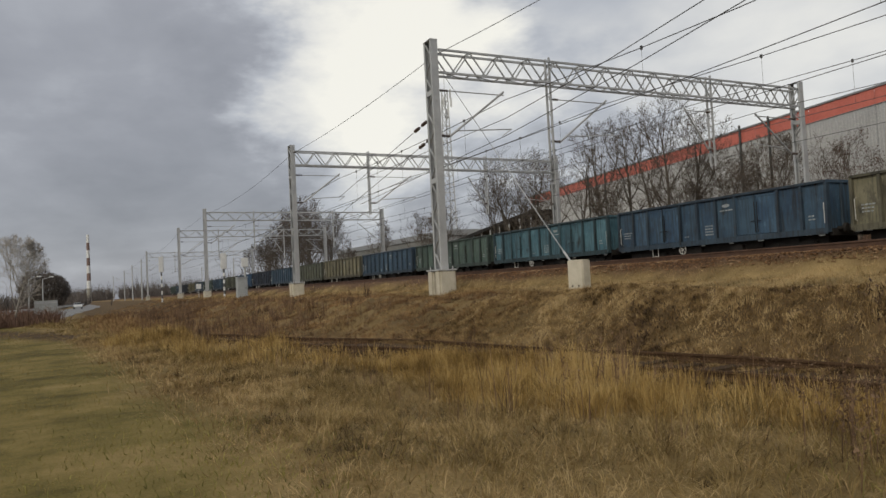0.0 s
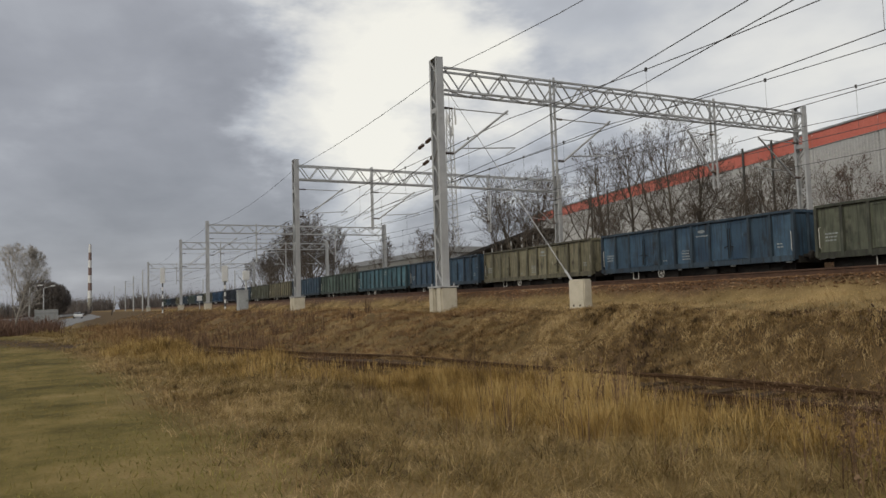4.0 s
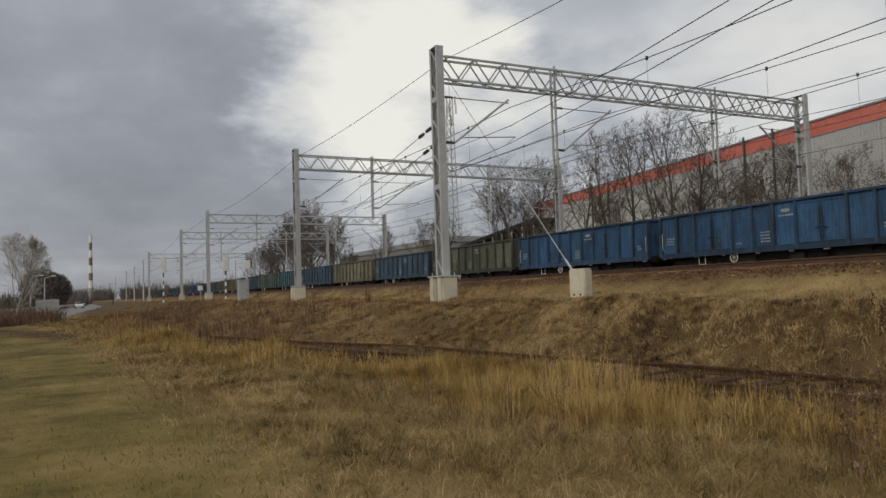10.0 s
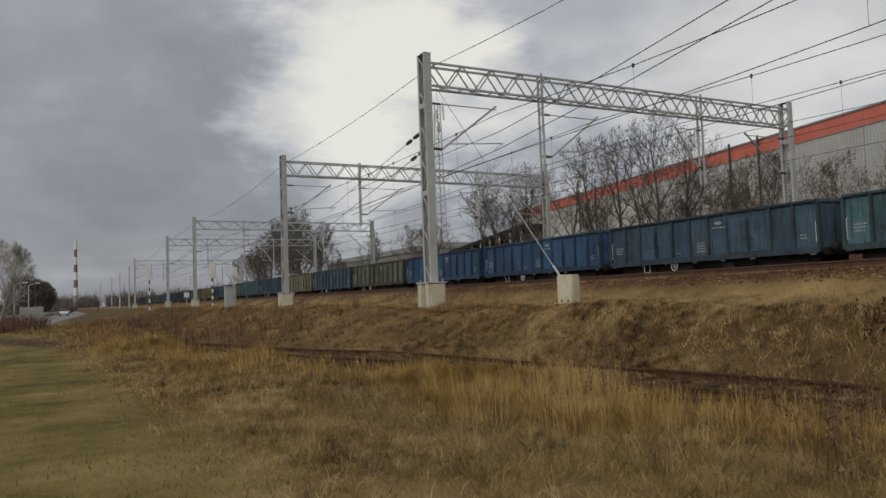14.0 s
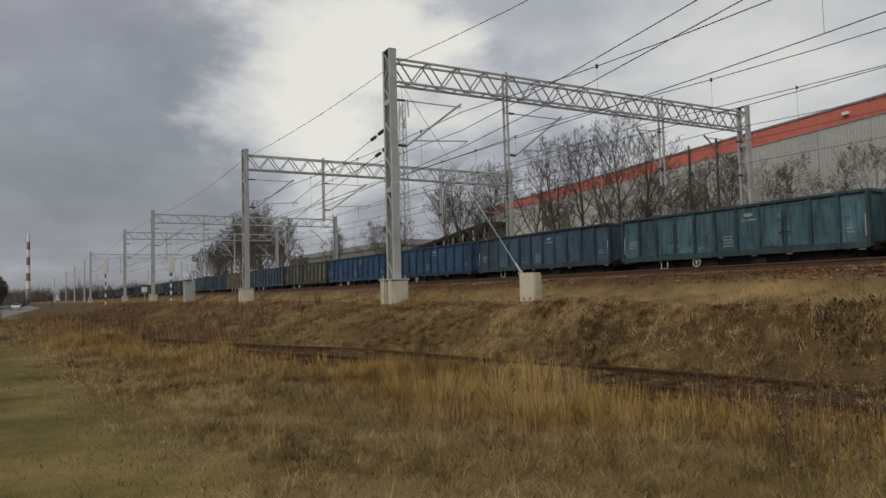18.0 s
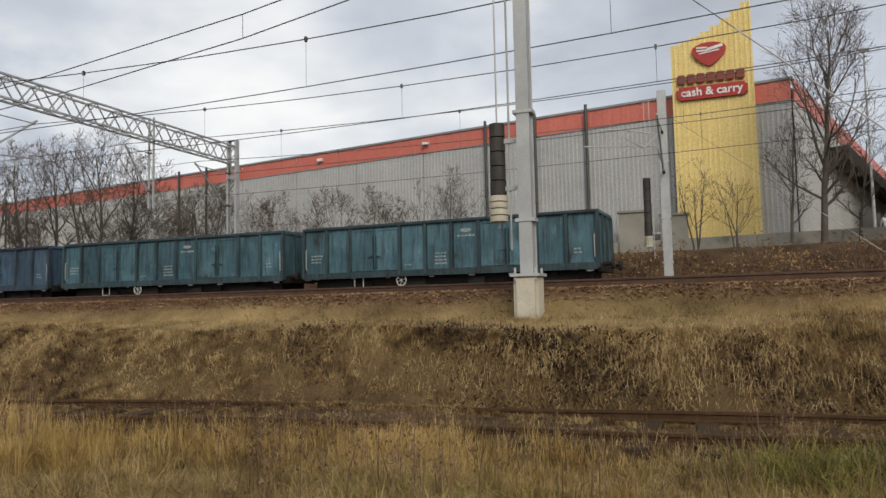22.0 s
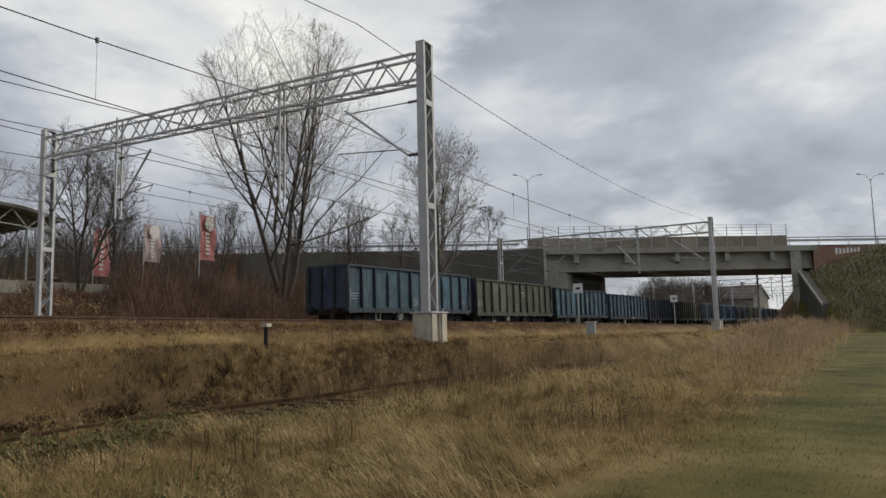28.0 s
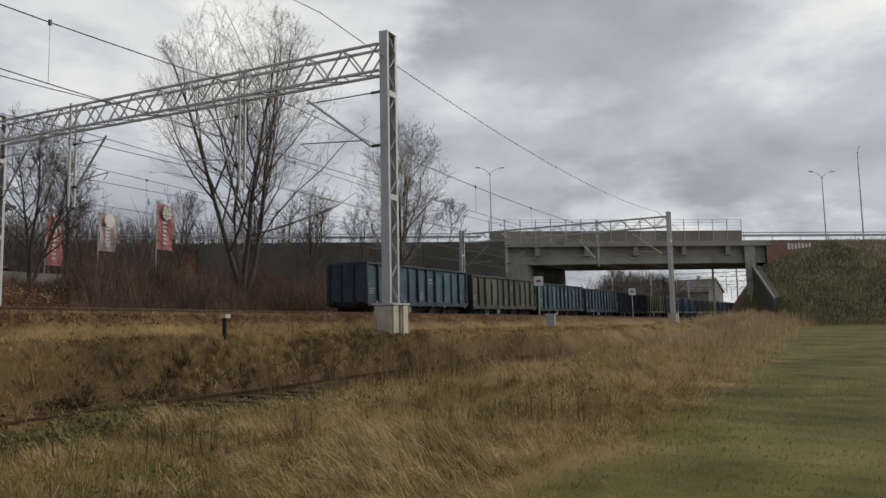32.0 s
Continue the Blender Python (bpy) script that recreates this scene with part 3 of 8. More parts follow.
def truss(bm, a, b, depth=0.86, wide=0.5, panel=0.95):
    """A box girder of four chords and zigzag bars from a to b (points of its top middle)."""
    a, b = Vector(a), Vector(b)
    d = b - a
    n = max(4, int(d.length / panel))
    u = d.normalized()
    s = Vector((-u.y, u.x, 0)).normalized() * wide / 2
    dn = Vector((0, 0, -depth))
    for sg in (-1, 1):
        bar(bm, a + sg * s, b + sg * s, 0.075)
        bar(bm, a + sg * s + dn, b + sg * s + dn, 0.075)
        for i in range(n):
            p, q, r = a + d * (i / n), a + d * ((i + 0.5) / n), a + d * ((i + 1) / n)
            bar(bm, p + sg * s, q + sg * s + dn, 0.045)
            bar(bm, q + sg * s + dn, r + sg * s, 0.045)
    for i in range(n + 1):
        p = a + d * (i / n)
        bar(bm, p - s, p + s, 0.04)
        bar(bm, p - s + dn, p + s + dn, 0.04)
        if i < n:
            bar(bm, p - s + dn, p + d / n + s + dn, 0.03)


def insulator(bm, p, q, r=0.05, sheds=5):
    p, q = Vector(p), Vector(q)
    pts, rad = [], []
    for i in range(sheds * 2 + 1):
        pts.append(p.lerp(q, i / (sheds * 2)))
        rad.append(r if i % 2 else r * 0.45)
    tube(bm, pts, rad, 8)


def cantilever(parent, root, z_low, z_high, reach, along):
    """A sloping arm with a stay, a steady arm and insulators; reach: the vector to the wire."""
    root, reach, along = Vector(root), Vector(reach), Vector(along)
    low, high = root + Vector((0, 0, z_low)), root + Vector((0, 0, z_high))
    tip = high + reach * 1.05
    bm = bmesh.new()
    tube(bm, [low + reach * 0.16, tip + Vector((0, 0, 0.25))], 0.042, 8)
    tube(bm, [high + reach * 0.16 + Vector((0, 0, 0.12)), tip + Vector((0, 0, 0.12))], 0.022, 6)
    tube(bm, [low + reach * 0.25 + Vector((0, 0, 0.22)), low + reach * 1.15 + Vector((0, 0, 0.40))], 0.024, 6)
    tube(bm, [low + reach * 1.15 + Vector((0, 0, 0.40)), low + reach * 1.0 + Vector((0, 0, 0.12))], 0.016, 6)
    c = part("cantilever_arm", bm, GALV, parent)
    for a, b, r in ((low, low + reach * 0.16, 0.065), (high + Vector((0, 0, 0.12)), high + reach * 0.16 + Vector((0, 0, 0.12)), 0.055)):
        bm = bmesh.new()
        insulator(bm, a, b, r)
        part("insulator", bm, INSUL, c, "dark ribbed insulator")
    return c


CONTACT_H, MESSENGER_H = 5.2, 6.85
WIRED = (15.15, 20.2, 24.8, 29.4)
CONTACTS, MESSENGERS, SAGS = (4.88, 5.27, 5.2, 5.18), (6.60, 6.80, 6.97, 7.00), (0.65, 0.63, 0.46, 0.50)
PORTALS = []


def portal(near, far, hangers, top=TOP_Z, plate=PLATE_Z, arms=True, detail=True):
    """A lattice portal: near and far column feet (x, y), hangers at fractions of its length."""
    g = thing("catenary_portal", "galvanised steel lattice portal carrying overhead wires, on concrete footings", "gantry", "portals along the line")
    (x0, y0), (x1, y1) = near, far
    rz = math.degrees(math.atan2(y1 - y0, x1 - x0)) - 90
    for x, y in (near, far):
        bm = bmesh.new()
        lattice_column(bm, x, y, plate, top, 0.50, 0.28, rz, 0.62 if detail else 1.2)
        part("column", bm, GALV, g)
        footing(g, x, y, plate, rz)
    d = Vector((x1 - x0, y1 - y0, 0))
    u = d.normalized()
    a, b = Vector((x0, y0, top - 0.35)) + u * 0.2, Vector((x1, y1, top - 0.35)) - u * 0.2
    bm = bmesh.new()
    truss(bm, a, b, panel=1.3 if detail else 1.8)
    part("beam", bm, GALV, g)
    al = Vector((u.y, -u.x, 0))
    for f in hangers:
        p = Vector((x0, y0, 0)) + d * f
        foot = plate + 4.2
        bm = bmesh.new()
        for sx in (-0.13, 0.13):
            q = p + al * sx
            bar(bm, (q.x, q.y, top - 0.15), (q.x, q.y, foot), 0.07, 0.07)
        for z in np.arange(foot + 0.3, top - 1.0, 0.7):
            bar(bm, p + al * 0.13 + Vector((0, 0, z)), p - al * 0.13 + Vector((0, 0, z + 0.35)), 0.03)
        part("hanger", bm, GALV, g)
    PORTALS.append((near, far))
    if arms:
        base = plate - 0.08
        roots = [Vector((x0, y0, 0)) + u * 0.2] + [Vector((x0, y0, 0)) + d * f for f in hangers] + [Vector((x1, y1, 0)) - u * 0.2]
        wires = [Vector((x0, y0, 0)) + u * (t - 12.2) for t in WIRED]
        use = ((0, 0), (1, 1), (2, 2), (3, 3)) if len(roots) == 4 else ((0, 0), (len(roots) - 1, 3))
        for ri, wi in use:
            r = roots[ri]
            cantilever(g, (r.x, r.y, base), CONTACT_H - 0.15, MESSENGER_H - 0.2, wires[wi] - r, al)
    return g


portal((-24.02, 12.0), (-24.0, 32.1), (0.26, 0.703))
portal((-44.4, 12.15), (-44.6, 32.1), (0.255, 0.70))
portal((-79.0, 12.15), (-79.2, 32.1), (0.255, 0.70), detail=False)
portal((-101.0, 12.15), (-101.2, 32.1), (0.255, 0.70), detail=False)
portal((-150.0, 12.15), (-150.0, 32.1), (0.255, 0.70), detail=False)
portal((21.15, 7.48), (24.4, 26.2), (0.307, 0.757))
for far_s in (150.0, 190.0, 230.0):
    portal(on_line(far_s, 12.15)[:2], on_line(far_s, 32.1)[:2], (0.31, 0.76), top=9.7, plate=1.2, detail=False)
portal((63.6, -2.2), (69.0, 17.0), (0.31, 0.76), top=10.2, plate=1.75, detail=False)


# ---- open freight wagons ----
WAGON_PITCH, BODY_L, BODY_W = 14.04, 13.0, 2.8
Z_LOW = 0.98


def wagon_model(Z_TOP):
    """An open bogie wagon, its middle at the rail top, its length along x."""
    w = thing("open_freight_wagon", "open-top freight wagon with ribbed steel sides", "freight wagon", "freight train")
    P = PAINT["blue"]
    hl, hw = BODY_L / 2, BODY_W / 2
    bays = 11
    step = BODY_L / bays
    doors = (2, 7)
    # side sheets, posts, rims
    for sy in (-1, 1):
        for i in range(bays):
            bm = bmesh.new()
            a, b = -hl + i * step, -hl + (i + 1) * step
            yy = sy * (hw - 0.075)
            n = 4
            g = [[bm.verts.new((a + (b - a) * u / n, yy + sy * 0.028 * math.sin(math.pi * u / n) * math.sin(math.pi * v / n), Z_LOW + (Z_TOP - 0.06 - Z_LOW) * v / n)) for v in range(n + 1)] for u in range(n + 1)]
            for u in range(n):
                for v in range(n):
                    bm.faces.new((g[u][v], g[u + 1][v], g[u + 1][v + 1], g[u][v + 1]))
            box(bm, a, yy - 0.03 - 0.006, Z_LOW, b, yy - 0.03 + 0.006, Z_TOP - 0.06)
            part("side_sheet", bm, P, w)
        bm = bmesh.new()
        box(bm, -hl - 0.03, sy * hw - 0.08, Z_TOP - 0.12, hl + 0.03, sy * hw + 0.03, Z_TOP)
        bmesh.ops.bevel(bm, geom=bm.edges[:], offset=0.015, segments=1, affect="EDGES")
        part("top_rim", bm, P, w)
        bm = bmesh.new()
        box(bm, -hl, sy * hw - 0.10, Z_LOW - 0.16, hl, sy * hw + 0.012, Z_LOW + 0.10)
        part("sole_bar", bm, P, w)
        post = None
        for i in range(bays + 1):
            if i in [d + 1 for d in doors]:
                continue
            if post is None:
                bm = bmesh.new()
                v = ((-0.07, 0), (-0.06, 0.18), (0.06, 0.18), (0.07, 0))
                lo = [bm.verts.new((a, b, Z_LOW - 0.10)) for a, b in v]
                hi = [bm.verts.new((a, b * 0.75, Z_TOP - 0.12)) for a, b in v]
                for k in range(4):
                    bm.faces.new((lo[k], lo[(k + 1) % 4], hi[(k + 1) % 4], hi[k]))
                bm.faces.new(lo[::-1])
                bm.faces.new(hi)
                post = mesh_of("rib", bm, P)
            part("rib", post, P, w, at=pose(-hl + i * step, sy * (hw - 0.05), 0, 0, 0, 0 if sy > 0 else 180))
        for d in doors:
            for k in (0, 1):
                bm = bmesh.new()
                x0, x1 = -hl + (d + k) * step, -hl + (d + k + 1) * step
                y = sy * (hw - 0.02)
                box(bm, x0 + 0.07, y - 0.014, Z_LOW + 0.12, x1 - 0.05, y + 0.014, Z_TOP - 0.20)
                for a in (x0 + 0.09, x1 - 0.09):
                    box(bm, a - 0.03, y + sy * 0.03 - 0.018, Z_LOW + 0.12, a + 0.03, y + sy * 0.03 + 0.018, Z_TOP - 0.20)
                for z in (Z_LOW + 0.16, Z_TOP - 0.24):
                    box(bm, x0 + 0.12, y + sy * 0.03 - 0.018, z - 0.03, x1 - 0.12, y + sy * 0.03 + 0.018, z + 0.03)
                dr = part("side_door", bm, P, w)
                bm = bmesh.new()
                xx = x1 - 0.07 if k == 0 else x0 + 0.07
                tube(bm, [(xx, y + sy * 0.07, Z_LOW + 0.2), (xx, y + sy * 0.07, Z_TOP - 0.5)], 0.018, 6)
                bar(bm, (xx, y + sy * 0.08, Z_LOW + 0.75), (xx + (0.22 if k else -0.22), y + sy * 0.09, Z_LOW + 0.70), 0.03)
                part("door_bolt", bm, UNDER, dr, "dark locking bar")
        # painted marks as plain bars
        rnd = random.Random(3)
        y = sy * (hw - 0.035)
        for cx, cz, rows, wid in ((-hl + 5.55 * step, 1.72, 4, 0.50), (-hl + 0.5 * step, 1.85, 3, 0.50), (-hl + 6.5 * step, 2.38, 1, 0.75), (hl - 0.7 * step, 1.62, 2, 0.20), (-hl + 4.3 * step, 1.30, 1, 0.32)):
            bm = bmesh.new()
            for r in range(rows):
                z = cz - r * 0.14
                x = cx * (-sy) - wid / 2
                while x < cx * (-sy) + wid / 2:
                    l = rnd.uniform(0.05, 0.14)
                    box(bm, x, y - 0.006, z - 0.03, x + l, y + 0.006, z + 0.03)
                    x += l + 0.045
            tagged(part("painted_mark", bm, LETTER, w, "faded white painted mark"), kind="stuff")
        bm = bmesh.new()
        cx = (-hl + 6.5 * step) * (-sy)
        vs = [bm.verts.new((cx + 0.24 * math.cos(a), y + sy * 0.006, 2.60 + 0.08 * math.sin(a))) for a in [k * math.pi / 6 for k in range(12)]]
        bm.faces.new(vs)
        tagged(part("painted_mark", bm, LETTER, w, "faded white painted mark"), kind="stuff")
        # pale fittings along the sole bar
        bm = bmesh.new()
        for fx in (-0.97, -0.90, -0.62, -0.36, -0.05, 0.22, 0.48, 0.86, 0.95):
            l = rnd.uniform(0.05, 0.16)
            box(bm, fx * hl - l, sy * (hw + 0.025) - 0.012, Z_LOW - 0.17 - rnd.uniform(0, 0.06), fx * hl + l, sy * (hw + 0.025) + 0.012, Z_LOW - 0.09)
        tagged(part("sole_fitting", bm, LETTER, w, "pale worn fittings along the sole bar"), kind="stuff")
        # steps, hand wheel, handrail
        bm = bmesh.new()
        xs = -hl * sy * -1
        for k in (-1, 1):
            c = -sy * (-hl + 2.3 * step)
            tube(bm, [(c + k * 0.21, sy * (hw - 0.05), Z_LOW - 0.1), (c + k * 0.21, sy * (hw - 0.05), 0.42)], 0.018, 6)
        tube(bm, [(c - 0.21, sy * (hw - 0.05), 0.42), (c + 0.21, sy * (hw - 0.05), 0.42)], 0.022, 6)
        part("step", bm, HANDRAIL, w, "pale steel step")
        bm = bmesh.new()
        c = -sy * (-hl + 4.05 * step)
        for r, n in ((0.22, 18),):
            ring = [(c + r * math.cos(a), sy * (hw + 0.03), 0.66 + r * math.sin(a)) for a in [2 * math.pi * k / n for k in range(n + 1)]]
            tube(bm, ring, 0.02, 5, False)
        for k in range(3):
            a = k * math.pi / 3 + 0.3
            tube(bm, [(c - 0.22 * math.cos(a), sy * (hw + 0.03), 0.66 - 0.22 * math.sin(a)), (c + 0.22 * math.cos(a), sy * (hw + 0.03), 0.66 + 0.22 * math.sin(a))], 0.012, 5)
        part("hand_wheel", bm, HANDRAIL, w, "pale spoked brake wheel")
        for e in (-1, 1):
            bm = bmesh.new()
            x = e * (hl - 0.12)
            yy = sy * (hw + 0.06)
            tube(bm, [(x, yy - sy * 0.1, 1.25), (x, yy, 1.28), (x, yy, 2.12), (x, yy - sy * 0.1, 2.15)], 0.016, 6)
            part("handrail", bm, HANDRAIL, w)
    # ends
    for e in (-1, 1):
        bm = bmesh.new()
        x = e * (hl - 0.05)
        box(bm, x - 0.012, -hw + 0.06, Z_LOW, x + 0.012, hw - 0.06, Z_TOP - 0.02)
        box(bm, x - 0.05, -hw - 0.03, Z_TOP - 0.115, x + 0.09, hw + 0.03, Z_TOP + 0.004)
        part("end_wall", bm, P, w)
        for y in (-1.33, -0.45, 0.45, 1.33):
            bm = bmesh.new()
            box(bm, x + e * 0.06 - 0.045, y - 0.06, Z_LOW - 0.1, x + e * 0.06 + 0.045, y + 0.06, Z_TOP - 0.12)
            part("end_rib", bm, P, w)
        bm = bmesh.new()
        box(bm, e * hl - 0.08, -1.25, Z_LOW - 0.24, e * hl + 0.08, 1.25, Z_LOW + 0.06)
        hb = part("headstock", bm, UNDER, w)
        for y in (-0.875, 0.875):
            bm = bmesh.new()
            xs = [e * hl + e * k for k in (0.05, 0.38, 0.381, 0.44, 0.5)]
            tube(bm, [(q, y, 1.03) for q in xs], [0.09, 0.09, 0.22, 0.22, 0.16], 10)
            part("buffer", bm, UNDER, hb)
        bm = bmesh.new()
        tube(bm, [(e * hl, 0, 0.95), (e * (hl + 0.3), 0, 0.90), (e * (hl + 0.5), 0, 0.85)], 0.04, 6)
        part("coupling", bm, UNDER, hb)
    # floor and centre sill
    bm = bmesh.new()
    box(bm, -hl + 0.05, -hw + 0.1, Z_LOW + 0.02, hl - 0.05, hw - 0.1, Z_LOW + 0.08)
    box(bm, -hl, -0.25, 0.72, hl, 0.25, Z_LOW)
    for x in np.linspace(-4.6, 4.6, 8):
        box(bm, x - 0.05, -hw + 0.11, 0.80, x + 0.05, hw - 0.11, Z_LOW + 0.015)
    # next three boxes are added dark bulk, standing in for shade beneath the wagon
    box(bm, -2.9, -1.05, 0.50, 2.9, 1.05, 0.80)
    box(bm, -2.7, -0.55, 0.16, 2.7, 0.55, 0.55)
    box(bm, -hl + 0.35, -0.95, 0.40, hl - 0.35, 0.95, 0.79)
    box(bm, -1.9, -1.2, 0.40, -0.7, 1.2, 0.75)
    box(bm, 1.2, -1.25, 0.36, 1.9, 1.25, 0.7)
    tube(bm, [(0.3, 0.5, 0.62), (1.5, 0.5, 0.62)], 0.17, 10)
    part("floor", bm, UNDER, w)
    # bogies
    for e in (-1, 1):
        bm = bmesh.new()
        cx = e * 4.5
        for sy in (-1, 1):
            y = sy * 1.0
            box(bm, cx - 1.15, y - 0.07, 0.46, cx + 1.15, y + 0.07, 0.62)
            box(bm, cx - 0.35, y - 0.09, 0.30, cx + 0.35, y + 0.09, 0.80)
            for q in (-0.9, 0.9):
                box(bm, cx + q - 0.17, y - 0.10, 0.34, cx + q + 0.17, y + 0.12, 0.60)
        box(bm, cx - 0.2, -1.0, 0.45, cx + 0.2, 1.0, 0.72)
        bo = part("bogie", bm, UNDER, w)
        for q in (-0.9, 0.9):
            bm = bmesh.new()
            for y in (-0.75, 0.75):
                o = 1 if y > 0 else -1
                tube(bm, [(cx + q, y - o * 0.05, 0.46), (cx + q, y - o * 0.045, 0.46), (cx + q, y - o * 0.02, 0.46), (cx + q, y + o * 0.07, 0.46)], [0.30, 0.49, 0.46, 0.455], 20)
            tube(bm, [(cx + q, -1.0, 0.46), (cx + q, 1.0, 0.46)], 0.07, 8)
            part("wheelset", bm, UNDER, bo, smooth=False)
    return w


def repaint(w, colour, ends):
    for ob in w.children_recursive:
        if ob.data and ob.data.materials and ob.data.materials[0] == PAINT["blue"]:
            ob.material_slots[0].link = "OBJECT"
            ob.material_slots[0].material = (GRIME_SHADE if ob.name.split(".")[0] in ("rib", "top_rim", "end_rib", "sole_bar") else PAINT)[ends if ob.name.startswith("end_") else colour]


WORDS = {"teal": "teal", "dusk": "dull grey-blue", "blue": "bright blue", "olive": "olive green", "khaki": "faded khaki", "green": "grey-green", "pale": "pale blue", "dark": "dark navy"}
# from the tail forwards
TRAIN_LEFT = "teal teal dusk blue blue olive dusk khaki dusk teal green dusk khaki olive dusk dark blue olive dusk green dusk khaki dark dusk green".split()
TRAIN_RIGHT = "pale olive pale dusk dark olive pale blue dark olive dusk dark khaki dark".split()
WAGONS = []


def build_trains():
    for train, colours, z_top in (("left", TRAIN_LEFT, 3.08), ("right", TRAIN_RIGHT, 3.40)):
        first = wagon_model(z_top)
        for i, c in enumerate(colours):
            w = copy_thing(first, Matrix()) if i else first
            WAGONS.append((train, i, w, c))
    for train, i, w, c in WAGONS:
        # right train's ends go dark navy: shade of faces turned from the sun, painted in
        repaint(w, c, c if train == "left" else "dark")
        tagged(w, f"{WORDS[c]} open-top freight wagon with ribbed rusty sides, on rails", "freight wagon", "train standing to the left" if train == "left" else "train leaving to the right")


build_trains()


# ---- the store on its terrace ----
CLAD = mat("grey_cladding", (0.40, 0.405, 0.408), (0.475, 0.48, 0.482), 0.4, 0.5, 0.1, 0.03, 12, 0.03)
REDBAND = mat("orange_red_band", (0.55, 0.142, 0.108), (0.62, 0.178, 0.135), 0.5, 0.5, 0, 0.02, 12, 0.03)
YELLOW = mat("yellow_cladding", (0.76, 0.575, 0.215), (0.83, 0.65, 0.275), 0.5, 0.5, 0, 0.02, 12, 0.03)
SIGNRED = mat("sign_red", (0.36, 0.022, 0.020), (0.42, 0.03, 0.026), 2, 0.4, 0, 0)
LETTERRED = mat("letter_brown_red", (0.22, 0.035, 0.020), (0.27, 0.045, 0.026), 2, 0.45, 0, 0)
WHITE = mat("white_paint", (0.72, 0.72, 0.70), (0.80, 0.80, 0.78), 2, 0.5, 0, 0)
PIPE = mat("dark_downpipe", (0.045, 0.05, 0.05), (0.07, 0.075, 0.075), 3, 0.5, 0.2, 0)
ROOFG = mat("roof_edge_grey", (0.26, 0.27, 0.28), (0.32, 0.33, 0.34), 2, 0.5, 0.3, 0)
OLDCONC = mat("stained_concrete", (0.24, 0.23, 0.20), (0.34, 0.32, 0.28), 0.8, 0.92, 0, 0.3, 30, 0.06, stain=(0.10, 0.095, 0.08), stain_at=0.56, stain_scale=0.7)
STORE_P, STORE_U = Vector((4.2, 44.3, 0)), Vector((-0.985, 0.173, 0))     # the right front corner and the way along the front
STORE_TOP, STORE_LOW = 13.93, 5.0


def ribbed(bm, p, u, length, z0, z1, rib=0.28, deep=0.045):
    """Upright trapezoid ribs on a panel that starts at p and runs along u."""
    n = Vector((u.y, -u.x, 0))
    if n.y > 0:
        n = -n
    k = max(1, round(length / rib))
    st = length / k
    prof = []
    for i in range(k):
        for f, dd in ((0.0, 0), (0.5, 0), (0.6, deep), (0.9, deep)):
            prof.append(((i + f) * st, dd))
    prof.append((length, 0))
    lo = [bm.verts.new(p + u * a + n * d + Vector((0, 0, z0))) for a, d in prof]
    hi = [bm.verts.new(p + u * a + n * d + Vector((0, 0, z1))) for a, d in prof]
    for i in range(len(prof) - 1):
        bm.faces.new((lo[i], lo[i + 1], hi[i + 1], hi[i]))


def wall_box(bm, p, u, length, z0, z1, thick, back=True):
    """A thick wall along u; the thickness lies behind it."""
    n = Vector((u.y, -u.x, 0))
    if n.y > 0:
        n = -n
    q = p - n * thick
    v = [bm.verts.new(a + Vector((0, 0, z))) for z in (z0, z1) for a in (p, p + u * length, q + u * length, q)]
    for f in ((0, 1, 5, 4), (1, 2, 6, 5), (2, 3, 7, 6), (3, 0, 4, 7), (4, 5, 6, 7), (3, 2, 1, 0)):
        bm.faces.new([v[i] for i in f])


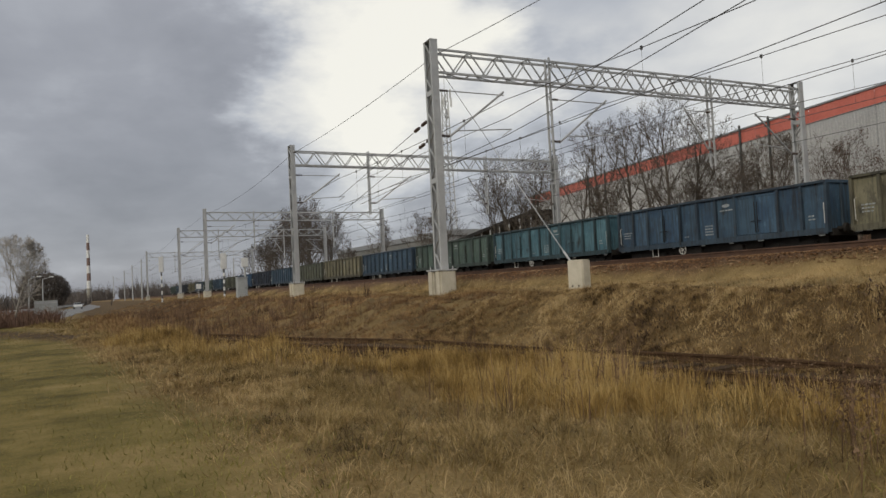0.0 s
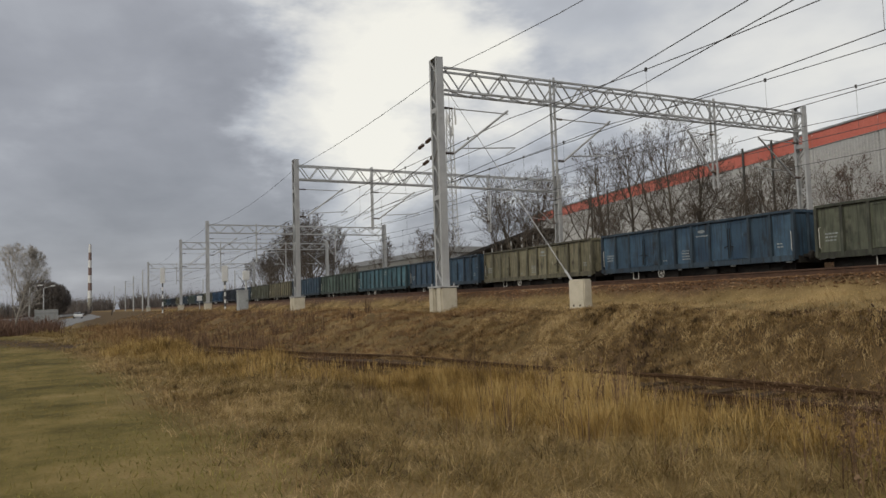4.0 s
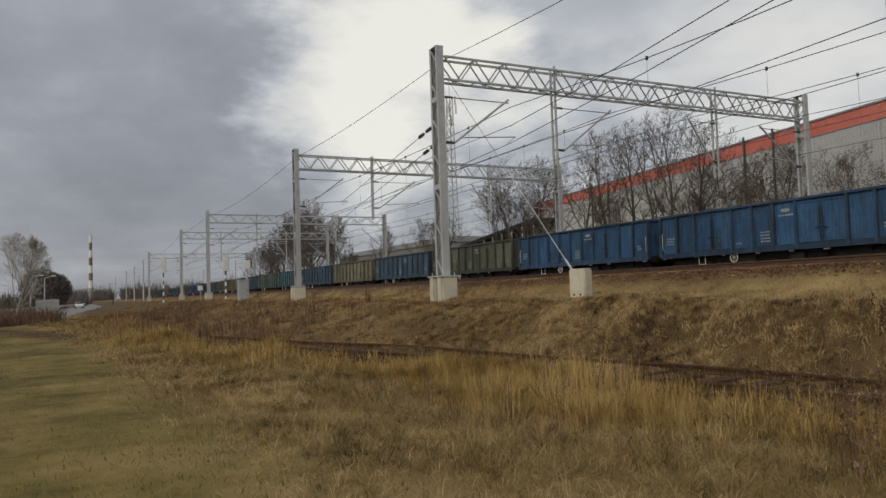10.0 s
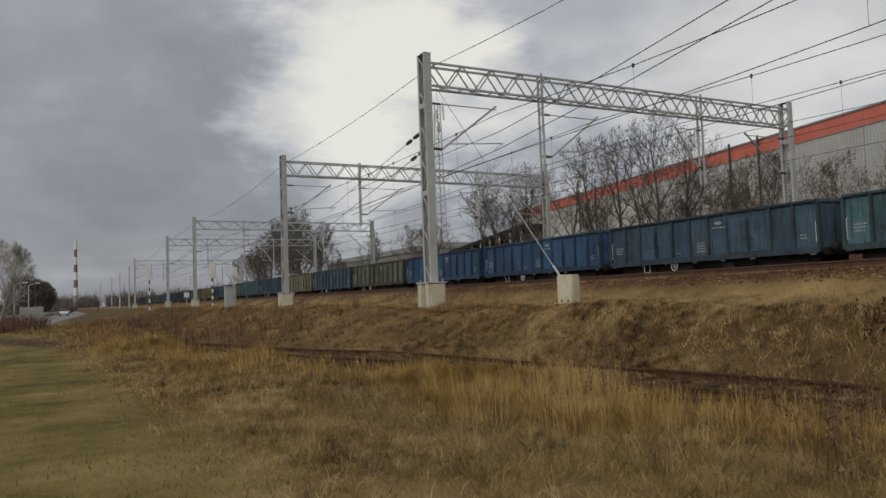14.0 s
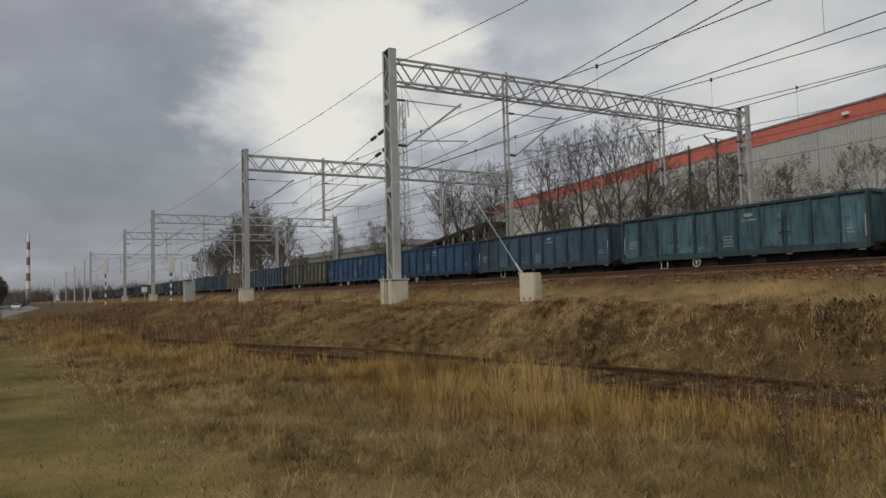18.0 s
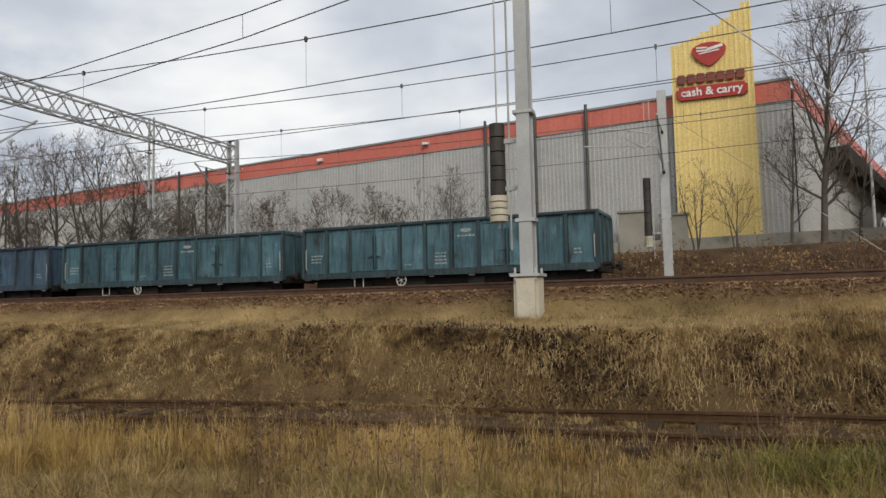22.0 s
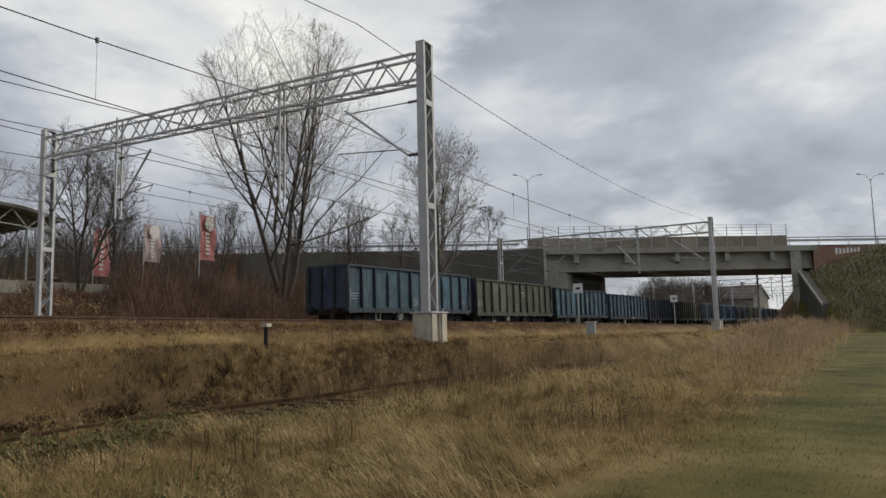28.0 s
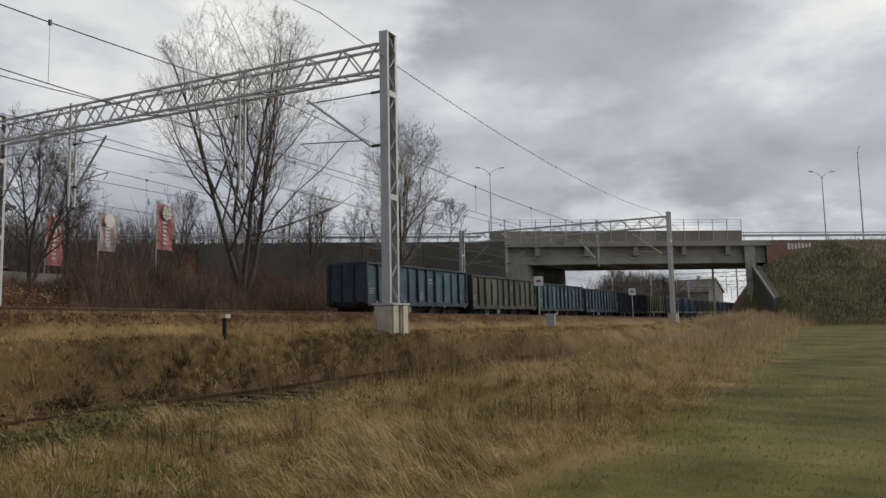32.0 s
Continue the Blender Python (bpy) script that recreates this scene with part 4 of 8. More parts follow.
def build_store():
    st = thing("store_building", "large flat-roofed store clad in grey ribbed metal with an orange-red band", "building")
    L = 97.0
    bm = bmesh.new()
    back = Vector((0.173, 0.985, 0))
    a, b = STORE_P + back * 0.3 + Vector((-0.2, 0, 0)), STORE_P + STORE_U * L + back * 0.3
    v = [bm.verts.new(c + Vector((0, 0, z))) for z in (STORE_LOW - 1, STORE_TOP - 0.3) for c in (a, b, b + back * 52, a + Vector((0.289, 0.957, 0)) * 49 + Vector((-0.2, 0, 0)))]
    for f in ((0, 1, 5, 4), (1, 2, 6, 5), (2, 3, 7, 6), (3, 0, 4, 7), (4, 5, 6, 7)):
        bm.faces.new([v[i] for i in f])
    part("core", bm, ROOFG, st)
    n = 16
    for i in range(n):
        w = L / n
        p = STORE_P + STORE_U * (w * i + 0.02)
        bm = bmesh.new()
        ribbed(bm, p, STORE_U, w - 0.04, STORE_LOW, STORE_TOP - 1.28)
        part("wall_panel", bm, CLAD, st)
        bm = bmesh.new()
        ribbed(bm, p + Vector((0, -0.03, 0)), STORE_U, w - 0.02, STORE_TOP - 1.27, STORE_TOP - 0.12, 1.2, 0.02)
        part("band_panel", bm, REDBAND, st)
    bm = bmesh.new()
    wall_box(bm, STORE_P + Vector((0.1, -0.14, 0)), STORE_U, L + 0.1, STORE_TOP - 0.12, STORE_TOP + 0.02, 0.5)
    wall_box(bm, STORE_P + Vector((0.1, -0.10, 0)), STORE_U, L + 0.1, STORE_TOP - 1.30, STORE_TOP - 1.265, 0.2)
    part("roof_edge", bm, ROOFG, st)
    # side wall
    flank = Vector((0.289, 0.957, 0))
    bm = bmesh.new()
    q0, q1 = STORE_P + flank * 9 + Vector((0.7, -0.2, 0)), STORE_P + flank * 50 + Vector((0.7, -0.2, 0))
    bar(bm, q0 + Vector((0, 0, 10.9)), q1 + Vector((0, 0, 10.9)), 1.3, 0.9)
    part("side_awning", bm, UNDER, st, "dark awning along the side wall")
    for i in range(8):
        p = STORE_P + flank * (i * 6.1 + 0.3)
        bm = bmesh.new()
        v = []
        k = 20
        for j in range(k + 1):
            for f, dd in ((0, 0), (0.55, 0.045)):
                if j == k and f:
                    continue
                q = p + flank * ((j + f) * 6.1 / k) + Vector((0.957, -0.289, 0)) * dd
                v.append((bm.verts.new(q + Vector((0, 0, STORE_LOW))), bm.verts.new(q + Vector((0, 0, STORE_TOP - 1.28)))))
        for c, d in zip(v, v[1:]):
            bm.faces.new((c[0], d[0], d[1], c[1]))
        part("wall_panel", bm, CLAD, st)
        bm = bmesh.new()
        q0, q1 = p + Vector((0.06, 0, 0)), p + flank * 6.08 + Vector((0.06, 0, 0))
        bar(bm, q0 + Vector((0, 0, STORE_TOP - 0.62)), q1 + Vector((0, 0, STORE_TOP - 0.62)), 0.06, 1.26)
        part("band_panel", bm, REDBAND, st)
    # downpipes with clamps
    for k in (-0.162, -0.234, -0.307, -0.739, -0.798, -0.855, -1.207, -1.262):
        y = 45.04 / (1 + 0.1755 * k)
        x = k * y
        bm = bmesh.new()
        tube(bm, [(x, y - 0.22, STORE_LOW), (x, y - 0.22, STORE_TOP + 0.28)], 0.10, 8)
        for z in np.arange(STORE_LOW + 1, STORE_TOP, 2.2):
            box(bm, x - 0.13, y - 0.3, z, x + 0.13, y - 0.02, z + 0.05)
        part("downpipe", bm, PIPE, st, "dark round downpipe")
    for k in (-0.58, -0.40):
        y = 45.04 / (1 + 0.1755 * k)
        bm = bmesh.new()
        box(bm, k * y - 0.22, y - 0.35, STORE_TOP - 0.75, k * y + 0.22, y - 0.05, STORE_TOP - 0.55)
        part("wall_lamp", bm, WHITE, st)
    # low doorway blocks at the foot
    for x, w, h in ((-4.6, 1.6, 2.2), (-2.3, 1.5, 1.9)):
        bm = bmesh.new()
        box(bm, x - w / 2, 43.6, 3.9, x + w / 2, 44.6, 4.6 + h)
        box(bm, x - w / 2 - 0.08, 43.5, 4.6 + h, x + w / 2 + 0.08, 44.65, 4.72 + h)
        part("service_box", bm, OLDCONC, st)
    return st


def build_sign():
    sg = thing("sign_tower", "tall yellow ribbed sign tower with a red crest and lettering", "sign")
    y = 43.9
    x0, x1 = -2.08, 2.33
    tops = lambda f: 16.40 + 1.05 * f + 1.25 * f ** 2.2
    for i in range(8):
        a, b = x0 + (x1 - x0) * i / 8, x0 + (x1 - x0) * (i + 1) / 8
        bm = bmesh.new()
        ribbed(bm, Vector((a, y, 0)), Vector((1, 0, 0)), b - a - 0.01, 4.9, tops((i + 0.5) / 8), 0.27, 0.04)
        part("panel", bm, YELLOW, sg)
    bm = bmesh.new()
    n = 10
    lo = [bm.verts.new((x0 + (x1 - x0) * i / n, yy, 4.8)) for yy in (y + 0.05, y + 1.2) for i in range(n + 1)]
    hi = [bm.verts.new((x0 + (x1 - x0) * i / n, yy, tops(i / n) - 0.12)) for yy in (y + 0.05, y + 1.2) for i in range(n + 1)]
    m = n + 1
    for i in range(n):
        bm.faces.new((lo[i], lo[i + 1], hi[i + 1], hi[i]))
        bm.faces.new((lo[m + i + 1], lo[m + i], hi[m + i], hi[m + i + 1]))
        bm.faces.new((hi[i], hi[i + 1], hi[m + i + 1], hi[m + i]))
    for i in (0, n):
        bm.faces.new((lo[i], lo[m + i], hi[m + i], hi[i]))
    part("core", bm, YELLOW, sg)
    # crest: a plain shield with two pale strokes
    cx, cz = 0.02, 15.95
    bm = bmesh.new()
    out = []
    for i in range(28):
        a = 2 * math.pi * i / 28
        ca, sa = math.cos(a), math.sin(a)
        out.append((cx + 0.92 * ca, cz + (0.42 if sa > 0 else 0.98 * (1 - 0.35 * abs(ca))) * sa))
    f = [bm.verts.new((a, y - 0.20, b)) for a, b in out]
    g = [bm.verts.new((a, y - 0.03, b)) for a, b in out]
    bm.faces.new(f)
    for i in range(28):
        bm.faces.new((f[i], f[(i + 1) % 28], g[(i + 1) % 28], g[i]))
    part("crest", bm, SIGNRED, sg, "red shield-shaped crest")
    bm = bmesh.new()
    bar(bm, (cx - 0.68, y - 0.22, cz + 0.14), (cx - 0.1, y - 0.22, cz + 0.10), 0.03, 0.09)
    bar(bm, (cx - 0.68, y - 0.22, cz - 0.04), (cx - 0.1, y - 0.22, cz - 0.06), 0.03, 0.09)
    bar(bm, (cx - 0.1, y - 0.22, cz - 0.02), (cx + 0.75, y - 0.22, cz + 0.16), 0.03, 0.16)
    bar(bm, (cx - 0.55, y - 0.22, cz - 0.22), (cx + 0.55, y - 0.22, cz - 0.10), 0.03, 0.08)
    part("crest_stroke", bm, WHITE, sg, "pale strokes on the crest")
    # the name, as plain blocks of its size
    for i in range(7):
        bm = bmesh.new()
        a = -1.78 + i * 0.53
        box(bm, a, y - 0.22, 14.05, a + 0.45, y - 0.06, 14.62)
        bmesh.ops.bevel(bm, geom=bm.edges[:], offset=0.05, segments=2, affect="EDGES")
        part("letter_block", bm, LETTERRED, sg)
    bm = bmesh.new()
    box(bm, -1.85, y - 0.20, 13.12, 1.98, y - 0.04, 13.88)
    bmesh.ops.bevel(bm, geom=[e for e in bm.edges if abs(e.verts[0].co.y - e.verts[1].co.y) > 0.1], offset=0.14, segments=4, affect="EDGES")
    plate = part("plate", bm, SIGNRED, sg, "red plate with white words")
    cu = bpy.data.curves.new("words", "FONT")
    cu.body, cu.size, cu.extrude, cu.align_x, cu.align_y, cu.offset = "cash & carry", 0.66, 0.015, "CENTER", "CENTER", 0.012
    tmp = bpy.data.objects.new("words", cu)
    me = bpy.data.meshes.new_from_object(tmp)
    me.materials.clear()
    me.materials.append(WHITE)
    bpy.data.objects.remove(tmp)
    part("lettering", me, WHITE, plate, "white words", at=pose(0.06, y - 0.225, 13.52, 90, 0, 0))
    return sg


def build_terrace_wall():
    w = new("retaining_wall")
    tagged(w, "low stained concrete retaining wall along the bank", "wall", kind="structure")
    xs = list(np.arange(-30, 46, 4.0))
    for a, b in zip(xs, xs[1:]):
        bm = bmesh.new()
        p = Vector((a + 0.015, float(terrace_y(a)) - 0.02, 0))
        q = Vector((b - 0.015, float(terrace_y(b)) - 0.02, 0))
        u = (q - p).normalized()
        wall_box(bm, p, u, (q - p).length, 3.2, 5.1, 0.35)
        part("wall_section", bm, OLDCONC, w)


def build_fence():
    f = thing("mesh_fence", "tall wire fence on pale steel posts along the terrace", "fence")
    xs = [9.1, 11.6, 13.35, 14.65, 17.45, 20.35, 23.2, 26.1, 29.7, 32.5, 35.4]
    for x in xs:
        y = float(terrace_y(x)) + 0.1
        bm = bmesh.new()
        tube(bm, [(x, y, 5.1), (x, y, 7.62)], 0.05, 8)
        part("post", bm, GALV, f)
    for k in range(8):
        bm = bmesh.new()
        tube(bm, [(x, float(terrace_y(x)) + 0.06, 5.4 + k * 0.3) for x in xs], 0.004, 4)
        part("strand", bm, WIRE, f)
    return f


build_store()
build_sign()
build_terrace_wall()
build_fence()


# ---- the waved canopy ----
CANW = mat("white_roof_edge", (0.50, 0.52, 0.54), (0.60, 0.62, 0.64), 0.6, 0.5, 0.1, 0)
CANU = mat("under_canopy_dark", (0.048, 0.053, 0.049), (0.075, 0.082, 0.076), 0.8, 0.4, 0.1, 0.05, 10)
CANE = mat("dark_roof_edge", (0.05, 0.052, 0.05), (0.08, 0.082, 0.08), 0.6, 0.5, 0.1, 0)
CANS = mat("canopy_purlin", (0.035, 0.040, 0.034), (0.060, 0.066, 0.056), 0.8, 0.55, 0.1, 0)


def skylight_material():
    """Ribbed translucent roofing: dull green-white plastic that lets the sky through."""
    m = bpy.data.materials.new("translucent_roofing")
    m.use_nodes = True
    nt = m.node_tree
    N, L = nt.nodes.new, nt.links.new
    b = nt.nodes["Principled BSDF"]
    b.inputs["Base Color"].default_value = (0.20, 0.225, 0.17, 1)
    b.inputs["Roughness"].default_value = 0.5
    tr, mx, nz, r, co = N("ShaderNodeBsdfTranslucent"), N("ShaderNodeMixShader"), N("ShaderNodeTexNoise"), N("ShaderNodeValToRGB"), N("ShaderNodeTexCoord")
    nz.inputs["Scale"].default_value, nz.inputs["Detail"].default_value = 0.35, 4
    L(co.outputs["Object"], nz.inputs["Vector"])
    r.color_ramp.elements[0].color, r.color_ramp.elements[0].position = (0.09, 0.11, 0.07, 1), 0.35
    r.color_ramp.elements[1].color, r.color_ramp.elements[1].position = (0.24, 0.265, 0.195, 1), 0.65
    L(nz.outputs[0], r.inputs[0])
    L(r.outputs[0], tr.inputs[0])
    mx.inputs[0].default_value = 0.75
    L(b.outputs[0], mx.inputs[1])
    L(tr.outputs[0], mx.inputs[2])
    L(mx.outputs[0], nt.nodes["Material Output"].inputs[0])
    return m


SKYLIGHT = skylight_material()
TRUSSW = mat("pale_truss", (0.22, 0.235, 0.235), (0.31, 0.33, 0.33), 2, 0.5, 0.2, 0)


def canopy_y(x):
    return 59.8 - 0.172 * x


def build_canopy():
    c = thing("waved_canopy", "long dark canopy with a waved white roof edge over a forecourt", "canopy")
    knots = ((12.0, 12.0), (15.7, 11.4), (23.2, 12.72), (31.0, 11.62), (39.8, 12.95), (45.0, 12.45), (49.6, 11.8))

    def top(x):
        for (a, za), (b, zb) in zip(knots, knots[1:]):
            if x <= b:
                t = (x - a) / (b - a)
                t = t * t * (3 - 2 * t)
                return za + (zb - za) * t
        return knots[-1][1]

    x0, x1, deep = 12.0, 49.6, 44.0
    back = Vector((0.28, 0.96, 0))
    lights = ((21.0, 27.6), (37.0, 41.4))

    def at(x, d, dz=0.0):
        return Vector((x, canopy_y(x), top(x) + dz)) + back * d

    def sheet(name, xa, xb, dz, material, label="", d0=0.0):
        bm = bmesh.new()
        n = max(6, int((xb - xa) / 0.7))
        rows = [[bm.verts.new(at(xa + (xb - xa) * i / n, d, dz)) for d in (d0, deep * 0.33, deep * 0.66, deep)] for i in range(n + 1)]
        for a, b in zip(rows, rows[1:]):
            for i in range(3):
                bm.faces.new((a[i], a[i + 1], b[i + 1], b[i]))
        return part(name, bm, material, c, label, smooth=True)

    edges = [x0] + [v for l in lights for v in l] + [x1]
    for a, b in zip(edges[::2], edges[1::2]):
        sheet("roof_sheet", a, b, 0.10, CANW, "white sheet roofing")
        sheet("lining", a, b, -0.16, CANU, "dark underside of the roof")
    for a, b in lights:
        sheet("skylight", a, b, -0.03, SKYLIGHT, "translucent ribbed roof band")
    xs = np.linspace(x0, x1, 60)
    # dark gutter along the front with a white upstand over it that thins out along the roof
    bm = bmesh.new()
    for a, b in zip(xs, xs[1:]):
        bar(bm, at(a, -0.2, -0.02), at(b, -0.2, -0.02), 0.14, 0.26)
    part("roof_edge", bm, CANE, c, "dark waved gutter")
    bm = bmesh.new()
    rows = []
    for i, x in enumerate(xs):
        h = 0.10 + 0.50 * max(0.0, 1 - ((x - x0) / 20.0) ** 2) + 0.08 * max(0.0, 1 - abs(x - 40) / 8)
        rows.append([bm.verts.new(at(x, d, dz)) for d, dz in ((-0.28, 0.12), (-0.16, 0.12 + h), (0.3, 0.12 + h), (0.3, 0.12))])
    for a, b in zip(rows, rows[1:]):
        for i in range(4):
            bm.faces.new((a[i], a[(i + 1) % 4], b[(i + 1) % 4], b[i]))
    part("upstand", bm, CANW, c, "white waved roof upstand", smooth=False)
    # front truss: the lower chord follows the wave
    low = lambda x: top(min(max(x, x0), x1)) - 1.52
    bm = bmesh.new()
    tube(bm, [(x, canopy_y(x) + 0.1, low(x)) for x in xs], 0.075, 6)
    part("chord", bm, TRUSSW, c, "pale curved truss chord")
    for i in range(2, 58, 4):
        for k in (-1.25, 1.25):
            bm = bmesh.new()
            x = xs[i]
            bar(bm, (x, canopy_y(x) + 0.1, low(x)), (x + k, canopy_y(x + k) + 0.1, top(min(max(x + k, x0), x1)) - 0.25), 0.075)
            part("strut", bm, TRUSSW, c)
    # purlins under the sheets, each following the wave
    for j in range(1, 30):
        bm = bmesh.new()
        d = 1.3 * j + 0.004 * j * j
        tube(bm, [at(x, d, -0.24) for x in list(xs[::2]) + [xs[-1]]], 0.075, 4)
        part("purlin", bm, CANS, c)
    # inner trusses farther back
    for d in (14.0, 28.0):
        bm = bmesh.new()
        for a, b in zip(xs, xs[1:]):
            bar(bm, at(a, d, -1.5), at(b, d, -1.5), 0.16, 0.16)
        for i in range(2, 58, 4):
            for k in (-1.25, 1.25):
                bar(bm, at(xs[i], d, -1.5), at(min(max(xs[i] + k, x0), x1), d, -0.4), 0.10)
        part("inner_truss", bm, CANS, c, "dark inner roof truss")
    # round badge, plain
    bm = bmesh.new()
    bx, bz = 23.5, 11.74
    ring = [(bx + 0.56 * math.cos(a), canopy_y(bx) - 0.45, bz + 0.56 * math.sin(a)) for a in [2 * math.pi * k / 24 for k in range(25)]]
    tube(bm, ring, 0.08, 6, False)
    box(bm, bx - 0.40, canopy_y(bx) - 0.52, bz - 0.11, bx + 0.40, canopy_y(bx) - 0.40, bz + 0.11)
    part("badge", bm, TRUSSW, c, "round pale badge ring")
    for x in (16.2, 31.2, 46.4):
        for d in (0.1, 28.0):
            bm = bmesh.new()
            p = at(x, d)
            tube(bm, [(p.x, p.y, float(ground_z(p.x, p.y)) - 0.1), (p.x, p.y, low(x) + (0 if d < 1 else 0.05))], 0.11, 10)
            part("column", bm, TRUSSW, c)
    # hall blocks under the roof; the darkness in there is put into their colour
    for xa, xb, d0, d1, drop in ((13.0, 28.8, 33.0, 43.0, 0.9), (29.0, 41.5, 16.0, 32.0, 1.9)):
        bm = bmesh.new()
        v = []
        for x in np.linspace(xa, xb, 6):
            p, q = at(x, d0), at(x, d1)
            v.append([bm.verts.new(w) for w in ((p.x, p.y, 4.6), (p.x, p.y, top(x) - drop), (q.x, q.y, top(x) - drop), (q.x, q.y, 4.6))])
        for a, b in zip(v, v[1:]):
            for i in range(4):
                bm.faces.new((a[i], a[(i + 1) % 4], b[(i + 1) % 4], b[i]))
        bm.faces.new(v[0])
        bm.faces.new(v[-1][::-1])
        part("hall", bm, CANU, c, "dark hall block whose colour holds the shade under the roof")
    return c


build_canopy()


# ---- small parked cars on the terrace ----
CARW = mat("white_car_paint", (0.62, 0.63, 0.64), (0.68, 0.69, 0.70), 1, 0.25, 0, 0, spec=0.6)
CARG = mat("silver_car_paint", (0.30, 0.31, 0.33), (0.36, 0.37, 0.38), 1, 0.25, 0.4, 0, spec=0.6)
GLASSD = mat("dark_car_glass", (0.012, 0.014, 0.016), (0.02, 0.022, 0.025), 1, 0.08, 0, 0, spec=0.8)
TYRE = mat("tyre", (0.012, 0.012, 0.012), (0.02, 0.02, 0.02), 5, 0.9, 0, 0)


def car_model(paint):
    c = thing("car", "parked car with dark windows", "car", "parked cars")
    bm = bmesh.new()
    prof = ((-2.1, 0.35), (-2.15, 0.75), (-1.55, 0.92), (-1.0, 1.0), (1.2, 1.02), (2.0, 0.88), (2.12, 0.6), (2.05, 0.32))
    for sy in (-1,):
        a = [bm.verts.new((x, -0.85, z)) for x, z in prof]
        b = [bm.verts.new((x, 0.85, z)) for x, z in prof]
        bm.faces.new(a)
        bm.faces.new(b[::-1])
        for i in range(len(prof)):
            j = (i + 1) % len(prof)
            bm.faces.new((a[i], b[i], b[j], a[j]))
    bmesh.ops.bevel(bm, geom=bm.edges[:], offset=0.05, segments=2, affect="EDGES")
    part("body", bm, paint, c)
    bm = bmesh.new()
    lo = [(-1.5, -0.8), (1.05, -0.8), (1.05, 0.8), (-1.5, 0.8)]
    hi = [(-1.15, -0.62), (0.35, -0.62), (0.35, 0.62), (-1.15, 0.62)]
    a = [bm.verts.new((x, y, 0.96)) for x, y in lo]
    b = [bm.verts.new((x, y, 1.42)) for x, y in hi]
    for i in range(4):
        bm.faces.new((a[i], a[(i + 1) % 4], b[(i + 1) % 4], b[i]))
    part("window_band", bm, GLASSD, c)
    bm = bmesh.new()
    box(bm, -1.14, -0.61, 1.425, 0.34, 0.61, 1.47)
    part("roof", bm, paint, c)
    for x in (-1.3, 1.3):
        for y in (-0.8, 0.8):
            bm = bmesh.new()
            tube(bm, [(x, y - 0.1, 0.32), (x, y + 0.1, 0.32)], 0.32, 14)
            part("wheel", bm, TYRE, c)
    return c


def place_cars():
    a = car_model(CARW)
    b = car_model(CARG)
    tagged(a, "white parked car on the forecourt terrace")
    tagged(b, "silver parked car on the forecourt terrace")
    a.matrix_basis = pose(9.9, 49.0, ground_z(9.9, 49.0), 0, 0, 82)
    copy_thing(a, pose(13.2, 50.0, ground_z(13.2, 50.0), 0, 0, 100))
    b.matrix_basis = pose(33.0, 52.0, ground_z(33.0, 52.0), 0, 0, 20)
    copy_thing(b, pose(40.0, 50.0, ground_z(40, 50.0), 0, 0, -20))
    copy_thing(a, pose(45.0, 48.0, ground_z(45, 48.0), 0, 0, -10))


place_cars()


# ---- banners ----
BANNER = mat("faded_red_banner", (0.55, 0.20, 0.20), (0.62, 0.28, 0.28), 1.5, 0.8, 0, 0)
BANNERP = mat("pale_pink_banner", (0.52, 0.40, 0.41), (0.60, 0.50, 0.50), 1.5, 0.8, 0, 0)


def banner(x, y, z0, z1, w, cloth, seed):
    b = thing("banner", "tall red advertising banner on a thin pole", "banner", "banners by the forecourt")
    g = float(ground_z(x, y))
    bm = bmesh.new()
    tube(bm, [(x, y, g - 0.1), (x, y, z1 + 0.2)], 0.05, 6)
    part("pole", bm, GALV, b)
    bm = bmesh.new()
    n, k = 10, 5
    vs = [[bm.verts.new((x + 0.08 + w * j / k, y + 0.10 * math.sin(i * 0.8 + j * 1.3 + seed), z0 + (z1 - z0) * i / n)) for j in range(k + 1)] for i in range(n + 1)]
    for i in range(n):
        for j in range(k):
            bm.faces.new((vs[i][j], vs[i][j + 1], vs[i + 1][j + 1], vs[i + 1][j]))
    cl = part("cloth", bm, cloth, b)
    bm = bmesh.new()
    for r in range(6):
        box(bm, x + 0.3 * w, y - 0.16, z0 + (z1 - z0) * (0.12 + 0.09 * r), x + 0.55 * w, y - 0.135, z0 + (z1 - z0) * (0.17 + 0.09 * r))
    vv = [bm.verts.new((x + 0.55 * w + 0.3 * w * math.cos(a), y - 0.15, z0 + (z1 - z0) * 0.82 + 0.3 * w * math.sin(a))) for a in [k2 * math.pi / 6 for k2 in range(12)]]
    bm.faces.new(vv)
    tagged(part("printing", bm, WHITE, cl, "pale printed shapes"), kind="stuff")


banner(50.65, 38.0, 7.75, 11.5, 2.1, BANNER, 0.3)
banner(47.6, 41.0, 7.5, 10.5, 1.95, BANNERP, 1.3)
banner(45.9, 44.4, 6.4, 10.2, 1.65, BANNER, 2.3)


